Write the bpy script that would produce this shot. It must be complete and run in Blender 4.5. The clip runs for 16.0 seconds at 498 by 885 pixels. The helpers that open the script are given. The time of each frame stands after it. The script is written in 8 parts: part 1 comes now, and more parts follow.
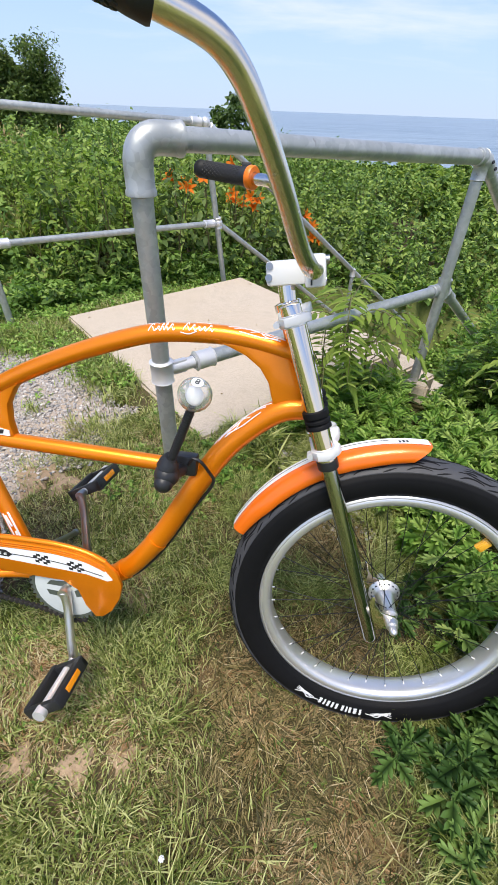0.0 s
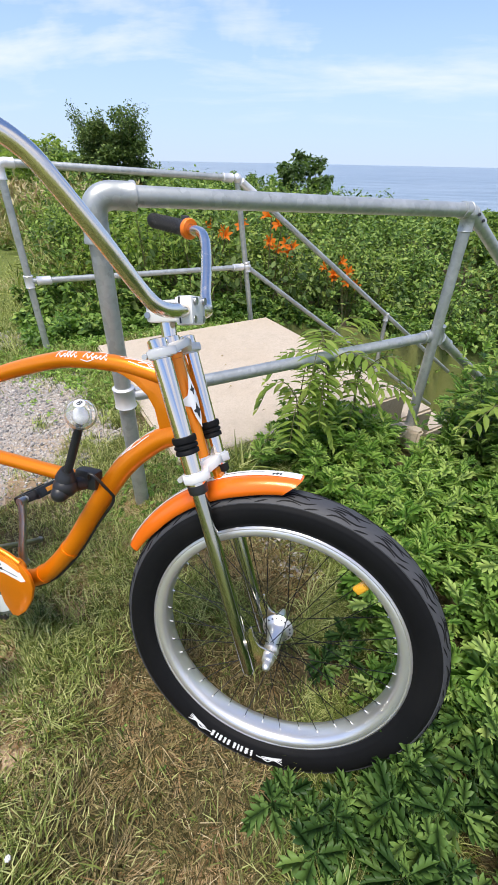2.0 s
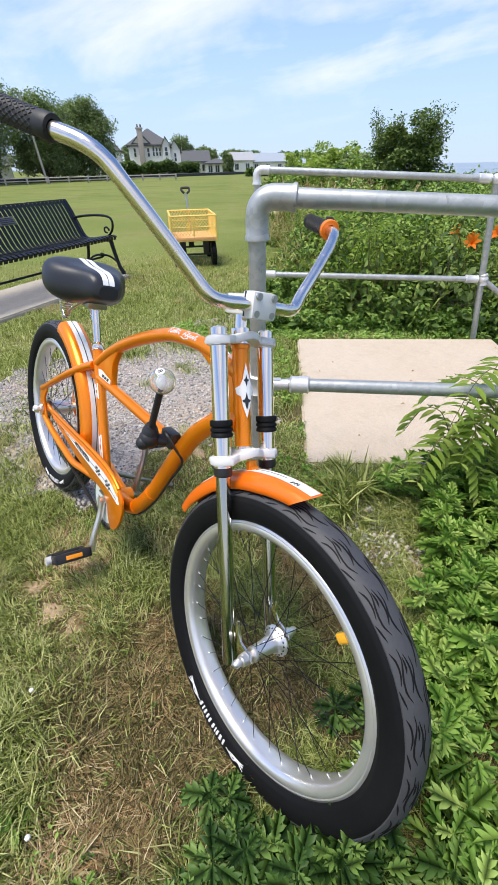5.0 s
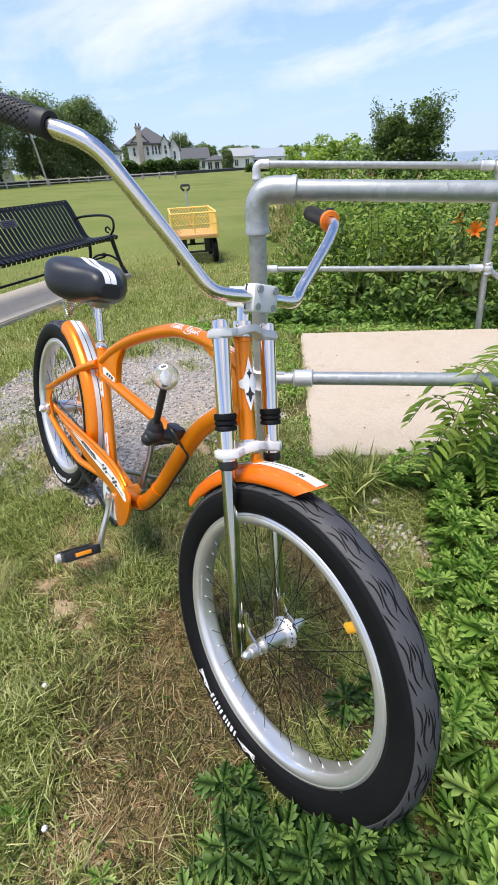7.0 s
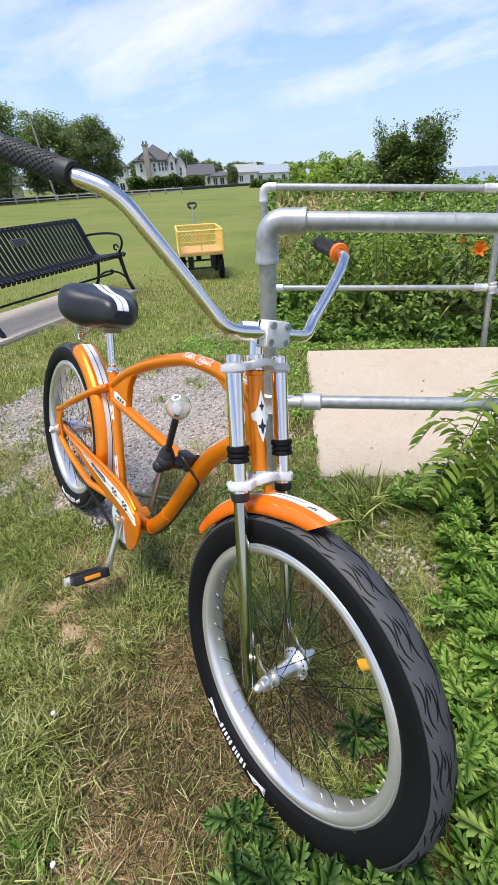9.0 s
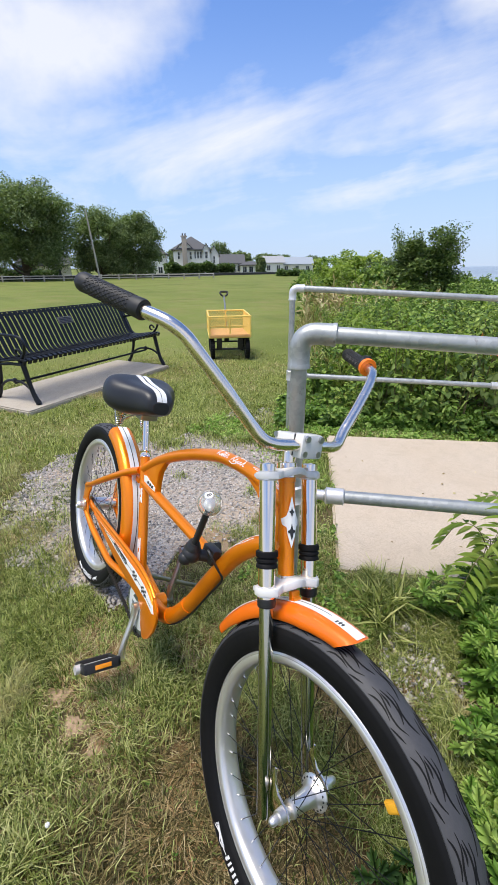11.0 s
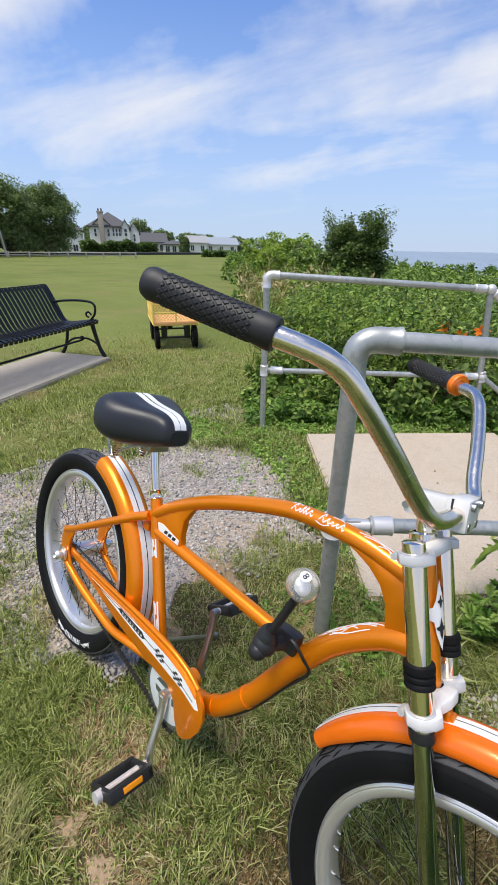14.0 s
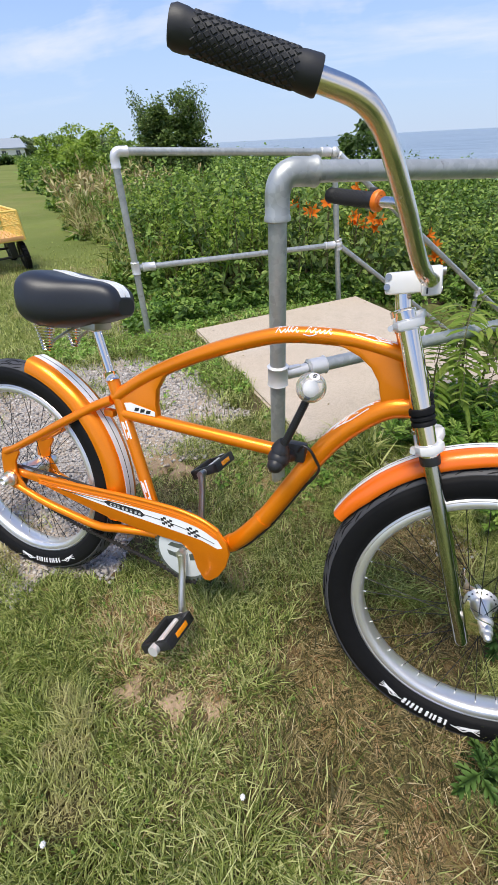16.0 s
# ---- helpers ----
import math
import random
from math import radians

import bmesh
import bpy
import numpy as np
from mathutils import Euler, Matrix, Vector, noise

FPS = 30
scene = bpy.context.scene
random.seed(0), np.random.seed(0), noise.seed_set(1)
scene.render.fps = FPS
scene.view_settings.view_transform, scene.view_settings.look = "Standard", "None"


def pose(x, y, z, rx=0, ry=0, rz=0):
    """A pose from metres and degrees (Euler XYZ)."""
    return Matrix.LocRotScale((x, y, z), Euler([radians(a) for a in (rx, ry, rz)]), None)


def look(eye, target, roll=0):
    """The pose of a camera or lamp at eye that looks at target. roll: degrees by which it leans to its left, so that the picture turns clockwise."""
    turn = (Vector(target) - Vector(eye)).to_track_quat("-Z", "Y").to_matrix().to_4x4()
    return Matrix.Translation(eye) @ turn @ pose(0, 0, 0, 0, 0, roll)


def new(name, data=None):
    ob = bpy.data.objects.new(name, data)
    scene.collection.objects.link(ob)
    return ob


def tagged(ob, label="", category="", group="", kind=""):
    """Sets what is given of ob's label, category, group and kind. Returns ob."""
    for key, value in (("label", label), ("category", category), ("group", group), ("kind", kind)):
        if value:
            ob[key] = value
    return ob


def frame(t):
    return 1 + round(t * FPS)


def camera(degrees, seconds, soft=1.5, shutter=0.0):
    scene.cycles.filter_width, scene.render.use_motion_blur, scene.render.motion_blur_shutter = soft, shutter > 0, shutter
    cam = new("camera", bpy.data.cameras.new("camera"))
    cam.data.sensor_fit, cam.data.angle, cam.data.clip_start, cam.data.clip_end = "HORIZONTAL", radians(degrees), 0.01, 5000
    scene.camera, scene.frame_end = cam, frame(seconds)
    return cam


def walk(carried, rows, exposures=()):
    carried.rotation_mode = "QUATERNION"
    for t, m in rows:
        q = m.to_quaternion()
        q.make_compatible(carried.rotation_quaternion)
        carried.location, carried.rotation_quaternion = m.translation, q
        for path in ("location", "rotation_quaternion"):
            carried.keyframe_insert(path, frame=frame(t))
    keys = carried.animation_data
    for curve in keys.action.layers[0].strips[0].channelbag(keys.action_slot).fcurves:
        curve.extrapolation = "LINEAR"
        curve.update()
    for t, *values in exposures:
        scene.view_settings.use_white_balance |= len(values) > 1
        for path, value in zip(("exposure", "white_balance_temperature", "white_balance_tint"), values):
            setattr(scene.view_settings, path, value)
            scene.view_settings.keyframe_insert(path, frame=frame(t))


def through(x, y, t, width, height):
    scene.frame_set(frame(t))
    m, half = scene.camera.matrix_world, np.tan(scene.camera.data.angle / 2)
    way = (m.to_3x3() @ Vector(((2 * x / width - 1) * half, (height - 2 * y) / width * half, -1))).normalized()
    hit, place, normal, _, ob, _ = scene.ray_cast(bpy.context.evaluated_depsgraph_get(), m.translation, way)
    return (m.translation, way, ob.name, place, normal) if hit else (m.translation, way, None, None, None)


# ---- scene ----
cam = camera(62.1, 16.0)
PATH = [
    (0, (0.164, 0.171, 1.128), (0.135, 1.729, -0.126), 2.1),
    (0.5, (0.225, 0.161, 1.146), (0.401, 1.728, -0.085), 2.4),
    (1, (0.216, 0.146, 1.156), (0.441, 1.727, -0.048), 2.4),
    (1.5, (0.28, 0.144, 1.163), (0.323, 1.772, 0.003), 1.9),
    (2, (0.506, 0.16, 1.15), (0.204, 1.788, 0.028), 1.2),
    (2.5, (0.626, 0.215, 1.155), (0.078, 1.779, 0.037), 2.0),
    (3, (0.662, 0.307, 1.139), (-0.113, 1.776, 0.025), 1.9),
    (3.5, (0.752, 0.311, 1.149), (-0.191, 1.667, 0.021), 1.9),
    (4, (0.821, 0.314, 1.137), (-0.258, 1.568, 0.013), 0.6),
    (4.5, (0.823, 0.315, 1.13), (-0.325, 1.511, 0.011), -0.5),
    (5, (0.817, 0.311, 1.145), (-0.369, 1.478, 0.035), -1.2),
    (7.5, (0.825, 0.308, 1.134), (-0.373, 1.441, 0.002), -3.4),
    (8, (0.816, 0.311, 1.127), (-0.382, 1.436, -0.013), -3.7),
    (10.5, (0.788, 0.294, 1.281), (-0.56, 1.501, 0.429), -1.0),
    (11, (0.776, 0.282, 1.267), (-0.61, 1.494, 0.488), -0.4),
    (11.5, (0.735, 0.253, 1.265), (-0.664, 1.481, 0.535), 0.3),
    (12, (0.61, 0.231, 1.318), (-0.78, 1.486, 0.616), 0.4),
    (12.5, (0.407, 0.259, 1.335), (-0.952, 1.563, 0.66), 1.1),
    (13, (0.35, 0.283, 1.325), (-0.959, 1.632, 0.641), 1.3),
    (13.5, (0.331, 0.284, 1.323), (-0.9, 1.673, 0.578), 1.3),
    (14, (0.327, 0.281, 1.282), (-0.802, 1.696, 0.432), 0.9),
    (14.5, (0.358, 0.282, 1.162), (-0.567, 1.732, 0.143), 0.3),
    (15, (0.365, 0.208, 1.147), (-0.376, 1.695, 0.034), -1.0),
    (15.5, (0.315, 0.071, 1.185), (-0.325, 1.577, 0.035), -2.8),
    (16, (0.16, 0.045, 1.144), (-0.345, 1.58, -0.035), -3.1),
]
walk(cam, [(t, look(eye, target, roll)) for t, eye, target, roll in PATH], [(0.0, 0.56), (3.0, 0.62), (8.0, 0.63), (10.5, 0.50), (12.5, 0.37), (14.5, 0.31), (16.0, 0.41)])

# ---- light ----
SUN_FROM = Vector((-0.10, -0.28, 0.95)).normalized()   # towards the sun
sun_data = bpy.data.lights.new("sun", "SUN")
sun_data.energy, sun_data.angle, sun_data.color = 3.4, radians(32), (1.0, 0.935, 0.82)
sun = new("sun", sun_data)
sun.matrix_world = look(SUN_FROM * 50, (0, 0, 0))

world = bpy.data.worlds.new("sky_world")
scene.world = world
world.use_nodes = True
wn, wl = world.node_tree.nodes, world.node_tree.links
wn.clear()


def wnode(kind, **kw):
    n = wn.new(kind)
    for k, v in kw.items():
        n.inputs[k].default_value = v
    return n


sky = wn.new("ShaderNodeTexSky")
sky.sky_type, sky.sun_disc = "NISHITA", False
sky.sun_elevation = math.asin(SUN_FROM.z)
sky.sun_rotation = math.atan2(SUN_FROM.x, SUN_FROM.y)
sky.air_density, sky.dust_density, sky.ozone_density, sky.altitude = 1.0, 0.0, 2.0, 10
coord = wn.new("ShaderNodeTexCoord")
split = wn.new("ShaderNodeSeparateXYZ")
wl.new(coord.outputs["Generated"], split.inputs[0])
# cloud sheet: the direction laid out on a flat layer
lift = wn.new("ShaderNodeMath")
lift.operation = "MAXIMUM"
lift.inputs[1].default_value = 0.03
wl.new(split.outputs["Z"], lift.inputs[0])
lift2 = wn.new("ShaderNodeMath")
lift2.operation = "ADD"
lift2.inputs[1].default_value = 0.12
wl.new(lift.outputs[0], lift2.inputs[0])
flat = wn.new("ShaderNodeVectorMath")
flat.operation = "DIVIDE"
comb = wn.new("ShaderNodeCombineXYZ")
for i in range(3):
    wl.new(lift2.outputs[0], comb.inputs[i])
wl.new(coord.outputs["Generated"], flat.inputs[0])
wl.new(comb.outputs[0], flat.inputs[1])
stretch = wn.new("ShaderNodeMapping")
stretch.inputs["Rotation"].default_value = (0, 0, radians(-22))
stretch.inputs["Scale"].default_value = (0.55, 1.0, 0.0)
stretch.inputs["Location"].default_value = (0.8, 0.35, 0.0)
wl.new(flat.outputs[0], stretch.inputs["Vector"])
puff = wnode("ShaderNodeTexNoise", Scale=1.15, Detail=9.0, Roughness=0.58, Distortion=0.35)
wl.new(stretch.outputs[0], puff.inputs["Vector"])


def wmath(op, a, b=None):
    n = wn.new("ShaderNodeMath")
    n.operation = op
    for i, v in enumerate((a, b)):
        if isinstance(v, (int, float)):
            n.inputs[i].default_value = v
        elif v is not None:
            wl.new(v, n.inputs[i])
    return n.outputs[0]


# cloud banks: bearing and height in degrees, tilt, half length, half depth, thickness
BANKS = ((-66, 20.5, 20, 17, 7.0, 1.35), (-47, 14.3, 9, 34, 5.5, 0.95), (-35, 8.3, 10, 18, 2.4, 0.70), (-22, 23.8, 14, 9, 3.6, 1.05),
         (-15, 15.8, 16, 10, 3.6, 0.85), (-9, 11.5, -8, 9, 2.2, 0.75), (10, 8.0, 2, 24, 4.0, 0.5), (-62, 31, 12, 26, 5.0, 0.8),
         # these three lie out of view, added to whiten chrome reflections and fill light
         (125, 36, 4, 60, 24, 1.3), (-146, 34, -5, 36, 22, 1.2), (60, 30, 8, 34, 14, 1.0))
bearing = wmath("MULTIPLY", wmath("ARCTAN2", split.outputs["X"], split.outputs["Y"]), 57.2958)
rise = wmath("MULTIPLY", wmath("ARCSINE", split.outputs["Z"]), 57.2958)
chart = wn.new("ShaderNodeCombineXYZ")
wl.new(bearing, chart.inputs[0])
wl.new(rise, chart.inputs[1])
curl = wnode("ShaderNodeTexNoise", Scale=7.0, Detail=4.0, Roughness=0.55)
wl.new(coord.outputs["Generated"], curl.inputs["Vector"])
shake = wn.new("ShaderNodeVectorMath")
shake.operation = "MULTIPLY_ADD"
shake.inputs[1].default_value = (14, 9, 0)
wl.new(curl.outputs["Color"], shake.inputs[0])
wl.new(chart.outputs[0], shake.inputs[2])
bank_sum = None
for az, el, tilt, long_, deep_, thick_ in BANKS:
    mp = wn.new("ShaderNodeMapping")
    mp.vector_type = "TEXTURE"
    mp.inputs["Location"].default_value = (az + 7, el + 4.5, 0)
    mp.inputs["Rotation"].default_value = (0, 0, radians(tilt))
    mp.inputs["Scale"].default_value = (long_, deep_, 1)
    wl.new(shake.outputs[0], mp.inputs["Vector"])
    ln = wn.new("ShaderNodeVectorMath")
    ln.operation = "LENGTH"
    wl.new(mp.outputs[0], ln.inputs[0])
    mr = wn.new("ShaderNodeMapRange")
    mr.interpolation_type = "SMOOTHSTEP"
    mr.inputs["From Min"].default_value, mr.inputs["From Max"].default_value = 1.25, 0.1
    mr.inputs["To Max"].default_value = thick_
    wl.new(ln.outputs["Value"], mr.inputs["Value"])
    bank_sum = mr.outputs["Result"] if bank_sum is None else wmath("MAXIMUM", bank_sum, mr.outputs["Result"])
billow = wmath("ADD", puff.outputs["Fac"], wmath("MULTIPLY", bank_sum, 0.25))
ramp = wn.new("ShaderNodeValToRGB")
ramp.color_ramp.elements[0].position, ramp.color_ramp.elements[0].color = 0.53, (0, 0, 0, 1)
ramp.color_ramp.elements[1].position, ramp.color_ramp.elements[1].color = 0.86, (1, 1, 1, 1)
wl.new(billow, ramp.inputs[0])
thin = wn.new("ShaderNodeMath")
thin.operation = "MULTIPLY"
thin.inputs[1].default_value = 0.84
clear = wn.new("ShaderNodeMapRange")
clear.interpolation_type = "SMOOTHSTEP"
clear.inputs["From Min"].default_value, clear.inputs["From Max"].default_value = 0.02, 0.16
wl.new(split.outputs["Z"], clear.inputs["Value"])
above = wn.new("ShaderNodeMath")
above.operation = "MULTIPLY"
wl.new(ramp.outputs[0], above.inputs[0])
wl.new(clear.outputs[0], above.inputs[1])
wl.new(above.outputs[0], thin.inputs[0])
blue = wn.new("ShaderNodeMix")
blue.data_type = "RGBA"
blue.blend_type = "MULTIPLY"
blue.inputs["Factor"].default_value = 1.0
blue.inputs["B"].default_value = (0.78, 0.93, 1.24, 1)
wl.new(sky.outputs[0], blue.inputs["A"])
# pale haze low over the sea
low = wn.new("ShaderNodeMapRange")
low.interpolation_type = "SMOOTHSTEP"
low.inputs["From Min"].default_value, low.inputs["From Max"].default_value = -0.05, 0.46
low.inputs["To Min"].default_value, low.inputs["To Max"].default_value = 0.92, 0.0
wl.new(split.outputs["Z"], low.inputs["Value"])
haze = wn.new("ShaderNodeMix")
haze.data_type = "RGBA"
# haze turned whiter behind the camera, unseen, added to take blue off the chrome
rearward = wn.new("ShaderNodeVectorMath")
rearward.operation = "DOT_PRODUCT"
rearward.inputs[1].default_value = (0.62, -0.78, 0.0)
wl.new(coord.outputs["Generated"], rearward.inputs[0])
rear_whitening = wn.new("ShaderNodeMapRange")
rear_whitening.interpolation_type = "SMOOTHSTEP"
rear_whitening.inputs["From Min"].default_value, rear_whitening.inputs["From Max"].default_value = -0.15, 0.55
wl.new(rearward.outputs["Value"], rear_whitening.inputs["Value"])
veil = wn.new("ShaderNodeMix")
veil.data_type = "RGBA"
veil.inputs["A"].default_value = (3.25, 4.05, 5.5, 1)
veil.inputs["B"].default_value = (4.7, 4.55, 4.45, 1)
wl.new(rear_whitening.outputs[0], veil.inputs["Factor"])
wl.new(veil.outputs["Result"], haze.inputs["B"])
wl.new(low.outputs[0], haze.inputs["Factor"])
wl.new(blue.outputs["Result"], haze.inputs["A"])
cloud = wn.new("ShaderNodeMix")
cloud.data_type = "RGBA"
cloud.inputs["B"].default_value = (5.9, 5.95, 6.2, 1)
wl.new(thin.outputs[0], cloud.inputs["Factor"])
wl.new(haze.outputs["Result"], cloud.inputs["A"])
back = wnode("ShaderNodeBackground", Strength=0.121)
wl.new(cloud.outputs["Result"], back.inputs["Color"])
wout = wn.new("ShaderNodeOutputWorld")
wl.new(back.outputs[0], wout.inputs["Surface"])

# ---- materials ----
class Mat:
    """A small builder for node materials."""

    def __init__(self, name):
        self.m = bpy.data.materials.new(name)
        self.m.use_nodes = True
        self.n, self.l = self.m.node_tree.nodes, self.m.node_tree.links
        self.b = self.n["Principled BSDF"]
        self.out = self.n["Material Output"]

    def set(self, **kw):
        for k, v in kw.items():
            self.b.inputs[k.replace("_", " ")].default_value = v
        return self

    def node(self, kind, **kw):
        n = self.n.new(kind)
        for k, v in kw.items():
            n.inputs[k].default_value = v
        return n

    def pos(self):
        return self.n.new("ShaderNodeNewGeometry").outputs["Position"]

    def obj(self):
        return self.n.new("ShaderNodeTexCoord").outputs["Object"]

    def noise(self, vec, scale, detail=4.0, rough=0.55, dist=0.0):
        n = self.node("ShaderNodeTexNoise", Scale=scale, Detail=detail, Roughness=rough, Distortion=dist)
        self.l.new(vec, n.inputs["Vector"])
        return n.outputs["Fac"]

    def ramp(self, fac, *stops):
        r = self.n.new("ShaderNodeValToRGB")
        e = r.color_ramp.elements
        while len(e) < len(stops):
            e.new(0.5)
        for i, (p, c) in enumerate(stops):
            e[i].position = p
            e[i].color = (*c, 1) if len(c) == 3 else c
        self.l.new(fac, r.inputs[0])
        return r.outputs[0]

    def mix(self, fac, a, b, mode="MIX"):
        m = self.n.new("ShaderNodeMix")
        m.data_type, m.blend_type = "RGBA", mode
        for key, v in (("Factor", fac), ("A", a), ("B", b)):
            if isinstance(v, (int, float)):
                m.inputs[key].default_value = v
            elif isinstance(v, tuple):
                m.inputs[key].default_value = (*v, 1)
            else:
                self.l.new(v, m.inputs[key])
        return m.outputs["Result"]

    def scale(self, val, lo, hi):
        m = self.node("ShaderNodeMapRange")
        m.inputs["To Min"].default_value, m.inputs["To Max"].default_value = lo, hi
        self.l.new(val, m.inputs["Value"])
        return m.outputs["Result"]

    def color(self, c):
        self.l.new(c, self.b.inputs["Base Color"])
        return self

    def rough(self, v):
        self.l.new(v, self.b.inputs["Roughness"])
        return self

    def bump(self, h, strength=0.3, dist=0.01):
        b = self.node("ShaderNodeBump", Strength=strength, Distance=dist)
        self.l.new(h, b.inputs["Height"])
        self.l.new(b.outputs[0], self.b.inputs["Normal"])
        return self

    def island(self):
        return self.n.new("ShaderNodeNewGeometry").outputs["Random Per Island"]


def leaf_mat(name, *cols, dry=None, sheen=0.45, through=0.35, patch=0.7):
    """Leaves: three greens by leaf and by clump, gloss, some light passing through."""
    k = Mat(name)
    p = k.pos()
    by_leaf = k.ramp(k.island(), (0.05, cols[0]), (0.5, cols[1]), (0.95, cols[2]))
    big = k.noise(p, patch, 3.0)
    c = k.mix(k.ramp(big, (0.35, (0, 0, 0)), (0.65, (1, 1, 1))), by_leaf, k.mix(1.0, by_leaf, (0.75, 0.82, 0.6), "MULTIPLY"))
    if dry:
        c = k.mix(k.ramp(k.noise(p, 2.3, 5.0), (0.58, (0, 0, 0)), (0.70, (0.8, 0.8, 0.8))), c, dry)
    k.color(c).set(Roughness=sheen + 0.08, Specular_IOR_Level=0.22)
    tr = k.n.new("ShaderNodeBsdfTranslucent")
    k.l.new(k.mix(1.0, c, (1.05, 1.15, 0.65), "MULTIPLY"), tr.inputs["Color"])
    ms = k.n.new("ShaderNodeMixShader")
    ms.inputs[0].default_value = through
    k.l.new(k.b.outputs[0], ms.inputs[1])
    k.l.new(tr.outputs[0], ms.inputs[2])
    k.l.new(ms.outputs[0], k.out.inputs["Surface"])
    return k.m


def plain(name, col, rough=0.5, metal=0.0, var=0.12, scale=40.0, bump=0.0, coat=0.0, spec=0.5):
    k = Mat(name)
    p = k.obj()
    n = k.noise(p, scale, 5.0)
    n2 = k.noise(p, scale * 0.12, 3.0)
    lo = tuple(c * (1 - var) for c in col)
    hi = tuple(min(1, c * (1 + var)) for c in col)
    c = k.mix(n2, k.mix(n, lo, hi), col)
    k.color(c).set(Metallic=metal, Coat_Weight=coat, Coat_Roughness=0.06, Specular_IOR_Level=spec)
    k.rough(k.scale(n2, max(0.02, rough - 0.06), rough + 0.08))
    if bump:
        k.bump(n, bump, 0.002)
    return k.m


def orange_paint():
    k = Mat("orange_metallic_paint")
    p = k.obj()
    fl = k.node("ShaderNodeTexVoronoi", Scale=900.0)
    k.l.new(p, fl.inputs["Vector"])
    c = k.mix(k.scale(fl.outputs["Distance"], 0.0, 0.5), (0.96, 0.275, 0.003), (0.86, 0.195, 0.001))
    c = k.mix(k.ramp(k.noise(p, 9.0, 6.0), (0.55, (0, 0, 0)), (0.8, (0.25, 0.25, 0.25))), c, (0.55, 0.16, 0.02))
    k.color(c).set(Metallic=0.52, Roughness=0.32, Coat_Weight=0.30, Coat_Roughness=0.06)
    return k.m


def chrome_mat(name, col, rough, dirt=0.25):
    k = Mat(name)
    p = k.obj()
    n = k.noise(p, 60.0, 6.0)
    n2 = k.noise(p, 7.0, 4.0)
    k.color(k.mix(k.ramp(n2, (0.5, (0, 0, 0)), (0.85, (dirt, dirt, dirt))), col, tuple(c * 0.45 for c in col)))
    k.set(Metallic=1.0)
    k.rough(k.scale(n, rough * 0.6, rough * 1.7))
    return k.m


def galvanised():
    k = Mat("galvanised_pipe")
    p = k.pos()
    v = k.node("ShaderNodeTexVoronoi", Scale=55.0)
    k.l.new(p, v.inputs["Vector"])
    c = k.mix(v.outputs["Color"], (0.36, 0.375, 0.365), (0.48, 0.495, 0.48))
    c = k.mix(k.ramp(k.noise(p, 7.0, 6.0, 0.7), (0.5, (0, 0, 0)), (0.75, (0.7, 0.7, 0.7))), c, (0.62, 0.63, 0.61))
    c = k.mix(k.ramp(k.noise(p, 23.0, 4.0, 0.7), (0.66, (0, 0, 0)), (0.72, (0.6, 0.6, 0.6))), c, (0.24, 0.22, 0.20))
    k.color(c).set(Metallic=0.55)
    k.rough(k.scale(k.noise(p, 30.0, 4.0), 0.34, 0.56)).bump(k.noise(p, 120.0, 3.0), 0.15, 0.002)
    return k.m


def concrete(name, col, stain=0.35):
    k = Mat(name)
    p = k.pos()
    fine = k.noise(p, 190.0, 4.0, 0.7)
    mid = k.noise(p, 14.0, 6.0, 0.65)
    big = k.noise(p, 1.7, 4.0)
    c = k.mix(k.ramp(fine, (0.32, (0, 0, 0)), (0.62, (1, 1, 1))), tuple(x * 0.72 for x in col), tuple(min(1, x * 1.12) for x in col))
    grit = k.node("ShaderNodeTexVoronoi", Scale=70.0)
    k.l.new(p, grit.inputs["Vector"])
    c = k.mix(k.ramp(grit.outputs["Distance"], (0.10, (0.45, 0.45, 0.45)), (0.22, (0, 0, 0))), c, tuple(x * 0.5 for x in col))
    c = k.mix(k.ramp(mid, (0.5, (0, 0, 0)), (0.8, (stain, stain, stain))), c, tuple(x * 0.62 for x in col))
    c = k.mix(k.ramp(big, (0.42, (0, 0, 0)), (0.7, (0.4, 0.4, 0.4))), c, (col[0] * 0.86, col[1] * 0.80, col[2] * 0.72))
    k.color(c).set(Roughness=0.93, Specular_IOR_Level=0.2)
    k.bump(k.mix(0.5, fine, mid), 0.35, 0.004)
    return k.m


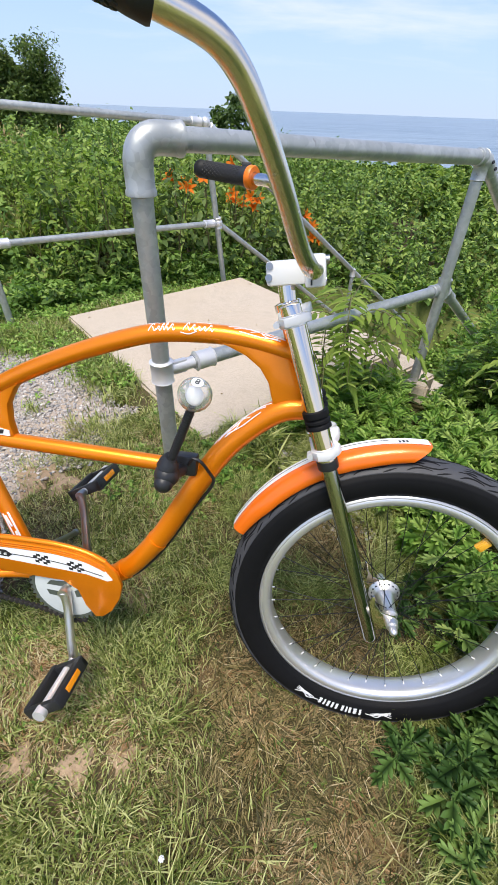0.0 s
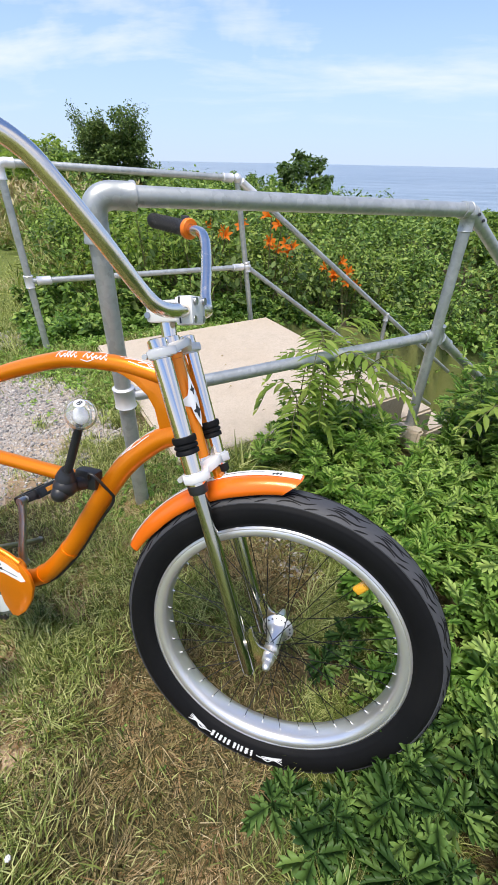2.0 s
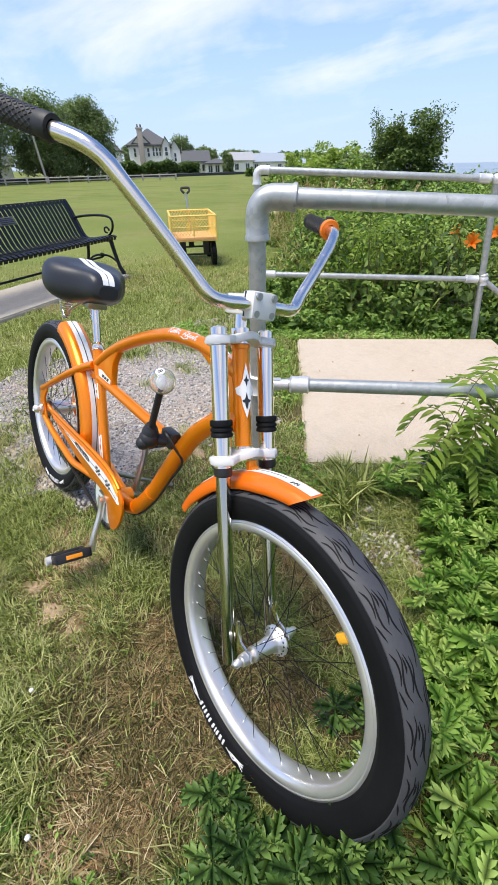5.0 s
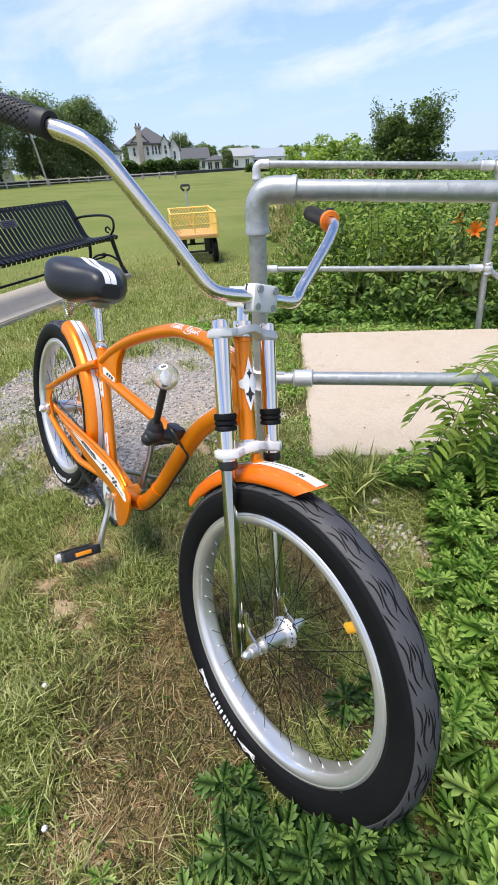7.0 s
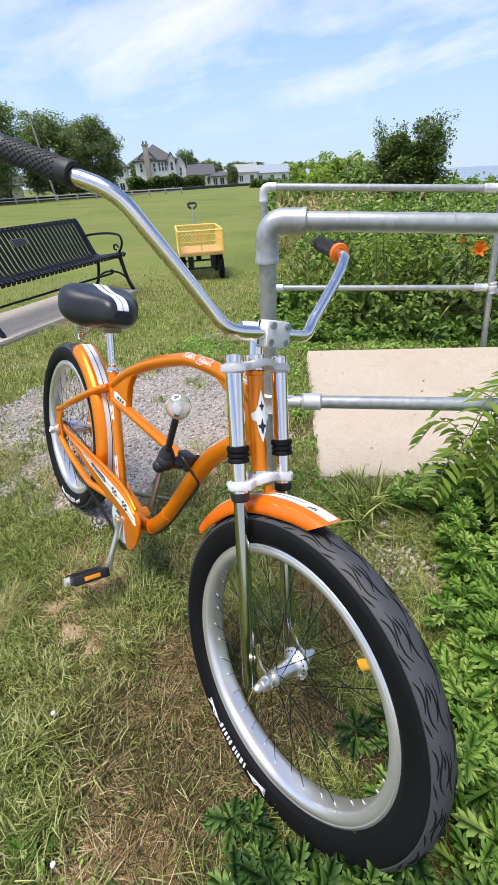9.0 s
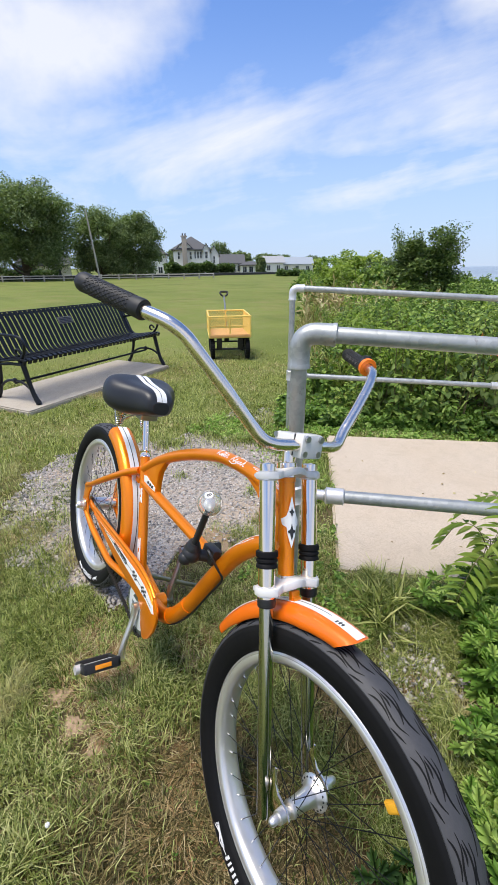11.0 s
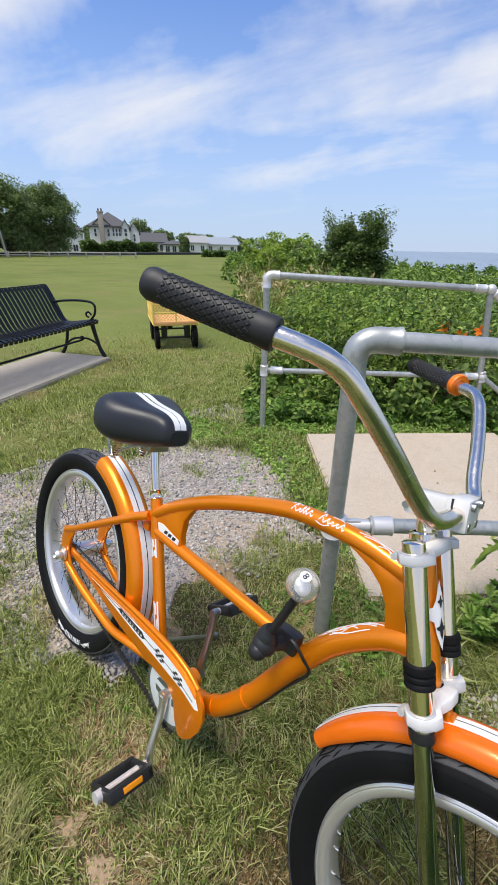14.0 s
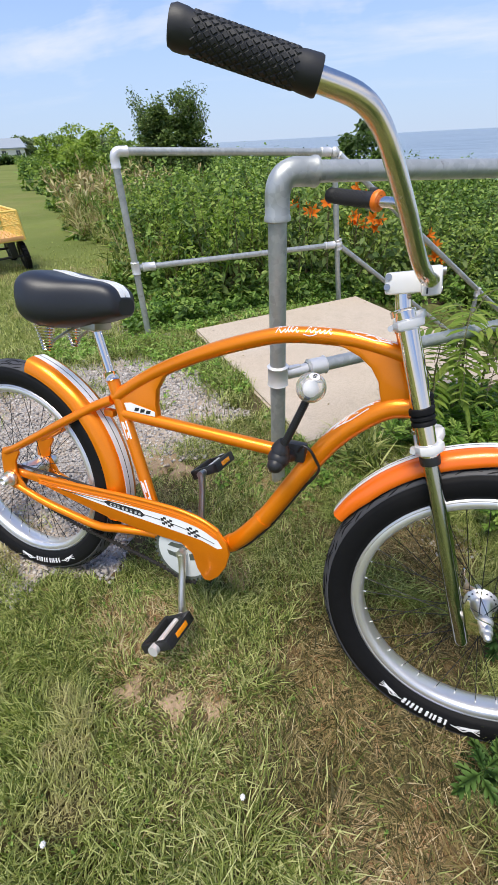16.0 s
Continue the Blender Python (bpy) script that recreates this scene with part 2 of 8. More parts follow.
def lawn_ground():
    """Turf: brown thatch round the worn path, darkened for shade between blades; mown green in long streaks farther
    away.
    """
    k = Mat("lawn_turf")
    p = k.pos()
    fine = k.noise(p, 85.0, 6.0, 0.75)
    streak = k.noise(p, 22.0, 5.0, 0.7)
    mid = k.noise(p, 1.6, 6.0, 0.6)
    mow = k.node("ShaderNodeMapping")
    mow.inputs["Rotation"].default_value = (0, 0, radians(-47))
    mow.inputs["Scale"].default_value = (0.07, 0.42, 1.0)
    k.l.new(p, mow.inputs["Vector"])
    big = k.noise(mow.outputs[0], 1.0, 5.0, 0.6)
    green = k.mix(fine, (0.10, 0.125, 0.031), (0.25, 0.285, 0.076))
    straw = k.mix(fine, (0.19, 0.155, 0.075), (0.38, 0.32, 0.18))
    c = k.mix(k.ramp(mid, (0.48, (0, 0, 0)), (0.74, (0.30, 0.30, 0.30))), green, straw)
    c = k.mix(k.ramp(big, (0.40, (0, 0, 0)), (0.60, (0.75, 0.75, 0.75))), c, k.mix(streak, (0.105, 0.135, 0.032), (0.185, 0.22, 0.058)))
    patchy = k.noise(p, 0.55, 6.0, 0.65)
    c = k.mix(k.ramp(patchy, (0.50, (0, 0, 0)), (0.68, (0.6, 0.6, 0.6))), c, k.mix(fine, (0.16, 0.135, 0.05), (0.31, 0.265, 0.115)))
    c = k.mix(k.ramp(k.noise(p, 0.24, 5.0, 0.6), (0.36, (0.55, 0.55, 0.55)), (0.50, (0, 0, 0))), c, k.mix(fine, (0.062, 0.088, 0.021), (0.145, 0.18, 0.045)))
    worn = k.node("ShaderNodeMapping")
    worn.vector_type = "TEXTURE"
    worn.inputs["Location"].default_value = (-0.2, 0.8, 0)
    worn.inputs["Scale"].default_value = (2.3, 2.3, 2.3)
    k.l.new(p, worn.inputs["Vector"])
    far = k.n.new("ShaderNodeVectorMath")
    far.operation = "LENGTH"
    k.l.new(worn.outputs[0], far.inputs[0])
    # thatch brown taken darker, painting the shadow in the gaps between blades
    thatch = k.mix(fine, (0.045, 0.034, 0.018), (0.22, 0.165, 0.09))
    thatch = k.mix(k.ramp(mid, (0.40, (0, 0, 0)), (0.62, (0.6, 0.6, 0.6))), thatch, k.mix(fine, (0.035, 0.042, 0.012), (0.11, 0.12, 0.038)))
    c = k.mix(k.ramp(far.outputs["Value"], (0.72, (1, 1, 1)), (1.0, (0, 0, 0))), c, thatch)
    k.color(c).set(Roughness=0.95, Specular_IOR_Level=0.1)
    k.bump(k.mix(0.5, fine, streak), 0.8, 0.02)
    return k.m


def gravel_mat(name, stones=False):
    k = Mat(name)
    p = k.pos()
    v = k.node("ShaderNodeTexVoronoi", Scale=75.0)
    k.l.new(p, v.inputs["Vector"])
    pick = k.island() if stones else v.outputs["Color"]
    c = k.ramp(pick, (0.0, (0.15, 0.145, 0.145)), (0.25, (0.42, 0.40, 0.385)), (0.55, (0.61, 0.57, 0.525)), (0.78, (0.47, 0.385, 0.315)), (1.0, (0.84, 0.80, 0.75)))
    fine = k.noise(p, 260.0, 4.0, 0.7)
    c = k.mix(fine, c, k.mix(1.0, c, (0.7, 0.68, 0.66), "MULTIPLY"))
    if not stones:
        c = k.mix(k.ramp(k.noise(p, 2.2, 5.0), (0.46, (0, 0, 0)), (0.60, (0.85, 0.85, 0.85))), c, k.mix(fine, (0.40, 0.30, 0.205), (0.57, 0.46, 0.34)))
        k.bump(v.outputs["Distance"], 0.9, 0.012)
    k.color(c).set(Roughness=0.9, Specular_IOR_Level=0.25)
    return k.m


def water_mat():
    """Sea: low waves that run along the shore, darker and lighter in streaks."""
    k = Mat("sea_water")
    p = k.pos()
    st = k.node("ShaderNodeMapping")
    st.inputs["Rotation"].default_value = (0, 0, radians(48.4))
    st.inputs["Scale"].default_value = (0.12, 1.0, 1.0)
    k.l.new(p, st.inputs["Vector"])
    n = k.noise(st.outputs[0], 0.5, 8.0, 0.68)
    n2 = k.noise(st.outputs[0], 0.035, 7.0, 0.62)
    n3 = k.noise(st.outputs[0], 0.30, 6.0, 0.65)
    c = k.mix(k.ramp(n2, (0.35, (0, 0, 0)), (0.65, (1, 1, 1))), (0.17, 0.225, 0.275), (0.26, 0.315, 0.36))
    c = k.mix(k.ramp(n3, (0.53, (0, 0, 0)), (0.64, (0.85, 0.85, 0.85))), c, (0.075, 0.115, 0.155))
    c = k.mix(k.ramp(n3, (0.32, (0.8, 0.8, 0.8)), (0.45, (0, 0, 0))), c, (0.46, 0.50, 0.53))
    k.color(c).set(Roughness=0.30, Specular_IOR_Level=0.4)
    k.bump(n, 0.6, 0.6)
    return k.m


def tyre_mat():
    k = Mat("tyre_rubber")
    p = k.obj()
    n = k.noise(p, 70.0, 5.0)
    n2 = k.noise(p, 5.0, 5.0, 0.65)
    c = k.mix(n, (0.005, 0.005, 0.0055), (0.009, 0.009, 0.0095))
    c = k.mix(k.ramp(n2, (0.5, (0, 0, 0)), (0.8, (0.4, 0.4, 0.4))), c, (0.017, 0.016, 0.015))
    k.color(c).set(Specular_IOR_Level=0.14)
    k.rough(k.scale(n2, 0.5, 0.7)).bump(n, 0.12, 0.001)
    return k.m


PLAQUE = plain("bronze_plaque", (0.16, 0.145, 0.13), 0.5, 0.4, 0.15)
ORANGE = orange_paint()
CHROME = chrome_mat("bright_chrome", (0.88, 0.78, 0.675), 0.06, 0.2)
DARK_CHROME = chrome_mat("smoked_chrome", (0.50, 0.50, 0.46), 0.10, 0.35)
ALLOY = chrome_mat("polished_alloy", (0.91, 0.865, 0.81), 0.34, 0.2)
RIM_ALLOY = plain("rim_alloy", (0.78, 0.765, 0.74), 0.30, 0.76, 0.12, 25.0)
FENDER = plain("red_orange_paint", (0.88, 0.165, 0.005), 0.3, 0.15, 0.08, 30.0, 0.0, 0.4)
CREAM = plain("white_gloss_paint", (0.70, 0.69, 0.67), 0.28, 0.0, 0.06, 30.0, 0.0, 0.4)
CAST = plain("silver_cast_alloy", (0.72, 0.71, 0.70), 0.40, 0.45, 0.06)
STEEL = chrome_mat("dull_steel", (0.42, 0.42, 0.41), 0.33, 0.5)
RUBBER = tyre_mat()
BLACK = plain("black_plastic", (0.018, 0.018, 0.019), 0.42, 0.0, 0.3, 60.0, 0.1)
GRIP = plain("grip_rubber", (0.016, 0.016, 0.017), 0.55, 0.0, 0.3, 90.0, 0.15)
VINYL = plain("saddle_vinyl", (0.018, 0.020, 0.025), 0.42, 0.0, 0.15, 260.0, 0.12)
WHITE = plain("white_decal", (0.86, 0.86, 0.85), 0.35, 0.0, 0.05, 30.0, 0.0, 0.5)
INK = plain("black_decal", (0.02, 0.02, 0.022), 0.4)
SMOKE = plain("smoked_disc", (0.10, 0.115, 0.095), 0.3, 0.2, 0.15)
GREYMARK = plain("grey_decal", (0.60, 0.63, 0.61), 0.4)
RING = plain("orange_plastic", (0.90, 0.20, 0.01), 0.4, 0.0, 0.08)
YELLOWREF = plain("yellow_reflector", (0.80, 0.40, 0.03), 0.25, 0.0, 0.25, 300.0, 0.4, 0.6)
AMBER = plain("amber_reflector", (0.85, 0.30, 0.01), 0.25, 0.0, 0.2, 300.0, 0.4, 0.6)
CHAIN = plain("oiled_chain", (0.06, 0.055, 0.05), 0.45, 0.7, 0.3, 300.0, 0.3)
GALV = galvanised()
SLAB = concrete("broom_concrete", (0.515, 0.435, 0.345), 0.5)
PADC = concrete("grey_concrete", (0.44, 0.395, 0.33), 0.5)
BENCH = plain("black_bench_coating", (0.008, 0.009, 0.012), 0.38, 0.0, 0.3, 20.0, 0.05, 0.0, 0.3)
CART = plain("yellow_cart_paint", (0.90, 0.63, 0.15), 0.45, 0.0, 0.15, 12.0, 0.1)
CARTBED = plain("faded_orange_slats", (0.84, 0.44, 0.17), 0.6, 0.0, 0.25, 20.0, 0.1)
TURF, GRAVEL, STONE, SEA = lawn_ground(), gravel_mat("gravel_bed"), gravel_mat("gravel_stone", True), water_mat()
STRAW = leaf_mat("dry_grass_blade", (0.25, 0.165, 0.08), (0.49, 0.375, 0.215), (0.70, 0.59, 0.385), sheen=0.5, through=0.2)
WEED = leaf_mat("weed_leaf", (0.075, 0.150, 0.028), (0.175, 0.300, 0.058), (0.36, 0.49, 0.125), sheen=0.36, through=0.32)
# deeper green copy of the weed leaf, with shade put into its colour
SHADEWEED = leaf_mat("shaded_weed_leaf", (0.032, 0.072, 0.017), (0.085, 0.162, 0.036), (0.215, 0.33, 0.085), sheen=0.36, through=0.30)
YOUNG = leaf_mat("young_weed_leaf", (0.16, 0.30, 0.055), (0.31, 0.47, 0.105), (0.52, 0.64, 0.20), sheen=0.36, through=0.38)
LUSH = leaf_mat("lush_grass_blade", (0.080, 0.112, 0.022), (0.275, 0.315, 0.085), (0.66, 0.65, 0.31), dry=(0.55, 0.44, 0.25), sheen=0.38, through=0.32, patch=1.3)
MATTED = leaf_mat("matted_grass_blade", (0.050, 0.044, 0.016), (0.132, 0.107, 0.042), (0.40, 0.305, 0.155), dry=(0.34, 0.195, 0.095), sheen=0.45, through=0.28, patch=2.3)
RUSSET = leaf_mat("russet_grass_blade", (0.20, 0.105, 0.045), (0.36, 0.21, 0.10), (0.58, 0.42, 0.24), sheen=0.55, through=0.2)
SHRUB = leaf_mat("shrub_leaf", (0.060, 0.115, 0.026), (0.165, 0.265, 0.058), (0.40, 0.50, 0.135), through=0.28)
PALE = leaf_mat("pale_leaf", (0.192, 0.280, 0.058), (0.320, 0.408, 0.092), (0.448, 0.504, 0.160), through=0.45)
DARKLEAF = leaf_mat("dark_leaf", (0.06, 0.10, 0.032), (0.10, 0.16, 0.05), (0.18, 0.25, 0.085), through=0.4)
TREELEAF = leaf_mat("tree_leaf", (0.13, 0.18, 0.085), (0.21, 0.27, 0.125), (0.36, 0.42, 0.225), through=0.3, patch=0.2)
MIDLEAF = leaf_mat("small_tree_leaf", (0.055, 0.095, 0.030), (0.12, 0.18, 0.055), (0.27, 0.34, 0.115), through=0.3)
SOIL = concrete("bare_soil", (0.36, 0.26, 0.165), 0.5)
PETAL = leaf_mat("lily_petal", (0.85, 0.16, 0.01), (0.90, 0.24, 0.02), (0.80, 0.12, 0.01), through=0.4)
STEM = plain("plant_stem", (0.14, 0.13, 0.05), 0.7, 0.0, 0.3)
BARK = plain("tree_bark", (0.13, 0.10, 0.075), 0.9, 0.0, 0.35, 8.0, 0.8)

# ---- geometry helpers ----
# A piece of geometry is a pair: an array of corners and a list of faces.
def join(*geos):
    vs, fs, n = [], [], 0
    for v, f in geos:
        v = np.asarray(v, float).reshape(-1, 3)
        vs.append(v)
        fs += [tuple(i + n for i in face) for face in f]
        n += len(v)
    return np.concatenate(vs), fs


def moved(geo, m):
    v = np.asarray(geo[0], float)
    a = np.array(m)
    return v @ a[:3, :3].T + a[:3, 3], geo[1]


def glide(pts, n=40):
    """A smooth line through the points, in n even steps."""
    p = np.array(pts, float)
    ext = np.vstack([2 * p[0] - p[1], p, 2 * p[-1] - p[-2]])
    out = []
    for i in range(1, len(ext) - 2):
        a, b, c, d = ext[i - 1:i + 3]
        for u in np.linspace(0, 1, 16, endpoint=False):
            out.append(0.5 * (2 * b + (c - a) * u + (2 * a - 5 * b + 4 * c - d) * u * u + (3 * b - a - 3 * c + d) * u ** 3))
    out.append(p[-1])
    out = np.array(out)
    d = np.concatenate([[0], np.cumsum(np.linalg.norm(np.diff(out, axis=0), axis=1))])
    s = np.linspace(0, d[-1], n)
    return np.stack([np.interp(s, d, out[:, k]) for k in range(3)], 1)


def sweep(pts, r, seg=14, caps=True, flat=1.0, ring=False):
    """A tube along the points; r is a number or one for each point."""
    p = np.array(pts, float)
    n = len(p)
    rad = np.full(n, r) if np.isscalar(r) else np.interp(np.linspace(0, 1, n), np.linspace(0, 1, len(r)), r)
    tan = np.gradient(p, axis=0) if not ring else np.roll(p, -1, 0) - np.roll(p, 1, 0)
    tan /= np.linalg.norm(tan, axis=1)[:, None] + 1e-12
    up = np.array([0, 0, 1.0]) if abs(tan[0][2]) < 0.9 else np.array([0, 1.0, 0])
    vs = []
    nx = np.cross(up, tan[0])
    for i in range(n):
        nx = nx - tan[i] * (nx @ tan[i])
        nx /= np.linalg.norm(nx) + 1e-12
        ny = np.cross(tan[i], nx)
        a = np.linspace(0, 2 * math.pi, seg, endpoint=False)
        vs.append(p[i] + rad[i] * (np.cos(a)[:, None] * nx * flat + np.sin(a)[:, None] * ny))
    fs = []
    for i in range(n if ring else n - 1):
        j = (i + 1) % n
        for k in range(seg):
            q = (k + 1) % seg
            fs.append((i * seg + k, i * seg + q, j * seg + q, j * seg + k))
    if caps and not ring:
        fs.append(tuple(reversed(range(seg))))
        fs.append(tuple((n - 1) * seg + k for k in range(seg)))
    return np.concatenate(vs), fs


def rod(a, b, r, seg=12, r2=None):
    return sweep([a, b], [r, r if r2 is None else r2], seg)


def lathe(profile, seg=32, axis="Y", closed=False):
    """Turns (radius, height) pairs round an axis."""
    pr = np.array(profile, float)
    vs = []
    for i in range(seg):
        a = 2 * math.pi * i / seg
        c, s = math.cos(a), math.sin(a)
        for r, h in pr:
            vs.append({"Y": (r * c, h, r * s), "Z": (r * c, r * s, h), "X": (h, r * c, r * s)}[axis])
    m, fs = len(pr), []
    for i in range(seg):
        j = (i + 1) % seg
        for k in range(m if closed else m - 1):
            q = (k + 1) % m
            fs.append((i * m + k, i * m + q, j * m + q, j * m + k))
    return np.array(vs), fs


def box(size, at=(0, 0, 0), bevel=0.0, turn=None):
    bm = bmesh.new()
    bmesh.ops.create_cube(bm, size=1.0)
    bmesh.ops.scale(bm, vec=size, verts=bm.verts)
    if bevel:
        bmesh.ops.bevel(bm, geom=bm.edges[:], offset=bevel, segments=2, affect="EDGES", profile=0.6)
    bm.verts.index_update()
    v = np.array([q.co[:] for q in bm.verts])
    f = [tuple(q.index for q in face.verts) for face in bm.faces]
    bm.free()
    m = Matrix.Translation(at) @ (turn.to_4x4() if turn is not None else Matrix())
    return moved((v, f), m)


def plate(outline, y0, y1, bevel=0.0):
    """A flat outline in the x-z plane, as thick as from y0 to y1."""
    bm = bmesh.new()
    vs = [bm.verts.new((x, y0, z)) for x, z in outline]
    face = bm.faces.new(vs)
    ex = bmesh.ops.extrude_face_region(bm, geom=[face])
    for q in ex["geom"]:
        if isinstance(q, bmesh.types.BMVert):
            q.co.y = y1
    bmesh.ops.recalc_face_normals(bm, faces=bm.faces[:])
    if bevel:
        es = [e for e in bm.edges if abs(e.verts[0].co.y - e.verts[1].co.y) < 1e-6]
        bmesh.ops.bevel(bm, geom=es, offset=bevel, segments=2, affect="EDGES", profile=0.5)
    bmesh.ops.triangulate(bm, faces=[f for f in bm.faces if len(f.verts) > 4])
    bm.verts.index_update()
    v = np.array([q.co[:] for q in bm.verts])
    f = [tuple(q.index for q in fc.verts) for fc in bm.faces]
    bm.free()
    return v, f


def ball(r, at=(0, 0, 0), u=18, v=12, squash=(1, 1, 1)):
    pr = [(max(1e-4, r * math.sin(math.pi * k / v)), -r * math.cos(math.pi * k / v)) for k in range(v + 1)]
    g = lathe(pr, u, "Z")
    return g[0] * np.array(squash) + np.array(at), g[1]


def mesh(name, geo, mat, smooth=True):
    me = bpy.data.meshes.new(name)
    me.from_pydata(np.asarray(geo[0]).tolist(), [], geo[1])
    me.materials.append(mat)
    if smooth:
        me.polygons.foreach_set("use_smooth", [True] * len(me.polygons))
        me.set_sharp_from_angle(angle=radians(42))
    me.update()
    return me


def part(name, geo, mat, parent, label="", smooth=True):
    """One mesh object under a thing or a part, in the parent's own space."""
    ob = new(name, geo if isinstance(geo, bpy.types.Mesh) else mesh(name, geo, mat, smooth))
    ob.parent = parent
    return tagged(ob, label)


def thing(name, m=Matrix(), label="", category="", group="", kind=""):
    ob = new(name)
    ob.empty_display_size = 0.1
    ob.matrix_world = m
    return tagged(ob, label, category, group, kind)


def solid(name, geo, mat, label="", category="", group="", kind="", smooth=True):
    return tagged(new(name, mesh(name, geo, mat, smooth)), label, category, group, kind)


def tris_mesh(name, verts, tris, mat, smooth=False):
    """A large mesh straight from arrays of corners and triangles."""
    me = bpy.data.meshes.new(name)
    v, t = np.asarray(verts, np.float32), np.asarray(tris, np.int32)
    me.vertices.add(len(v))
    me.vertices.foreach_set("co", v.ravel())
    me.loops.add(t.size)
    me.loops.foreach_set("vertex_index", t.ravel())
    me.polygons.add(len(t))
    me.polygons.foreach_set("loop_start", np.arange(0, t.size, 3, dtype=np.int32))
    me.polygons.foreach_set("loop_total", np.full(len(t), 3, np.int32))
    me.materials.append(mat)
    if smooth:
        me.polygons.foreach_set("use_smooth", np.ones(len(t), bool))
    me.update(calc_edges=True)
    me.validate()
    return me


# ---- leaves ----
rng = np.random.default_rng(7)
# each template: corners (x across, y along, z up) and triangles, one unit long
OVAL = (np.array([(0, 0, 0), (-.24, .35, .06), (.24, .35, .06), (-.2, .68, .03), (.2, .68, .03), (0, 1, -.1), (0, .35, 0), (0, .68, -.02)]),
        np.array([(0, 6, 1), (0, 2, 6), (1, 6, 7), (1, 7, 3), (6, 2, 4), (6, 4, 7), (3, 7, 5), (7, 4, 5)]))
DIAMOND = (np.array([(0, 0, 0), (-.27, .45, .07), (.27, .45, .07), (0, 1, -.06), (0, .45, 0)]),
           np.array([(0, 4, 1), (0, 2, 4), (1, 4, 3), (4, 2, 3)]))
LOBED = (np.array([(0, 0, 0), (-.13, .28, .02), (-.42, .38, -.03), (-.20, .52, .03), (-.38, .75, -.05), (-.13, .76, .02), (0, 1.05, -.08),
                   (.13, .76, .02), (.38, .75, -.05), (.20, .52, .03), (.42, .38, -.03), (.13, .28, .02), (0, .5, 0)]),
         np.array([(0, 12, 1), (1, 12, 2), (2, 12, 3), (3, 12, 4), (4, 12, 5), (5, 12, 6), (6, 12, 7), (7, 12, 8), (8, 12, 9), (9, 12, 10), (10, 12, 11), (11, 12, 0)]))


def cut_leaf():
    """A cut leaf, folded along the midrib: broad pointed lobes with notches between, a three-pointed end."""
    right = [(.03, .0), (.05, .16), (.20, .25), (.23, .36), (.10, .37), (.28, .48), (.40, .66), (.26, .66), (.12, .60), (.24, .76), (.27, .93), (.14, .86), (.08, .92)]
    v = [(0, y, 0) for y in (0, .3, .55, .8)] + [(0, 1.08, -.06)]
    for sgn in (-1, 1):
        v += [(sgn * x * .85, y, .11 * x - .22 * x * x) for x, y in right]
    t = []
    spine = (0, 1, 1, 1, 1, 2, 2, 2, 2, 3, 3, 3)
    for side, k in ((-1, 5), (1, 5 + len(right))):
        for i in range(len(right) - 1):
            t.append((spine[i], k + i, k + i + 1))
        t += [(0, k + 1, 1), (1, k + 5, 2), (2, k + 9, 3), (3, k + 12, 4)]
    return np.array(v), np.array(t)


CUTLEAF = cut_leaf()
NARROW = (np.array([(0, 0, 0), (-.11, .4, .03), (.11, .4, .03), (0, 1, -.12), (0, .4, 0)]),
          np.array([(0, 4, 1), (0, 2, 4), (1, 4, 3), (4, 2, 3)]))

THINLEAF = (NARROW[0] * np.array((.28, 1, 1)), NARROW[1])


def leaves(where, size, template=OVAL, droop=0.5, heading=None, spread=0.6, pitch=None):
    """Leaves at the places: each turned at random, hanging by droop (0 flat, 1 steep). Returns corners and triangles."""
    n = len(where)
    yaw = rng.uniform(0, 2 * math.pi, n) if heading is None else heading + rng.normal(0, spread, n)
    tip = rng.normal(-droop * 0.8, 0.45, n) if pitch is None else pitch + rng.normal(0, 0.18, n)
    rollv = rng.normal(0, 0.5 if pitch is None else 0.3, n)
    cy, sy, ct, st, cr, sr = np.cos(yaw), np.sin(yaw), np.cos(tip), np.sin(tip), np.cos(rollv), np.sin(rollv)
    along = np.stack([cy * ct, sy * ct, st], 1)
    side0 = np.stack([-sy, cy, np.zeros(n)], 1)
    up0 = np.cross(along, side0)
    side = side0 * cr[:, None] + up0 * sr[:, None]
    up = np.cross(along, side)
    up *= np.sign(up[:, 2:3] + 1e-9)
    s = np.broadcast_to(np.asarray(size, float), (n,))[:, None, None]
    v, t = template
    pts = where[:, None, :] + s * (v[None, :, 0:1] * side[:, None, :] + v[None, :, 1:2] * along[:, None, :] + v[None, :, 2:3] * up[:, None, :])
    tri = t[None] + (np.arange(n) * len(v))[:, None, None]
    return pts.reshape(-1, 3), tri.reshape(-1, 3)


# ---- the ground ----
A_DIR, B_DIR = np.array([0.748, 0.664]), np.array([-0.664, 0.748])   # seaward, and along the shore


def smooth(a, b, x):
    t = np.clip((np.asarray(x, float) - a) / (b - a), 0, 1)
    return t * t * (3 - 2 * t)


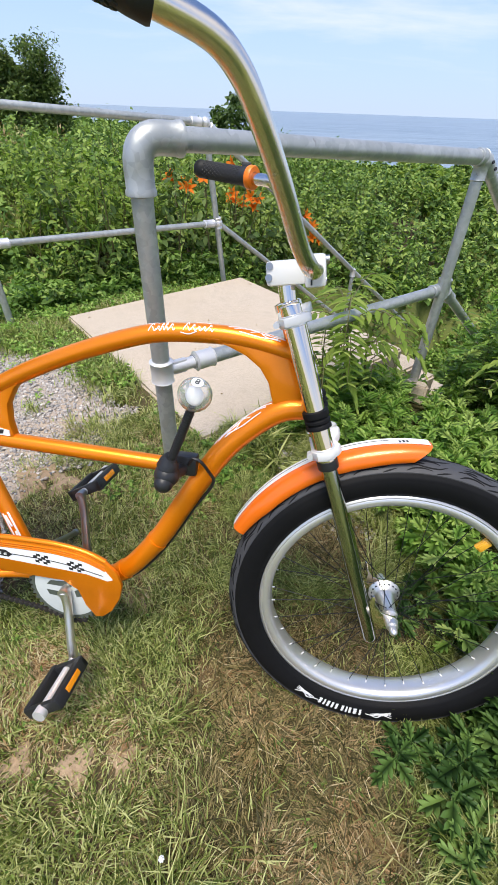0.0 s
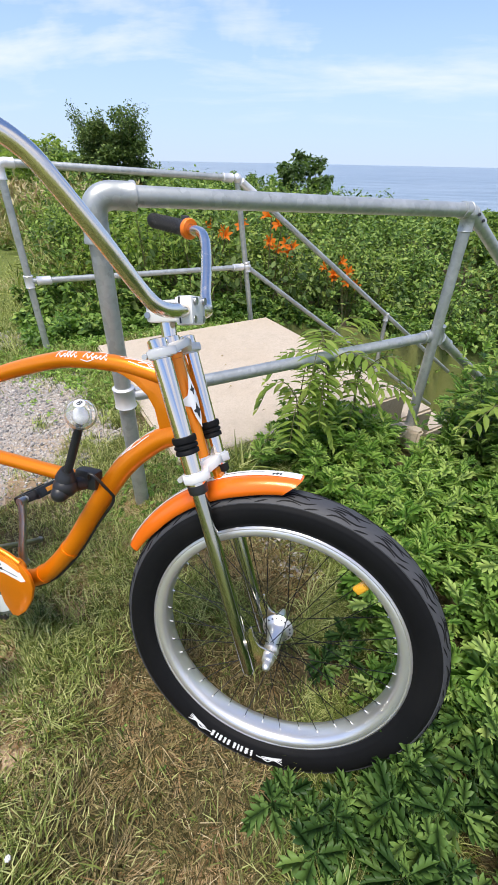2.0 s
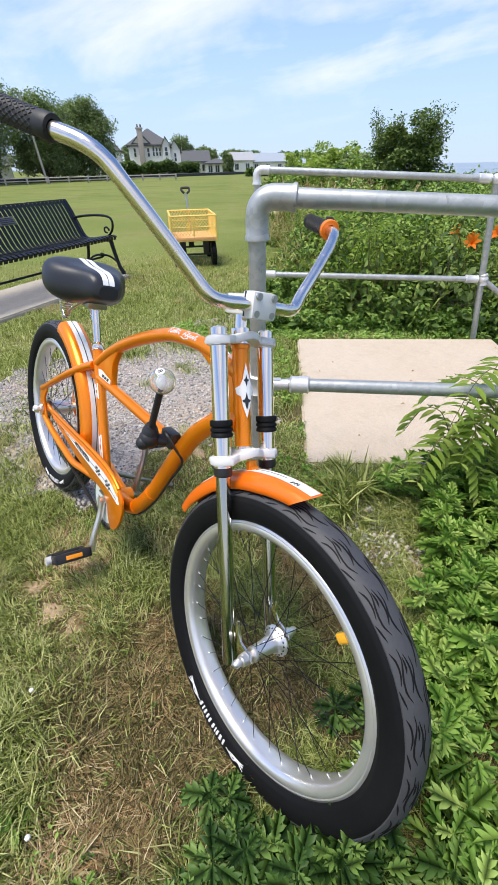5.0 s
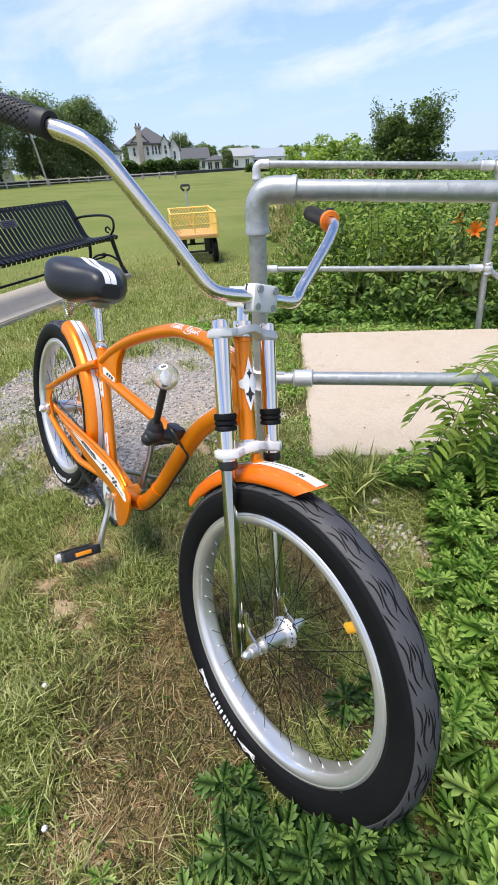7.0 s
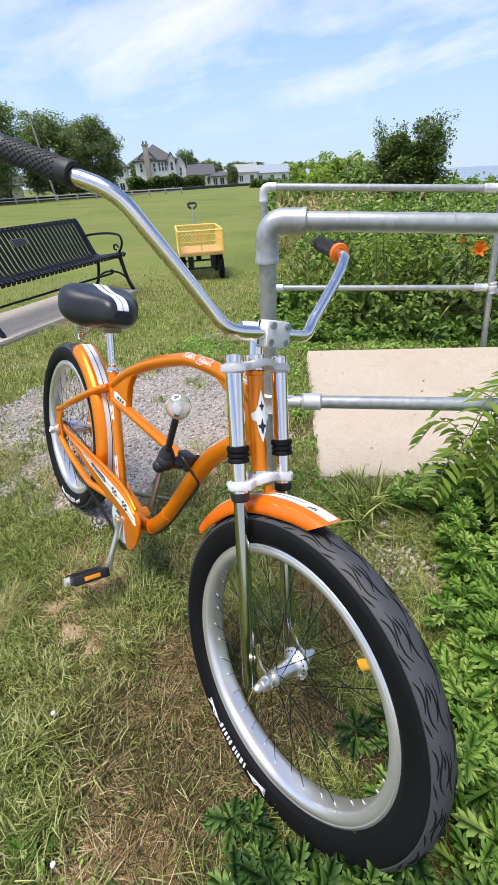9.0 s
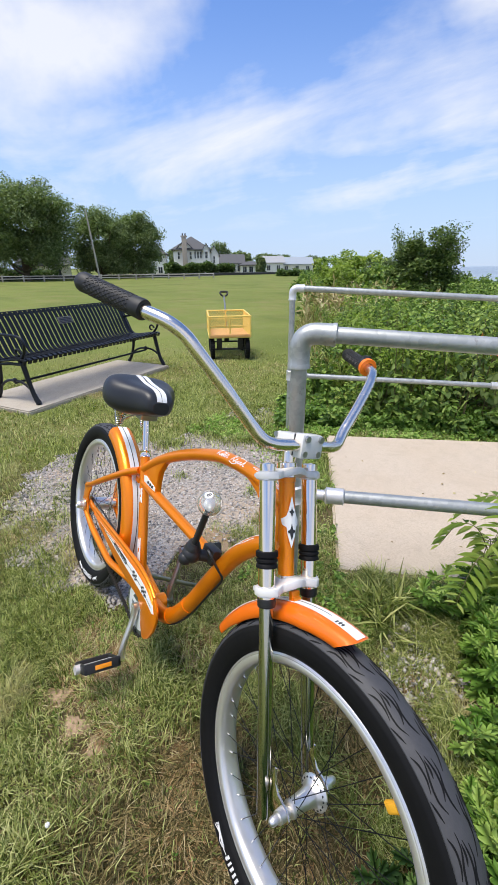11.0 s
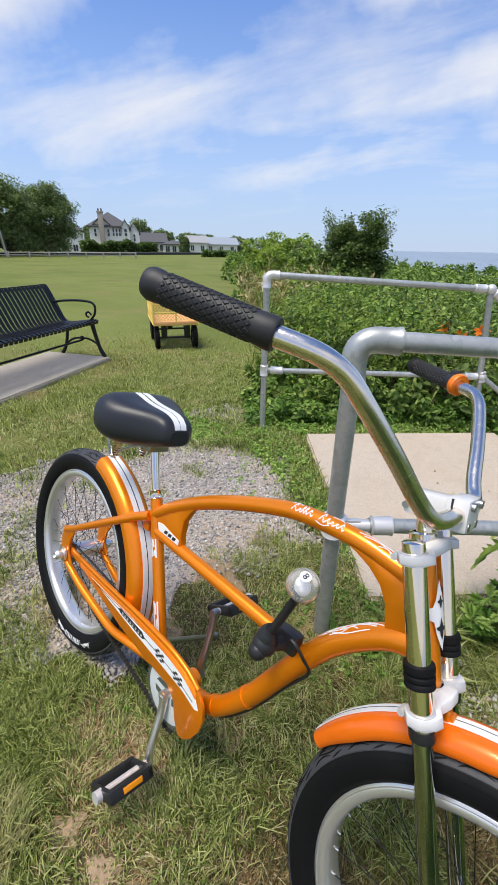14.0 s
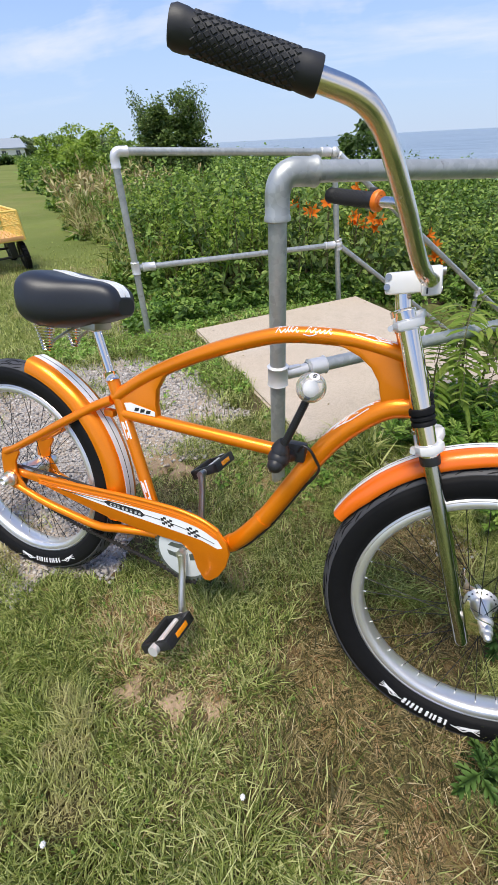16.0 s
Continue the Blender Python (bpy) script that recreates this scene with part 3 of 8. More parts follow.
def height(x, y):
    """The land: a level lawn, a bank that falls to the beach, a cutting for the steps."""
    x, y = np.asarray(x, float), np.asarray(y, float)
    s, b = x * A_DIR[0] + y * A_DIR[1], x * B_DIR[0] + y * B_DIR[1]
    z = -0.02 - 0.045 * np.exp(-((x - 0.55) ** 2 + (y - 0.6) ** 2) / 0.22) - 0.012 * smooth(-0.4, -0.9, x)
    z = z + 0.012 * np.sin(1.7 * x + 0.6) * np.sin(1.3 * y) * smooth(2.0, 5.0, np.hypot(x, y))
    off = 1.2 * smooth(4, 16, b) + 6 * smooth(14, 60, b)
    slope = 0.27 - 0.225 * smooth(2.8, 6, b)
    bank = -slope * np.clip(s - 2.5 - off, 0, 4.6) - 0.9 * np.clip(s - 14.0 - off, 0, 4.2) - 0.25 * np.clip(s - 18.2 - off, 0, 12)
    cut = -0.68 * np.clip(s - 2.35, 0, 2.6) - 0.16 * smooth(2.0, 2.4, s)
    inside = smooth(0.40, 0.85, b) * (1 - smooth(2.8, 3.0, b)) * (1 - smooth(5.5, 9.5, s))
    # the turf has grown up level with the landing's edge
    across = np.maximum(np.maximum(0.94 - s, s - 2.40), np.maximum(1.18 - b, b - 2.78))
    z = z + 0.05 * smooth(0.45, 0.03, across) * (1 - smooth(1.5, 2.0, s))
    z = z + bank * (1 - inside) + np.minimum(cut, bank) * inside
    z = z + 0.5 * smooth(35, 90, -s)
    return np.maximum(z, -9.0)


def graded(n, near, far):
    u = np.linspace(-1, 1, n)
    k = math.asinh(far / near)
    return near * np.sinh(u * k)


gx, gy = np.meshgrid(graded(241, 0.9, 3500) - 0.3, graded(241, 0.9, 3500) + 1.2, indexing="ij")
gv = np.stack([gx, gy, height(gx, gy)], -1).reshape(-1, 3)
gf = [(i * 241 + j, (i + 1) * 241 + j, (i + 1) * 241 + j + 1, i * 241 + j + 1) for i in range(240) for j in range(240)]
ground = solid("ground", (gv, gf), TURF, "mown lawn with dry straw-coloured patches, falling to the shore", "ground", kind="structure")
sea_v = [(*(A_DIR * s + B_DIR * b), -4.6) for s, b in ((15, -4900), (4900, -4900), (4900, 4900), (15, 4900))]
water = solid("water", (np.array(sea_v), [(0, 1, 2, 3)]), SEA, "calm blue-grey sea reaching the horizon", "sea", kind="structure")

# the gravel path, with a ragged outline
GRAVEL_EDGE = [(-0.55, 0.75), (-0.95, 0.52), (-1.45, 0.48), (-1.85, 0.62), (-2.2, 0.95), (-2.25, 1.3), (-2.05, 1.7), (-2.0, 2.1), (-2.15, 2.6), (-2.05, 2.95),
               (-1.75, 3.02), (-1.55, 2.78), (-1.2, 2.6), (-0.85, 2.3), (-0.55, 1.9), (-0.42, 1.62), (-0.5, 1.4), (-0.72, 1.2), (-0.6, 0.95)]


def inside_poly(px, py, poly):
    px, py = np.asarray(px, float), np.asarray(py, float)
    res = np.zeros(px.shape, bool)
    for (x0, y0), (x1, y1) in zip(poly, poly[1:] + poly[:1]):
        hit = ((y0 > py) != (y1 > py)) & (px < (x1 - x0) * (py - y0) / (y1 - y0 + 1e-12) + x0)
        res ^= hit
    return res


ring = glide([(x, y, 0) for x, y in GRAVEL_EDGE + GRAVEL_EDGE[:1]], 160)[:-1]
centre = np.array([-1.25, 1.6])
ring2 = ring[:, :2] + (ring[:, :2] - centre) * (rng.normal(0, 0.03, (len(ring), 1)) + 0.05 * np.sin(np.arange(len(ring)) * 0.9)[:, None] * rng.random((len(ring), 1)))
rows_v, K = [], 14
for k in range(K):
    f = 1 - k / K
    q = centre + (ring2 - centre) * f
    rows_v.append(np.stack([q[:, 0], q[:, 1], height(q[:, 0], q[:, 1]) + (0.012 if k else -0.01)], 1))
rows_v.append(np.array([[*centre, float(height(*centre)) + 0.012]]))
nr = len(ring2)
gvf = [(k * nr + i, k * nr + (i + 1) % nr, (k + 1) * nr + (i + 1) % nr, (k + 1) * nr + i) for k in range(K - 1) for i in range(nr)]
gvf += [((K - 1) * nr + i, (K - 1) * nr + (i + 1) % nr, K * nr) for i in range(nr)]
gravel_path = solid("gravel_path", (np.concatenate(rows_v), gvf), GRAVEL, "patch of grey and brown crushed gravel worn into the lawn", "gravel", kind="structure")


def stones(n, poly, lo, hi, name, label):
    xs, ys = np.array(poly)[:, 0], np.array(poly)[:, 1]
    p = np.stack([rng.uniform(xs.min(), xs.max(), n * 2), rng.uniform(ys.min(), ys.max(), n * 2)], 1)
    p = p[inside_poly(p[:, 0], p[:, 1], poly)][:n]
    p = p[rng.random(len(p)) > 0.85 * np.exp(-((p[:, 0] + 0.68) ** 2 + (p[:, 1] - 1.15) ** 2) / 0.07)]
    n = len(p)
    base = np.array([(1, 0, 0), (-1, 0, 0), (0, 1, 0), (0, -1, 0), (0, 0, 1), (0, 0, -1)], float)
    tr = np.array([(0, 2, 4), (2, 1, 4), (1, 3, 4), (3, 0, 4), (2, 0, 5), (1, 2, 5), (3, 1, 5), (0, 3, 5)])
    size = lo * (hi / lo) ** (rng.random(n) ** 1.8)
    sh = rng.uniform(0.6, 1.3, (n, 6, 1)) * base * np.array([1, 1, 0.65])
    yaw = rng.uniform(0, 6.28, n)
    c, s = np.cos(yaw)[:, None], np.sin(yaw)[:, None]
    x, y = sh[:, :, 0] * c - sh[:, :, 1] * s, sh[:, :, 0] * s + sh[:, :, 1] * c
    tilt = rng.normal(0, 0.5, (n, 1))
    v = np.stack([x, y, sh[:, :, 2] + tilt * x], 2) * size[:, None, None]
    v += np.stack([p[:, 0], p[:, 1], height(p[:, 0], p[:, 1]) + 0.012 + size * 0.2], 1)[:, None, :]
    t = tr[None] + (np.arange(n) * 6)[:, None, None]
    ob = new(name, tris_mesh(name, v.reshape(-1, 3), t.reshape(-1, 3), STONE))
    return tagged(ob, label, "gravel", kind="stuff")


stones(40000, [tuple(q) for q in ring2], 0.0030, 0.0125, "gravel_stones", "loose crushed stones on the gravel path")

stones(900, [(0.20, 1.55), (0.30, 1.30), (0.46, 1.08), (0.62, 1.10), (0.60, 1.36), (0.44, 1.60)], 0.004, 0.016, "gravel_stones", "pale pebbles in the dry grass beside the landing")

# ---- landing and steps ----
SLAB_NL, SLAB_FL, SLAB_FR, SLAB_NR = (-0.06, 1.52), (-1.10, 2.74), (-0.02, 3.70), (1.02, 2.48)


def prism(corners, z0, z1, bevel=0.012):
    bm = bmesh.new()
    f = bm.faces.new([bm.verts.new((x, y, z0)) for x, y in corners])
    ex = bmesh.ops.extrude_face_region(bm, geom=[f])
    for q in ex["geom"]:
        if isinstance(q, bmesh.types.BMVert):
            q.co.z = z1
    bmesh.ops.recalc_face_normals(bm, faces=bm.faces[:])
    bmesh.ops.bevel(bm, geom=bm.edges[:], offset=bevel, segments=2, affect="EDGES")
    bm.verts.index_update()
    geo = np.array([q.co[:] for q in bm.verts]), [tuple(q.index for q in fc.verts) for fc in bm.faces]
    bm.free()
    return geo


RUBBLE = [(0.85, 2.03, 0.11, 0.07, 0.11, 20), (0.79, 1.93, 0.07, 0.05, 0.08, 70), (0.98, 2.07, 0.10, 0.07, 0.10, 130)]
landing = solid("concrete_landing", prism([SLAB_NL, SLAB_NR, SLAB_FR, SLAB_FL], -0.2, 0.045), SLAB,
                "pale tan concrete landing slab set in the grass", "landing", kind="structure")
SAND = concrete("pale_sand", (0.56, 0.46, 0.33), 0.4)
sand_uv = [(s, b) for s in np.linspace(9.0, 9.9, 9) for b in np.linspace(0.6, 2.9, 13)]
sand_v = [(*(A_DIR * (s + 0.12 * math.sin(b * 5)) + B_DIR * b),) for s, b in sand_uv]
sand_v = [(x, y, float(height(x, y)) + 0.025) for x, y in sand_v]
solid("sand_path", (np.array(sand_v), [(i * 13 + j, (i + 1) * 13 + j, (i + 1) * 13 + j + 1, i * 13 + j + 1) for i in range(8) for j in range(12)]), SAND, "pale sandy path at the foot of the steps", "path", kind="structure")
stairs = thing("concrete_steps", Matrix(), "pale concrete steps going down the bank from the landing", "steps", kind="structure")
nrp, frp = np.array(SLAB_NR), np.array(SLAB_FR)
for i in range(9):
    o0, o1 = A_DIR * (0.005 + 0.27 * i), A_DIR * (0.27 * (i + 1) + 0.03)
    cs = [tuple(nrp + o0), tuple(nrp + o1), tuple(frp + o1), tuple(frp + o0)]
    part("step", prism(cs, -0.55 - 0.185 * i, 0.045 - 0.185 * (i + 1), 0.015), SLAB, stairs)

# broken concrete lying in the weeds by the landing
for k, (x, y, w_, d_, h_, tn) in enumerate(RUBBLE):
    rb = np.random.default_rng(40 + k)
    a_ = np.linspace(0, 2 * math.pi, 7, endpoint=False)
    cs_ = [(w_ * math.cos(q) * u, d_ * math.sin(q) * u) for q, u in zip(a_, rb.uniform(0.75, 1.1, 7))]
    lump = moved(prism(cs_, 0.0, h_, 0.012), Matrix.Translation((x, y, float(height(x, y)) - 0.01)) @ pose(0, 0, 0, 14 * (-1) ** k, 9, tn))
    solid("concrete_chunk", lump, SLAB, "broken pale concrete chunk lying in the weeds by the landing", "rubble", "broken concrete", smooth=False)

# ---- pipe handrails ----
def pipe(a, b, r):
    return rod(a, b, r, 20)


def collar(p, q, r, length, lip=0.004):
    """A fitting round a pipe, starting at p and running towards q."""
    p, q = np.array(p, float), np.array(q, float)
    d = (q - p) / np.linalg.norm(q - p)
    u = np.array([0, .06, .1, .9, .94, 1]) * length
    return sweep([p + d * k for k in u], [r, r + lip, r + lip * .6, r + lip * .6, r + lip, r], 20)


def fat_elbow(a, corner, b, reach, end, r):
    """An elbow fitting in one piece: rounded corner, straight sockets, a rolled rim at each end."""
    a, corner, b = (np.array(k, float) for k in (a, corner, b))
    u, v = (a - corner) / np.linalg.norm(a - corner), (b - corner) / np.linalg.norm(b - corner)
    t = np.linspace(0, 1, 14)[:, None]
    arc = (1 - t) ** 2 * (corner + u * reach) + 2 * t * (1 - t) * corner + t ** 2 * (corner + v * reach)
    rim = (1.0, 0.985, 0.90, 0.86)
    path = [corner + u * end * k for k in rim] + list(arc) + [corner + v * end * k for k in reversed(rim)]
    rr = [r * .96, r * 1.08, r * 1.08, r] + [r] * 14 + [r, r * 1.08, r * 1.08, r * .96]
    n = len(path)
    g = sweep(path, 1.0, 20)
    vs = g[0].reshape(n, 20, 3)
    c = np.array(path)[:, None, :]
    return (c + (vs - c) * np.array(rr)[:, None, None]).reshape(-1, 3), g[1]


def unit(v):
    v = np.array(v, float)
    return v / np.linalg.norm(v)


near_rail = thing("handrail", Matrix(), "thick galvanised steel pipe handrail beside the landing, with clamp fittings", "handrail", "stair handrails", "thing")
P0 = np.array((-0.135, 1.30, 0))
top0, top1 = np.array((-0.135, 1.30, 1.074)), np.array((1.005, 2.165, 1.008))
rd = unit(top1 - top0)
part("post", pipe((*P0[:2], -0.25), (*P0[:2], 1.02), 0.0268), GALV, near_rail)
part("elbow", fat_elbow((*P0[:2], 0), top0, top1, 0.06, 0.115, 0.0345), GALV, near_rail, "fat galvanised elbow fitting")
part("top_rail", pipe(top0 + rd * 0.06, top1, 0.0262), GALV, near_rail)
P1b = np.array((0.985, 2.12, -0.35))
part("post", pipe(P1b, (1.005, 2.165, 0.965), 0.0235), GALV, near_rail)
low0, low1 = np.array((-0.135, 1.30, 0.488)), np.array((1.015, 2.185, 0.495))
ld = unit(low1 - low0)
part("lower_rail", pipe(low0 + ld * 0.11, low1 + ld * 0.02, 0.0235), GALV, near_rail)
part("clamp", join(collar((*P0[:2], 0.45), (*P0[:2], 2), 0.031, 0.075, 0.006), collar(low0 + ld * 0.115, low1, 0.026, 0.07, 0.007), rod(low0 + ld * 0.02, low0 + ld * 0.14, 0.017, 12, 0.021),
                  box((0.05, 0.02, 0.045), tuple(low0 + ld * 0.06), 0.006, Euler((0, 0, math.atan2(ld[1], ld[0]))).to_matrix())), CAST, near_rail, "cast swivel clamp fitting")
SLOPE = -0.70
ad = unit((0.80, 0.60, SLOPE))
part("stair_rail", pipe(top1 + ad * 0.05, top1 + ad * 3.2, 0.0235), GALV, near_rail)
part("swivel_fitting", join(ball(0.034, tuple(top1 + np.array((0.0, 0, -0.01)))), collar(top1 + ad * 0.01, top1 + ad, 0.0265, 0.085), collar(top1 - rd * 0.05, top1, 0.0275, 0.04), collar((1.005, 2.165, 0.93), (1.005, 2.165, 2), 0.0255, 0.06)), GALV, near_rail, "grey cast swivel joint")
part("set_screw", join(*[rod(tuple(top1 + ad * k + np.array((0.010, -0.026, 0.006))), tuple(top1 + ad * k + np.array((0.013, -0.033, 0.008))), 0.006, 8) for k in (0.035, 0.075)]), INK, near_rail, "dark set screws")
part("lower_stair_rail", pipe(low1 + ad * 0.06, low1 + ad * 3.0, 0.0215), GALV, near_rail)
part("swivel_fitting", join(collar((1.013, 2.18, 0.455), (1.013, 2.18, 2), 0.028, 0.09), collar(low1 - ld * 0.09, low1, 0.0265, 0.06), collar(low1 + ad * 0.03, low1 + ad, 0.025, 0.08)), GALV, near_rail, "grey cast swivel joint")

far_rail = thing("handrail", Matrix(), "thinner galvanised pipe handrail along the shrubs, with weathered fittings", "handrail", "stair handrails", "thing")
Q0 = np.array((-1.432, 2.648, 0.0))
ft0, ft1 = np.array((-1.432, 2.648, 1.127)), np.array((-0.275, 3.675, 1.05))
fd = unit(ft1 - ft0)
part("post", pipe((*Q0[:2], -0.2), (*Q0[:2], 1.075), 0.0215), GALV, far_rail)
part("elbow", fat_elbow((*Q0[:2], 0), ft0, ft1, 0.045, 0.085, 0.0275), CAST, far_rail, "weathered elbow fitting")
part("top_rail", pipe(ft0 + fd * 0.05, ft1, 0.0215), GALV, far_rail)
part("post", pipe((-0.14, 3.785, -0.3), (-0.275, 3.675, 1.035), 0.0215), GALV, far_rail)
m0, m1 = np.array((-1.432, 2.648, 0.482)), np.array((-0.205, 3.73, 0.435))
md = unit(m1 - m0)
part("lower_rail", pipe(m0, m1, 0.0195), GALV, far_rail)
part("clamp", join(collar((*Q0[:2], 0.44), (*Q0[:2], 2), 0.026, 0.08), collar(m0 + md * 0.045, m1, 0.024, 0.09, 0.006)), CAST, far_rail, "pale cast clamp fitting")
part("swivel_fitting", join(collar((-0.201, 3.734, 0.395), (-0.275, 3.675, 1.05), 0.026, 0.08), collar(m1 - md * 0.13, m1, 0.024, 0.09, 0.006), ball(0.034, tuple(m1))), CAST, far_rail)
fad = unit((0.80, 0.60, SLOPE))
part("stair_rail", pipe(ft1 + fad * 0.16, ft1 + fad * 3.6, 0.0215), GALV, far_rail)
part("swivel_fitting", join(ball(0.034, tuple(ft1)), collar(ft1 - fd * 0.12, ft1, 0.0265, 0.08), collar(ft1 + fad * 0.03, ft1 + fad, 0.027, 0.15, 0.006)), CAST, far_rail, "cast swivel joint with set screws")
part("lower_stair_rail", pipe(m1 + fad * 0.03, m1 + fad * 3.3, 0.0195), GALV, far_rail)
lowpost = ft1 + fad * 2.1
part("post", pipe((lowpost[0], lowpost[1], lowpost[2] - 1.6), lowpost, 0.0215), GALV, far_rail)
for dz in (-.06, -.66):
    part("clamp", collar(lowpost + np.array((0, 0, dz)), lowpost + np.array((0, 0, 1)), 0.026, 0.08), CAST, far_rail)

# ---- bench on its pad ----
PAD = [(-3.42, 1.17), (-4.28, 3.23), (-5.14, 2.87), (-4.28, 0.81)]
bench_pad = solid("bench_pad", prism(PAD, -0.12, 0.016, 0.012), PADC, "grey concrete pad under the bench", "concrete pad", kind="structure")


def build_bench():
    """Local x runs along the bench, y from the front to the back."""
    ang = math.atan2(3.17 - 1.33, -4.39 + 3.65)
    # front feet lie on the line from (-3.61, 1.31) to (-4.41, 3.15)
    m = Matrix.Translation((-4.008, 2.229, 0.016)) @ Matrix.Rotation(ang, 4, "Z")
    b = thing("park_bench", m, "black slatted metal park bench with scrolled arms on a concrete pad", "bench")
    L, half = 2.11, 1.055
    prof = [(0.02, 0.40), (0.0, 0.425), (0.02, 0.445), (0.10, 0.44), (0.30, 0.412), (0.43, 0.405), (0.49, 0.44), (0.54, 0.54), (0.61, 0.69), (0.67, 0.80), (0.705, 0.835), (0.73, 0.825)]
    line = glide([(0, y, z) for y, z in prof], 26)
    tan = np.gradient(line, axis=0)
    tan /= np.linalg.norm(tan, axis=1)[:, None]
    nor = np.cross((1, 0, 0), tan)
    w, th = 0.019, 0.006
    ring_v = []
    for p, q in zip(line, nor):
        ring_v += [p + (-w, 0, 0) - q * th, p + (w, 0, 0) - q * th, p + (w, 0, 0) + q * th, p + (-w, 0, 0) + q * th]
    n = len(line)
    f = [(i * 4 + k, i * 4 + (k + 1) % 4, (i + 1) * 4 + (k + 1) % 4, (i + 1) * 4 + k) for i in range(n - 1) for k in range(4)] + [(3, 2, 1, 0), tuple((n - 1) * 4 + k for k in range(4))]
    me = mesh("slat", (np.array(ring_v), f), BENCH)
    count = 35
    for i in range(count):
        s = part("slat", me, BENCH, b)
        s.location.x = -half + 0.03 + (L - 0.06) * i / (count - 1)
    for x in (-half + 0.05, half - 0.05):
        leg = [sweep(glide([(x, 0.07, 0.40), (x, 0.04, 0.25), (x, 0.0, 0.10), (x, -0.05, 0.012)], 14), [0.027, 0.024, 0.022, 0.028], 8),
               sweep(glide([(x, 0.44, 0.40), (x, 0.46, 0.25), (x, 0.51, 0.10), (x, 0.57, 0.012)], 14), [0.022, 0.020, 0.018, 0.024], 8),
               sweep(glide([(x, 0.0, 0.13), (x, 0.12, 0.20), (x, 0.24, 0.215), (x, 0.37, 0.20), (x, 0.50, 0.13)], 20), 0.013, 8),
               sweep(glide([(x, 0.07, 0.39), (x, 0.25, 0.385), (x, 0.46, 0.385), (x, 0.56, 0.58), (x, 0.69, 0.815)], 22), 0.016, 8),
               ball(0.035, (x, 0.245, 0.215), 10, 8, (0.5, 1, 0.8)), ball(0.02, (x, -0.05, 0.012), 8, 6, (1, 1.6, .6)), ball(0.02, (x, 0.57, 0.012), 8, 6, (1, 1.6, .6))]
        part("leg_frame", join(*leg), BENCH, b, "cast black leg frame with a scroll brace")
        arm = glide([(x, 0.60, 0.63), (x, 0.42, 0.655), (x, 0.20, 0.665), (x, 0.04, 0.65), (x, -0.005, 0.60), (x, 0.01, 0.52), (x, 0.06, 0.46), (x, 0.10, 0.43)], 34)
        curl = glide([(x, 0.06, 0.50), (x, 0.09, 0.535), (x, 0.13, 0.525), (x, 0.13, 0.485), (x, 0.10, 0.475)], 14)
        part("armrest", join(sweep(arm, 0.014, 8), sweep(curl, 0.011, 8)), BENCH, b, "curled black armrest")
    part("stretcher", join(rod((-half + 0.05, 0.25, 0.19), (half - 0.05, 0.25, 0.19), 0.012, 10), rod((-half + .02, 0.44, 0.40), (half - .02, 0.44, 0.40), 0.014, 8), rod((-half + .02, 0.08, 0.42), (half - .02, 0.08, 0.42), 0.014, 8),
                           rod((-half + .02, 0.69, 0.80), (half - .02, 0.69, 0.80), 0.014, 8)), BENCH, b)
    tilt = Euler((radians(-25), 0, 0)).to_matrix()
    pl = part("plaque", box((0.21, 0.006, 0.085), (0.02, 0.592, 0.685), 0.003, tilt), PLAQUE, b, "small engraved metal plaque")
    for k in range(4):
        part("text_line", box((0.17, 0.003, 0.007), (0.02, 0.5975 - 0.0079 * k, 0.7105 - 0.017 * k), 0, tilt), INK, pl)
    return b


bench = build_bench()


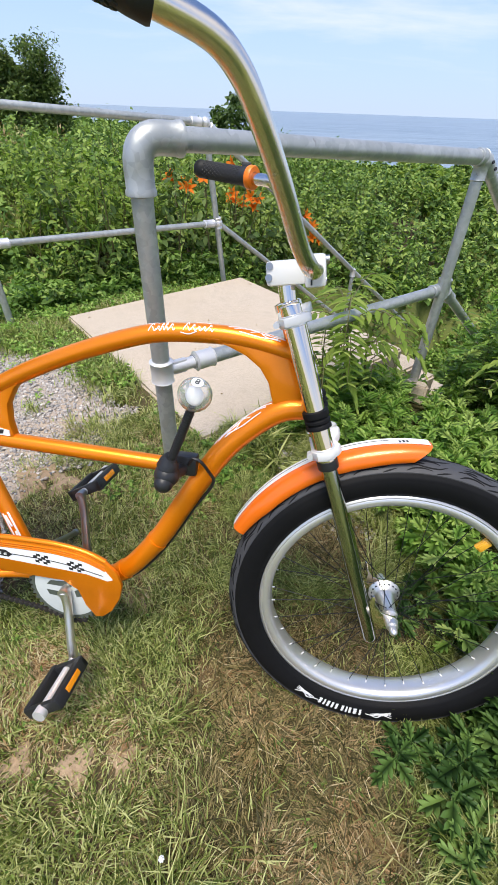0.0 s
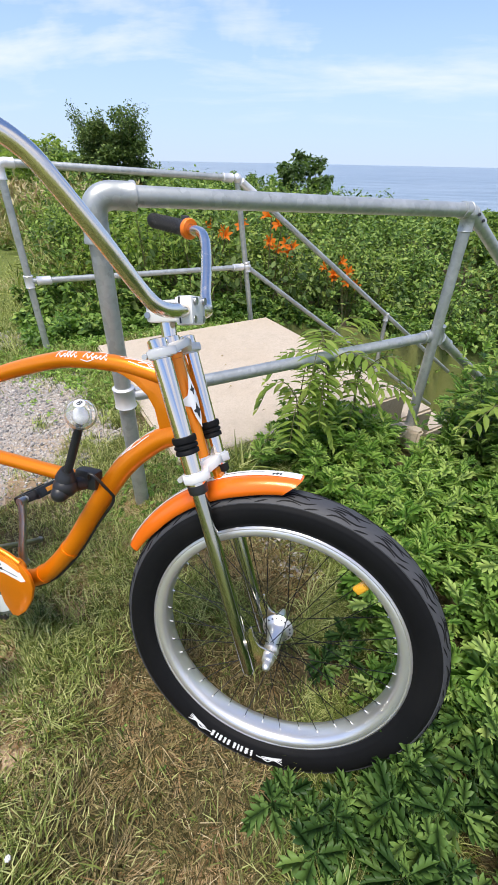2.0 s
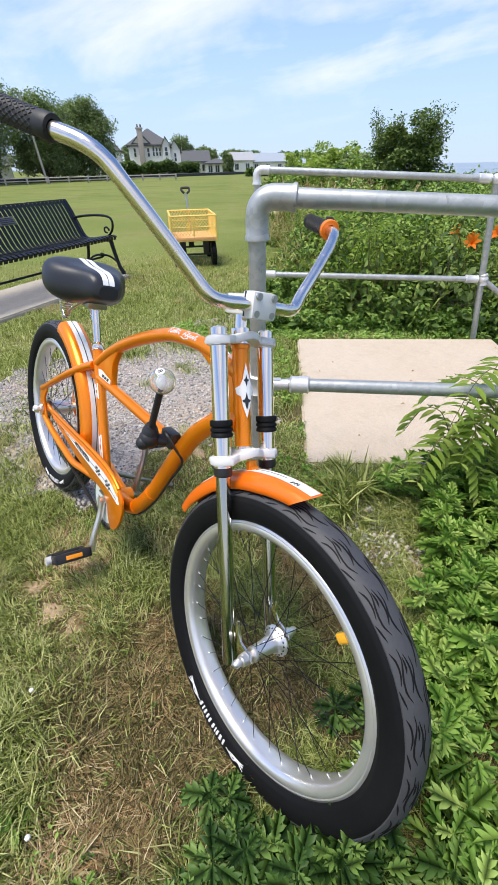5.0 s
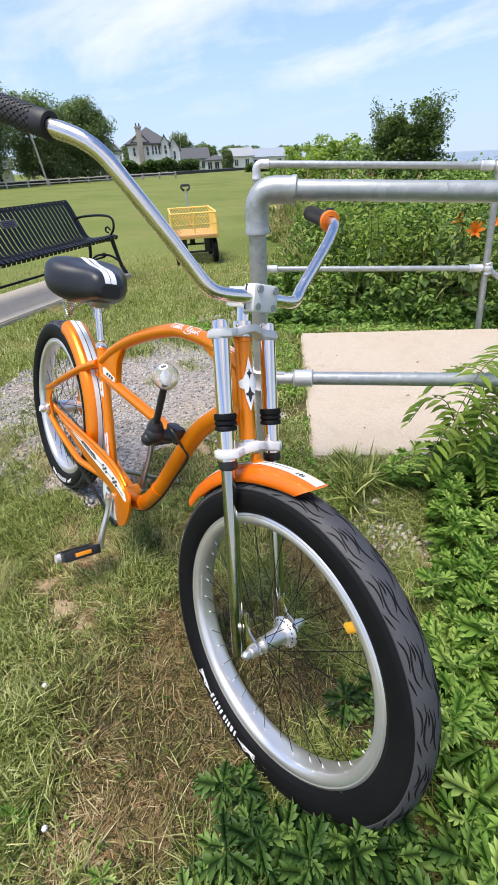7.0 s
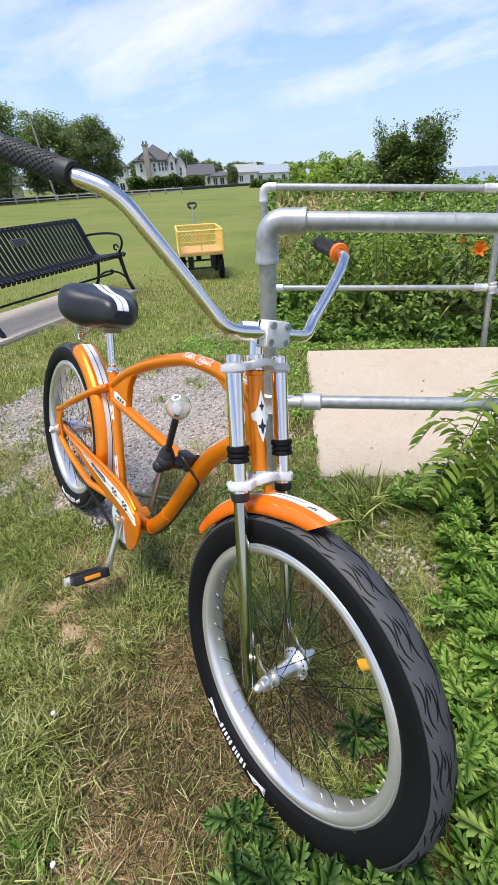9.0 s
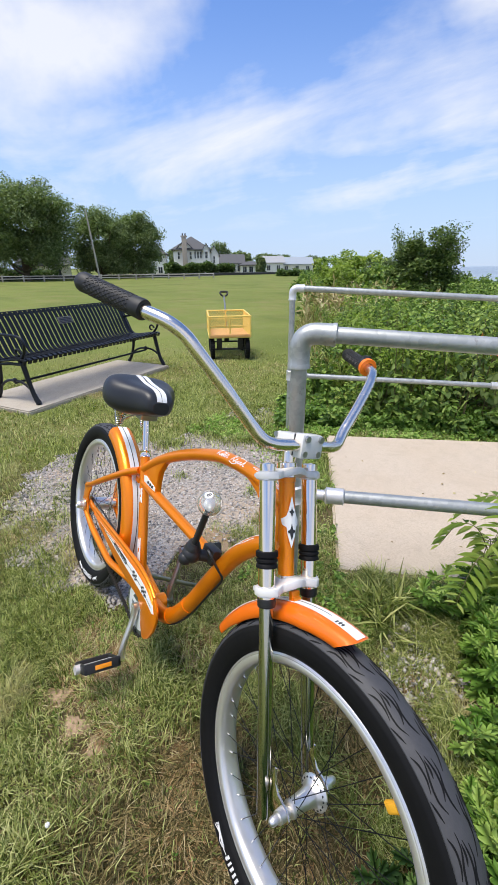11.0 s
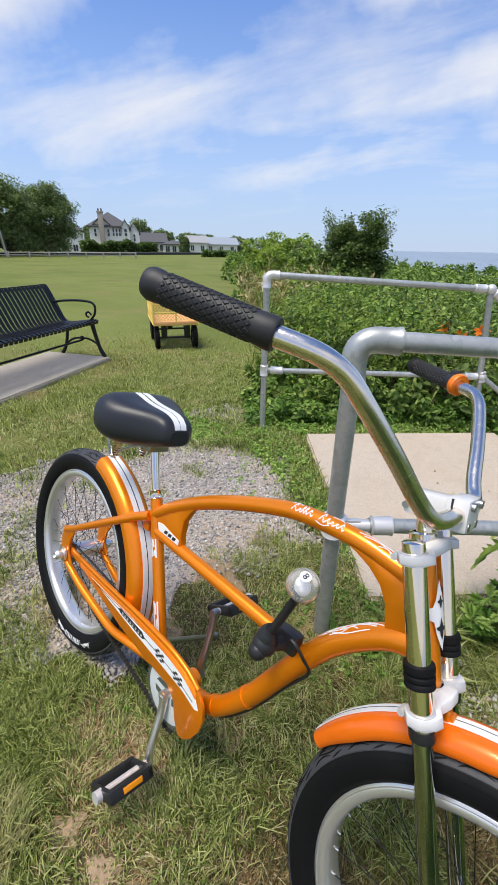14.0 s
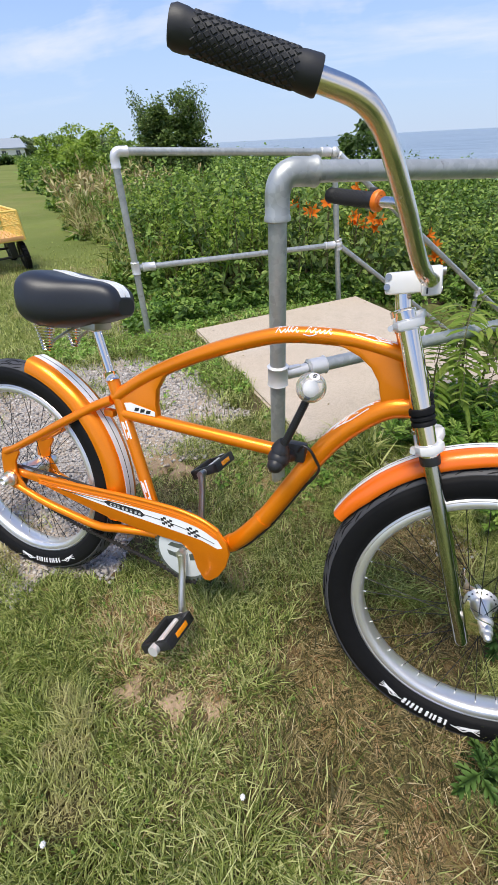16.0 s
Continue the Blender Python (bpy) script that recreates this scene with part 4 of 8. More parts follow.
# ---- garden cart ----
def build_cart():
    ang = math.atan2(4.51 - 4.07, -4.09 + 4.39)
    mid = np.array((-4.235, 4.29))
    m = Matrix.Translation((mid[0], mid[1], float(height(*mid)))) @ Matrix.Rotation(ang, 4, "Z")
    c = thing("garden_cart", m, "yellow metal mesh garden cart with black tyres standing on the lawn", "garden cart")
    W, Lc, z0, z1 = 0.61, 0.95, 0.34, 0.64
    hw = W / 2
    fr = []
    for z in (z0, z1):
        for a, b in (((-hw, -.12, z), (hw, -.12, z)), ((-hw, Lc - .12, z), (hw, Lc - .12, z)), ((-hw, -.12, z), (-hw, Lc - .12, z)), ((hw, -.12, z), (hw, Lc - .12, z))):
            fr.append(rod(a, b, 0.012, 6))
    part("frame", join(*fr), CART, c, "yellow painted tube frame")

    def panel(p, u, v, nu, nv):
        p, u, v = (np.array(k, float) for k in (p, u, v))
        g = []
        for i in range(-nv, nu + 1):
            a, b = max(0, i / nu), min(1, (i + nv) / nu)
            if b > a:
                g.append(rod(p + u * a + v * ((a * nu - i) / nv), p + u * b + v * ((b * nu - i) / nv), 0.0035, 3))
                g.append(rod(p + u * a + v * (1 - (a * nu - i) / nv), p + u * b + v * (1 - (b * nu - i) / nv), 0.0035, 3))
        g += [rod(p + u * .5, p + u * .5 + v, 0.01, 6), rod(p + v * .55, p + u + v * .55, 0.008, 6), rod(p, p + v, 0.012, 6), rod(p + u, p + u + v, 0.012, 6)]
        return join(*g)

    part("tailgate_slat", box((W - .02, 0.014, 0.040), (0, -.128, z0 + 0.022), 0.004), CARTBED, c, "faded orange tailgate board")
    part("mesh_side", panel((-hw, -.126, z0), (W, 0, 0), (0, 0, z1 - z0), 14, 6), CART, c, "yellow wire mesh tailgate")
    part("mesh_side", panel((-hw, Lc - .12, z0), (W, 0, 0), (0, 0, z1 - z0), 14, 6), CART, c)
    part("mesh_side", panel((-hw, -.12, z0), (0, Lc, 0), (0, 0, z1 - z0), 22, 6), CART, c)
    part("mesh_side", panel((hw, -.12, z0), (0, Lc, 0), (0, 0, z1 - z0), 22, 6), CART, c)
    for i in range(9):
        part("bed_slat", box((W - .03, 0.085, 0.012), (0, -.065 + i * 0.1, z0 + 0.006), 0.003), CARTBED, c)
    part("axle", join(rod((-hw, 0.0, .15), (hw, 0.0, .15), .014), rod((-hw, .70, .15), (hw, .70, .15), .014), box((.08, .03, .2), (-.16, .0, .25), .005), box((.08, .03, .2), (.16, .0, .25), .005), box((.08, .03, .2), (0, .70, .25), .005)), BLACK, c)
    prof = [(.062, -.022), (.07, -.028), (.10, -.034), (.135, -.032), (.148, -.024), (.152, 0), (.148, .024), (.135, .032), (.10, .034), (.07, .028), (.062, .022)]
    for x in (-.265, .265):
        for y in (0.0, .70):
            wheel = part("wheel", moved(join(lathe(prof, 24, "X"), *[box((.060, .012, .012), (0, .152 * math.cos(a), .152 * math.sin(a)), 0, Euler((a - math.pi / 2, 0, 0)).to_matrix()) for a in np.linspace(0, 6.28, 24, endpoint=False)]), Matrix.Translation((x, y, .153))), RUBBER, c, "black treaded pneumatic tyre")
            part("hub", moved(lathe([(.001, -.02), (.03, -.025), (.06, -.03), (.066, -.02), (.066, .02), (.06, .03), (.03, .025), (.001, .02)], 18, "X"), Matrix.Translation((x, y, .153))), BLACK, wheel)
    h0, h1 = np.array((0.02, Lc - .1, .30)), np.array((0.0, Lc + .10, .85))
    part("drawbar", join(rod(h0, h1, .014), rod((0.02, .70, .2), h0, .016)), STEEL, c)
    part("handle", sweep(glide([(-.02, *h1[1:]), (-.055, h1[1] + .01, h1[2] + .030), (-.058, h1[1] + .03, h1[2] + .065), (0, h1[1] + .03, h1[2] + .070), (.058, h1[1] + .03, h1[2] + .065), (.055, h1[1] + .01, h1[2] + .030), (.02, *h1[1:])], 30), .017, 8), BLACK, c, "black loop handle")
    return c


cart = build_cart()

# ---- the bicycle ----
BIKE_AT, BIKE_HEADING, BIKE_LEAN = (-0.853, 0.832, 0.307), -5.83, 16.64
# Local axes: x forwards from the rear axle, y to the rider's left, z up in the plane of the wheels.
TYRE_R, TYRE_W, LAT = 0.3215, 0.0370, 1.10   # ring of the tyre's centre, half its height, how much wider it is
FRONT = (1.338, 0.0, -0.037)
HEAD_DIR = unit((0.343, 0, -0.939))


def tyre_geo():
    pr = []
    for k in range(72):
        a = 2 * math.pi * k / 72
        off = abs((a + math.pi) % (2 * math.pi) - math.pi)
        # a moulded line round the shoulder and another above the rim
        rr = TYRE_W * (1.0 - 0.05 * max(0, math.cos(a)) ** 6 + 0.022 * math.exp(-((off - 1.32) / 0.05) ** 2) + 0.03 * math.exp(-((off - 2.15) / 0.05) ** 2))
        pr.append((TYRE_R + rr * math.cos(a) * (1.0 if math.cos(a) > 0 else 1.25), rr * math.sin(a) * LAT))
    return lathe(pr, 96, "Y", True)


def on_tyre(phi, lat, lift=0.0005):
    """A point on the tyre's skin: phi round the wheel, lat round the section (0 at the tread)."""
    r = TYRE_R + (TYRE_W + lift) * math.cos(lat) * (1.0 - 0.05 * max(0, math.cos(lat)) ** 6) * (1.0 if math.cos(lat) > 0 else 1.25)
    return np.array((r * math.cos(phi), (TYRE_W + lift) * math.sin(lat) * LAT, r * math.sin(phi)))


def ribbon(pts, width, lift_dir, thick=0.0012):
    """A raised line along points on a skin; lift_dir gives the way out at each point."""
    p = np.array(pts, float)
    tan = np.gradient(p, axis=0)
    tan /= np.linalg.norm(tan, axis=1)[:, None] + 1e-12
    up = np.array(lift_dir, float)
    side = np.cross(up, tan)
    side /= np.linalg.norm(side, axis=1)[:, None] + 1e-12
    w = (np.full(len(p), width) if np.isscalar(width) else np.interp(np.linspace(0, 1, len(p)), np.linspace(0, 1, len(width)), width))[:, None] / 2
    a, b = p - side * w, p + side * w
    c, d = b + up * thick, a + up * thick
    n = len(p)
    v = np.stack([a, b, c, d], 1).reshape(-1, 3)
    f = [(i * 4 + k, i * 4 + (k + 1) % 4, (i + 1) * 4 + (k + 1) % 4, (i + 1) * 4 + k) for i in range(n - 1) for k in range(4)]
    return v, f + [(3, 2, 1, 0), tuple((n - 1) * 4 + k for k in range(4))]


def tyre_ribbon(knots, width, thick=0.0012, n=14, sink=0.0):
    """A ribbon on the tyre through (phi, lat) knots."""
    k = glide([(a, b, 0) for a, b in knots], n)
    pts = [on_tyre(a, b, sink) for a, b, _ in k]
    out = [on_tyre(a, b, 0.01) - on_tyre(a, b, 0.0) for a, b, _ in k]
    out = [o / np.linalg.norm(o) for o in out]
    return ribbon(pts, width, out, thick)


TREAD = plain("tread_rubber", (0.052, 0.052, 0.056), 0.60, 0.0, 0.35, 120.0, 0.3)
LETTER = plain("tyre_lettering", (0.72, 0.72, 0.72), 0.6, 0.0, 0.1)


def tread_geo():
    """Worn grey running surface, a band round the tyre."""
    return lathe([(TYRE_R + (TYRE_W + k) * math.cos(a) * (1.0 - 0.05 * max(0, math.cos(a)) ** 6), (TYRE_W + k) * math.sin(a) * LAT)
                  for a, k in [(-1.08, -.0005), (-1.02, .0012)] + [(q, .0012) for q in np.linspace(-.96, .96, 15)] + [(1.02, .0012), (1.08, -.0005)]], 96, "Y")


# outlines of one flame, as (round the wheel, across the tread)
FLAME = ([(0, .06), (.05, .20), (.10, .22), (.15, .12), (.20, .16)], [(.06, .40), (.10, .28), (.16, .26), (.22, .36)], [(.02, .46), (.07, .62), (.13, .60), (.20, .48), (.25, .52)],
         [(.10, .74), (.15, .66), (.20, .68), (.24, .80)], [(.0, .70), (.04, .78), (.08, .86)], [(.14, .44), (.17, .40), (.21, .43)])


def groove_geo():
    """Flame-shaped dark grooves in the running surface."""
    g = []
    N = 22
    for i in range(N):
        p0 = 2 * math.pi * i / N
        for sgn in (-1, 1):
            q = p0 + (math.pi / N if sgn > 0 else 0)
            for k, knots in enumerate(FLAME):
                g.append(tyre_ribbon([(q + a, b * 1.15 * sgn) for a, b in knots], (0.0008, 0.0028, 0.0030, 0.0008), 0.0004, 14, .0012))
    return join(*g)


def lettering_geo(phi0, side):
    """Flame strokes at both ends and a row of short bars between, on the tyre's wall."""
    g = []
    lat = side * 1.72
    for end, way in ((phi0, 1), (phi0 + 0.78, -1)):
        for k, (dl, ln) in enumerate(((0.12, 0.16), (0.0, 0.20), (-0.12, 0.16), (0.06, 0.13))):
            g.append(tyre_ribbon([(end, lat + dl * 1.5 * side), (end + way * ln * 0.4, lat + (dl * 0.3 + 0.06) * side), (end + way * ln * 0.7, lat + (dl - 0.05) * side), (end + way * ln, lat + dl * 0.2 * side)], (0.0008, 0.0026, 0.003, 0.001), 0.0008, 12))
    widths = (0.030, 0.018, 0.026, 0.022, 0.026, 0.0, 0.026, 0.012, 0.024, 0.034, 0.022)
    p = phi0 + 0.205
    for w in widths:
        if w:
            for dl in (-0.10, 0.02, 0.13):
                g.append(tyre_ribbon([(p, lat + dl * side), (p + w * 0.8, lat + (dl + 0.03) * side)], 0.0030, 0.0008, 3))
            g.append(tyre_ribbon([(p + w * 0.35, lat - 0.16 * side), (p + w * 0.45, lat + 0.18 * side)], 0.0040, 0.0008, 4))
        p += w + 0.011
    return join(*g)


RIM_PROF = [(0.287, -0.0255), (0.289, -0.0215), (0.283, -0.0200), (0.272, -0.0215), (0.2655, -0.0180), (0.2635, 0.0), (0.2655, 0.0180), (0.272, 0.0215), (0.283, 0.0200), (0.289, 0.0215), (0.287, 0.0255),
            (0.2815, 0.0280), (0.279, 0.0270), (0.277, 0.0282), (0.268, 0.0275), (0.2620, 0.0235), (0.2590, 0.0120), (0.2582, 0.0),
            (0.2590, -0.0120), (0.2620, -0.0235), (0.268, -0.0275), (0.277, -0.0282), (0.279, -0.0270), (0.2815, -0.0280)]
tyre_me = mesh("tyre", tyre_geo(), RUBBER)
tread_me = mesh("tread", tread_geo(), TREAD)
groove_me = mesh("tread_groove", groove_geo(), RUBBER)
RIM_PROF = [(r * 1.0, y) for r, y in RIM_PROF]
rim_me = mesh("rim", lathe(RIM_PROF, 96, "Y", True), RIM_ALLOY)


def spoke_geo(phi_rim, phi_hub, side, hub_r, hub_y):
    a = np.array((hub_r * math.cos(phi_hub), side * hub_y, hub_r * math.sin(phi_hub)))
    b = np.array((0.257 * math.cos(phi_rim), side * 0.004, 0.257 * math.sin(phi_rim)))
    return rod(a, b, 0.0009, 5)


def build_wheel(bike, name, at, hub, letters, label, narrow=0.030):
    rim = part(name, rim_me, RIM_ALLOY, bike, label)
    rim.location = at
    t = part("tyre", tyre_me, RUBBER, rim, "wide black balloon tyre")
    part("tread", tread_me, TREAD, rim, "dusty grey running surface")
    tagged(part("tread_groove", groove_me, RUBBER, rim), kind="stuff")
    for phi in letters:
        part("lettering", lettering_geo(phi, -1), LETTER, rim, "white flame marks and bars on the tyre wall")
    h = part("hub", hub, ALLOY, rim, "polished silver hub")
    if narrow < 0.02:
        tagged(part("flange_holes", join(*[rod((.0285 * math.cos(a), .0240, .0285 * math.sin(a)), (.0285 * math.cos(a), .0300, .0285 * math.sin(a)), .0026, 8) for a in np.linspace(0, 2 * math.pi, 18, endpoint=False)]), INK, h), kind="stuff")
    for i in range(36):
        phi = 2 * math.pi * i / 36
        side = 1 if i % 2 else -1
        cross = 0.75 if (i // 2) % 2 else -0.75
        part("spoke", spoke_geo(phi, phi + cross, side, narrow if side < 0 else 0.029, 0.036 if side < 0 else 0.030), DARKSPOKE, rim)
    for i, p in enumerate(np.linspace(0, 2 * math.pi, 36, endpoint=False)):
        d = np.array((math.cos(p), 0.014 * (1 if i % 2 else -1), math.sin(p)))
        part("spoke_nipple", rod(0.2590 * d, 0.2525 * d, 0.0016, 6), CAST, rim)
    return rim


DARKSPOKE = plain("black_spoke", (0.03, 0.03, 0.03), 0.35, 0.8, 0.2)
FRONT_HUB = join(lathe([(.001, -.054), (.009, -.054), (.010, -.046), (.016, -.043), (.0175, -.038), (.0165, -.033), (.0170, -.010), (.0195, .012), (.024, .022), (.034, .027), (.036, .030), (.034, .034), (.016, .040), (.009, .041), (.009, .052), (.001, .052)], 28, "Y"),
                 rod((0, -.085, 0), (0, .085, 0), .0048, 10), *[lathe([(.001, s * .094), (.005, s * .093), (.0085, s * .088), (.0090, s * .074), (.0125, s * .073), (.0135, s * .064), (.0135, s * .060)], 12, "Y") for s in (-1, 1)])
REAR_HUB = join(lathe([(.001, -.06), (.022, -.06), (.022, -.046), (.036, -.043), (.036, -.036), (.030, -.032), (.028, .030), (.036, .034), (.036, .040), (.02, .044), (.02, .06), (.001, .06)], 28, "Y"),
                rod((0, -.095, 0), (0, .095, 0), .005, 10), *[lathe([(.001, s * .095), (.010, s * .105), (.015, s * .100), (.017, s * .092), (.017, s * .080), (.024, s * .080), (.024, s * .072)], 12, "Y") for s in (-1, 1)])


def fender_geo(r, a0, a1, w, drop, taper=None, n=44):
    """A crowned fender along an arc from a0 to a1 degrees, with a rolled edge."""
    sec = [(-w, -drop), (-w * 1.03, -drop * .75), (-w * .98, -drop * .45), (-w * .82, -drop * .18), (-w * .5, -drop * .04), (0, 0), (w * .5, -drop * .04), (w * .82, -drop * .18), (w * .98, -drop * .45), (w * 1.03, -drop * .75), (w, -drop)]
    outer = [(y, d) for y, d in sec]
    inner = [(y * .95, d - .0018) for y, d in reversed(sec)]
    loop = outer + inner
    vs = []
    for i in range(n):
        u = i / (n - 1)
        k = taper(u) if taper else 1.0
        for y, d in loop:
            # the ends are cut on a slant: the sides stop short of the crown
            lag = taper_slant(u, -d / drop)
            a = radians(a0 + (a1 - a0) * u + lag)
            rr = r + d * k
            vs.append((rr * math.cos(a), y * k, rr * math.sin(a)))
    m = len(loop)
    f = [(i * m + q, i * m + (q + 1) % m, (i + 1) * m + (q + 1) % m, (i + 1) * m + q) for i in range(n - 1) for q in range(m)]
    f += [tuple(reversed(range(m))), tuple((n - 1) * m + q for q in range(m))]
    return np.array(vs), f


SLANT = [0.0, 0.0]


def taper_slant(u, depth):
    return SLANT[0] * depth * max(0, 1 - u * 3) - SLANT[1] * depth * max(0, 1 - (1 - u) * 3)


def arc_strip(r, a0, a1, y0, y1, lift=0.0012, n=40):
    vs = []
    for i in range(n):
        a = radians(a0 + (a1 - a0) * i / (n - 1))
        for rr, y in ((r, y0), (r, y1), (r + lift, y1), (r + lift, y0)):
            vs.append((rr * math.cos(a), y, rr * math.sin(a)))
    f = [(i * 4 + k, i * 4 + (k + 1) % 4, (i + 1) * 4 + (k + 1) % 4, (i + 1) * 4 + k) for i in range(n - 1) for k in range(4)]
    return np.array(vs), f + [(3, 2, 1, 0), tuple((n - 1) * 4 + k for k in range(4))]


def flat_mark(outline, y, thick=0.0015):
    return plate(outline, y, y - thick)


def bars_on_tube(path, radius, ang, items, width, base):
    """Painted strokes on a tube whose axis lies in the x-z plane; items are (u, v) polylines, u along the tube in metres, v round it in metres."""
    p = np.array(path, float)
    d = np.concatenate([[0], np.cumsum(np.linalg.norm(np.diff(p, axis=0), axis=1))])
    tan = np.gradient(p, axis=0)
    tan /= np.linalg.norm(tan, axis=1)[:, None]
    g = []
    for line in items:
        q = glide([(u, v, 0) for u, v in line], 10)
        pts, out = [], []
        for u, v, _ in q:
            c = np.array([np.interp(base + u, d, p[:, k]) for k in range(3)])
            t = np.array([np.interp(base + u, d, tan[:, k]) for k in range(3)])
            t /= np.linalg.norm(t)
            nrm = np.cross(t, (0, 1, 0))
            nrm = nrm if nrm[2] > 0 else -nrm
            a = ang - v / radius
            o = np.array((0, -1, 0)) * math.sin(a) + nrm * math.cos(a)
            pts.append(c + o * (radius + 0.0002))
            out.append(o)
        g.append(ribbon(pts, width, out, 0.0007))
    return join(*g)


def build_bicycle():
    m = Matrix.Translation(BIKE_AT) @ pose(0, 0, 0, -BIKE_LEAN, 0, BIKE_HEADING)
    bk = thing("bicycle", m, "orange low-slung cruiser bicycle with tall chrome handlebar, leaning on its stand", "bicycle")
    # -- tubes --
    top = glide([(.355, 0, .298), (.44, 0, .357), (.53, 0, .408), (.64, 0, .457), (.755, 0, .497), (.83, 0, .514), (.935, 0, .519), (1.01, 0, .511), (1.075, 0, .497)], 60)
    part("top_tube", sweep(top, 0.0178, 20), ORANGE, bk, "arched orange top tube")
    part("mid_tube", sweep([(.372, 0, .259), (.64, 0, .250), (.912, 0, .240)], 0.0165, 18), ORANGE, bk)
    down = glide([(1.112, 0, .398), (1.06, 0, .387), (1.01, 0, .352), (.958, 0, .299), (.914, 0, .233), (.872, 0, .160), (.822, 0, .070), (.780, 0, .010), (.735, 0, -.042), (.68, 0, -.078), (.60, 0, -.090)], 60)
    part("down_tube", sweep(down, 0.0235, 22), ORANGE, bk, "thick S-curved orange down tube")
    part("seat_tube", sweep([(.342, 0, .368), (.48, 0, -.03), (.50, 0, -.085)], 0.0172, 18), ORANGE, bk)
    part("bottom_bracket", join(rod((.601, -.042, -.090), (.601, .042, -.090), .027, 22), rod((.50, 0, -.088), (.60, 0, -.09), .022, 16)), ORANGE, bk)
    h0, h1 = np.array((1.058, 0, .557)), np.array((1.133, 0, .352))
    part("head_tube", join(sweep([h0, h1], 0.0180, 22), collar(h0 + .004 * unit(h1 - h0), h1, .0190, .010, .001)), ORANGE, bk)
    for s in (-1, 1):
        part("seat_stay", sweep(glide([(.352, s * .014, .294), (.31, s * .026, .274), (.24, s * .046, .232), (.13, s * .060, .166), (.04, s * .066, .112), (-.014, s * .067, .084)], 30), [.0135, .0130, .0115, .0105], 14), ORANGE, bk)
        part("chain_stay", sweep(glide([(-.005, s * .066, -.018), (.10, s * .064, -.052), (.22, s * .058, -.078), (.32, s * .055, -.090), (.40, s * .05, -.078), (.50, s * .032, -.075), (.585, s * .03, -.088)], 30), [.010, .0125, .0125, .0125, .013], 14), ORANGE, bk)
        part("dropout", plate([(-.034, .072), (-.026, .094), (-.004, .102), (.030, .112), (.040, .090), (.022, .060), (.018, .020), (.040, -.010), (.060, -.045), (.025, -.040), (-.012, -.034), (-.034, -.014), (-.036, .030)], s * .062, s * .070, .002), ORANGE, bk, "orange plate holding the rear axle")
    part("head_gusset", plate([(.925, .508), (1.0, .508), (1.065, .492), (1.105, .410), (1.045, .393), (1.037, .415), (1.030, .440), (1.012, .466), (.985, .486), (.955, .499)], -.013, .013, .004), ORANGE, bk, "orange plate filling the corner by the head tube")
    part("seat_gusset", plate([(.372, .300), (.45, .355), (.545, .408), (.512, .376), (.492, .340), (.490, .300), (.497, .262), (.385, .264)], -.011, .011, .004), ORANGE, bk)
    part("frame_mark", join(flat_mark([(.392, .292), (.412, .296), (.489, .283), (.489, .270), (.400, .272)], -.0112)), WHITE, bk, "white panel with a black badge on the frame")
    part("frame_badge", join(*[flat_mark([(x, z), (x + .013, z + .002), (x + .016, z + .011), (x + .003, z + .010)], -.0127, .0008) for x, z in ((.425, .275), (.443, .274), (.461, .273))]), INK, bk)
    # painted script on the top tube, as plain strokes
    strokes, u = [], 0.0
    for k, (hgt, wid) in enumerate(((.020, .014), (.008, .010), (.018, .007), (.018, .007), (.013, .012), (0, .016), (.020, .014), (.012, .010), (.008, .010), (.008, .010), (.013, .012))):
        if hgt:
            strokes.append([(u, -.006), (u + wid * .35, hgt * .5 - .006), (u + wid * .6, hgt - .006), (u + wid * .75, hgt * .55 - .006)])
            strokes.append([(u + wid * .55, hgt * .4 - .006), (u + wid * .8, -.007), (u + wid * 1.05, -.003)])
        u += wid * 0.98
    strokes += [[(-.006, .012), (.010, .015), (.020, .009)], [(.086, .013), (.10, .016), (.114, .011)], [(.060, -.010), (.075, -.013), (.090, -.008)]]
    part("script_mark", bars_on_tube(top, 0.0178, radians(48), strokes, 0.0017, 0.50), WHITE, bk, "white flowing script strokes on the tube")
    swirl = [[(-.01, .002), (.02, .010), (.045, .008), (.075, .012), (.11, .004)], [(.03, -.002), (.045, .004), (.06, -.004), (.085, -.003)], [(.055, .006), (.068, .001), (.08, .007)], [(0, 0), (.03, .006), (.06, .001), (.09, .003)], [(.01, -.005), (.05, -.007), (.08, -.001)], [(.02, .004), (.05, .010), (.085, .005), (.10, .001)]]
    part("swirl_mark", bars_on_tube(top, 0.0178, radians(30), swirl, 0.0018, 0.655), WHITE, bk)
    part("swirl_mark", bars_on_tube(down, 0.0235, radians(28), [[(a * 1.15, b * 1.2) for a, b in q] for q in swirl] + [[(.0, .004), (.04, .012), (.07, .009), (.11, .002)]], 0.0019, 0.075), WHITE, bk)
    for z, hgt in ((.215, .06), (.035, .09)):
        x = .342 + (.368 - z) * (.138 / .398)
        line = [(x - .0, 0, z), (x - hgt * .347 * .0, 0, z)]
        ax = unit((-.347, 0, 1))
        pts = [np.array((x, 0, z)) + ax * k for k in np.linspace(-hgt / 2, hgt / 2, 8)]
        part("tube_mark", bars_on_tube(pts, 0.0172, radians(75), [[(.004, -.006), (hgt - .004, -.006)], [(.004, .006), (hgt - .004, .006)], [(.008, 0), (hgt * .4, .002)], [(hgt * .55, 0), (hgt * .9, -.002)]], .0042, 0.0), WHITE, bk)
    # head badge
    bc = np.array((1.098, 0, .468))
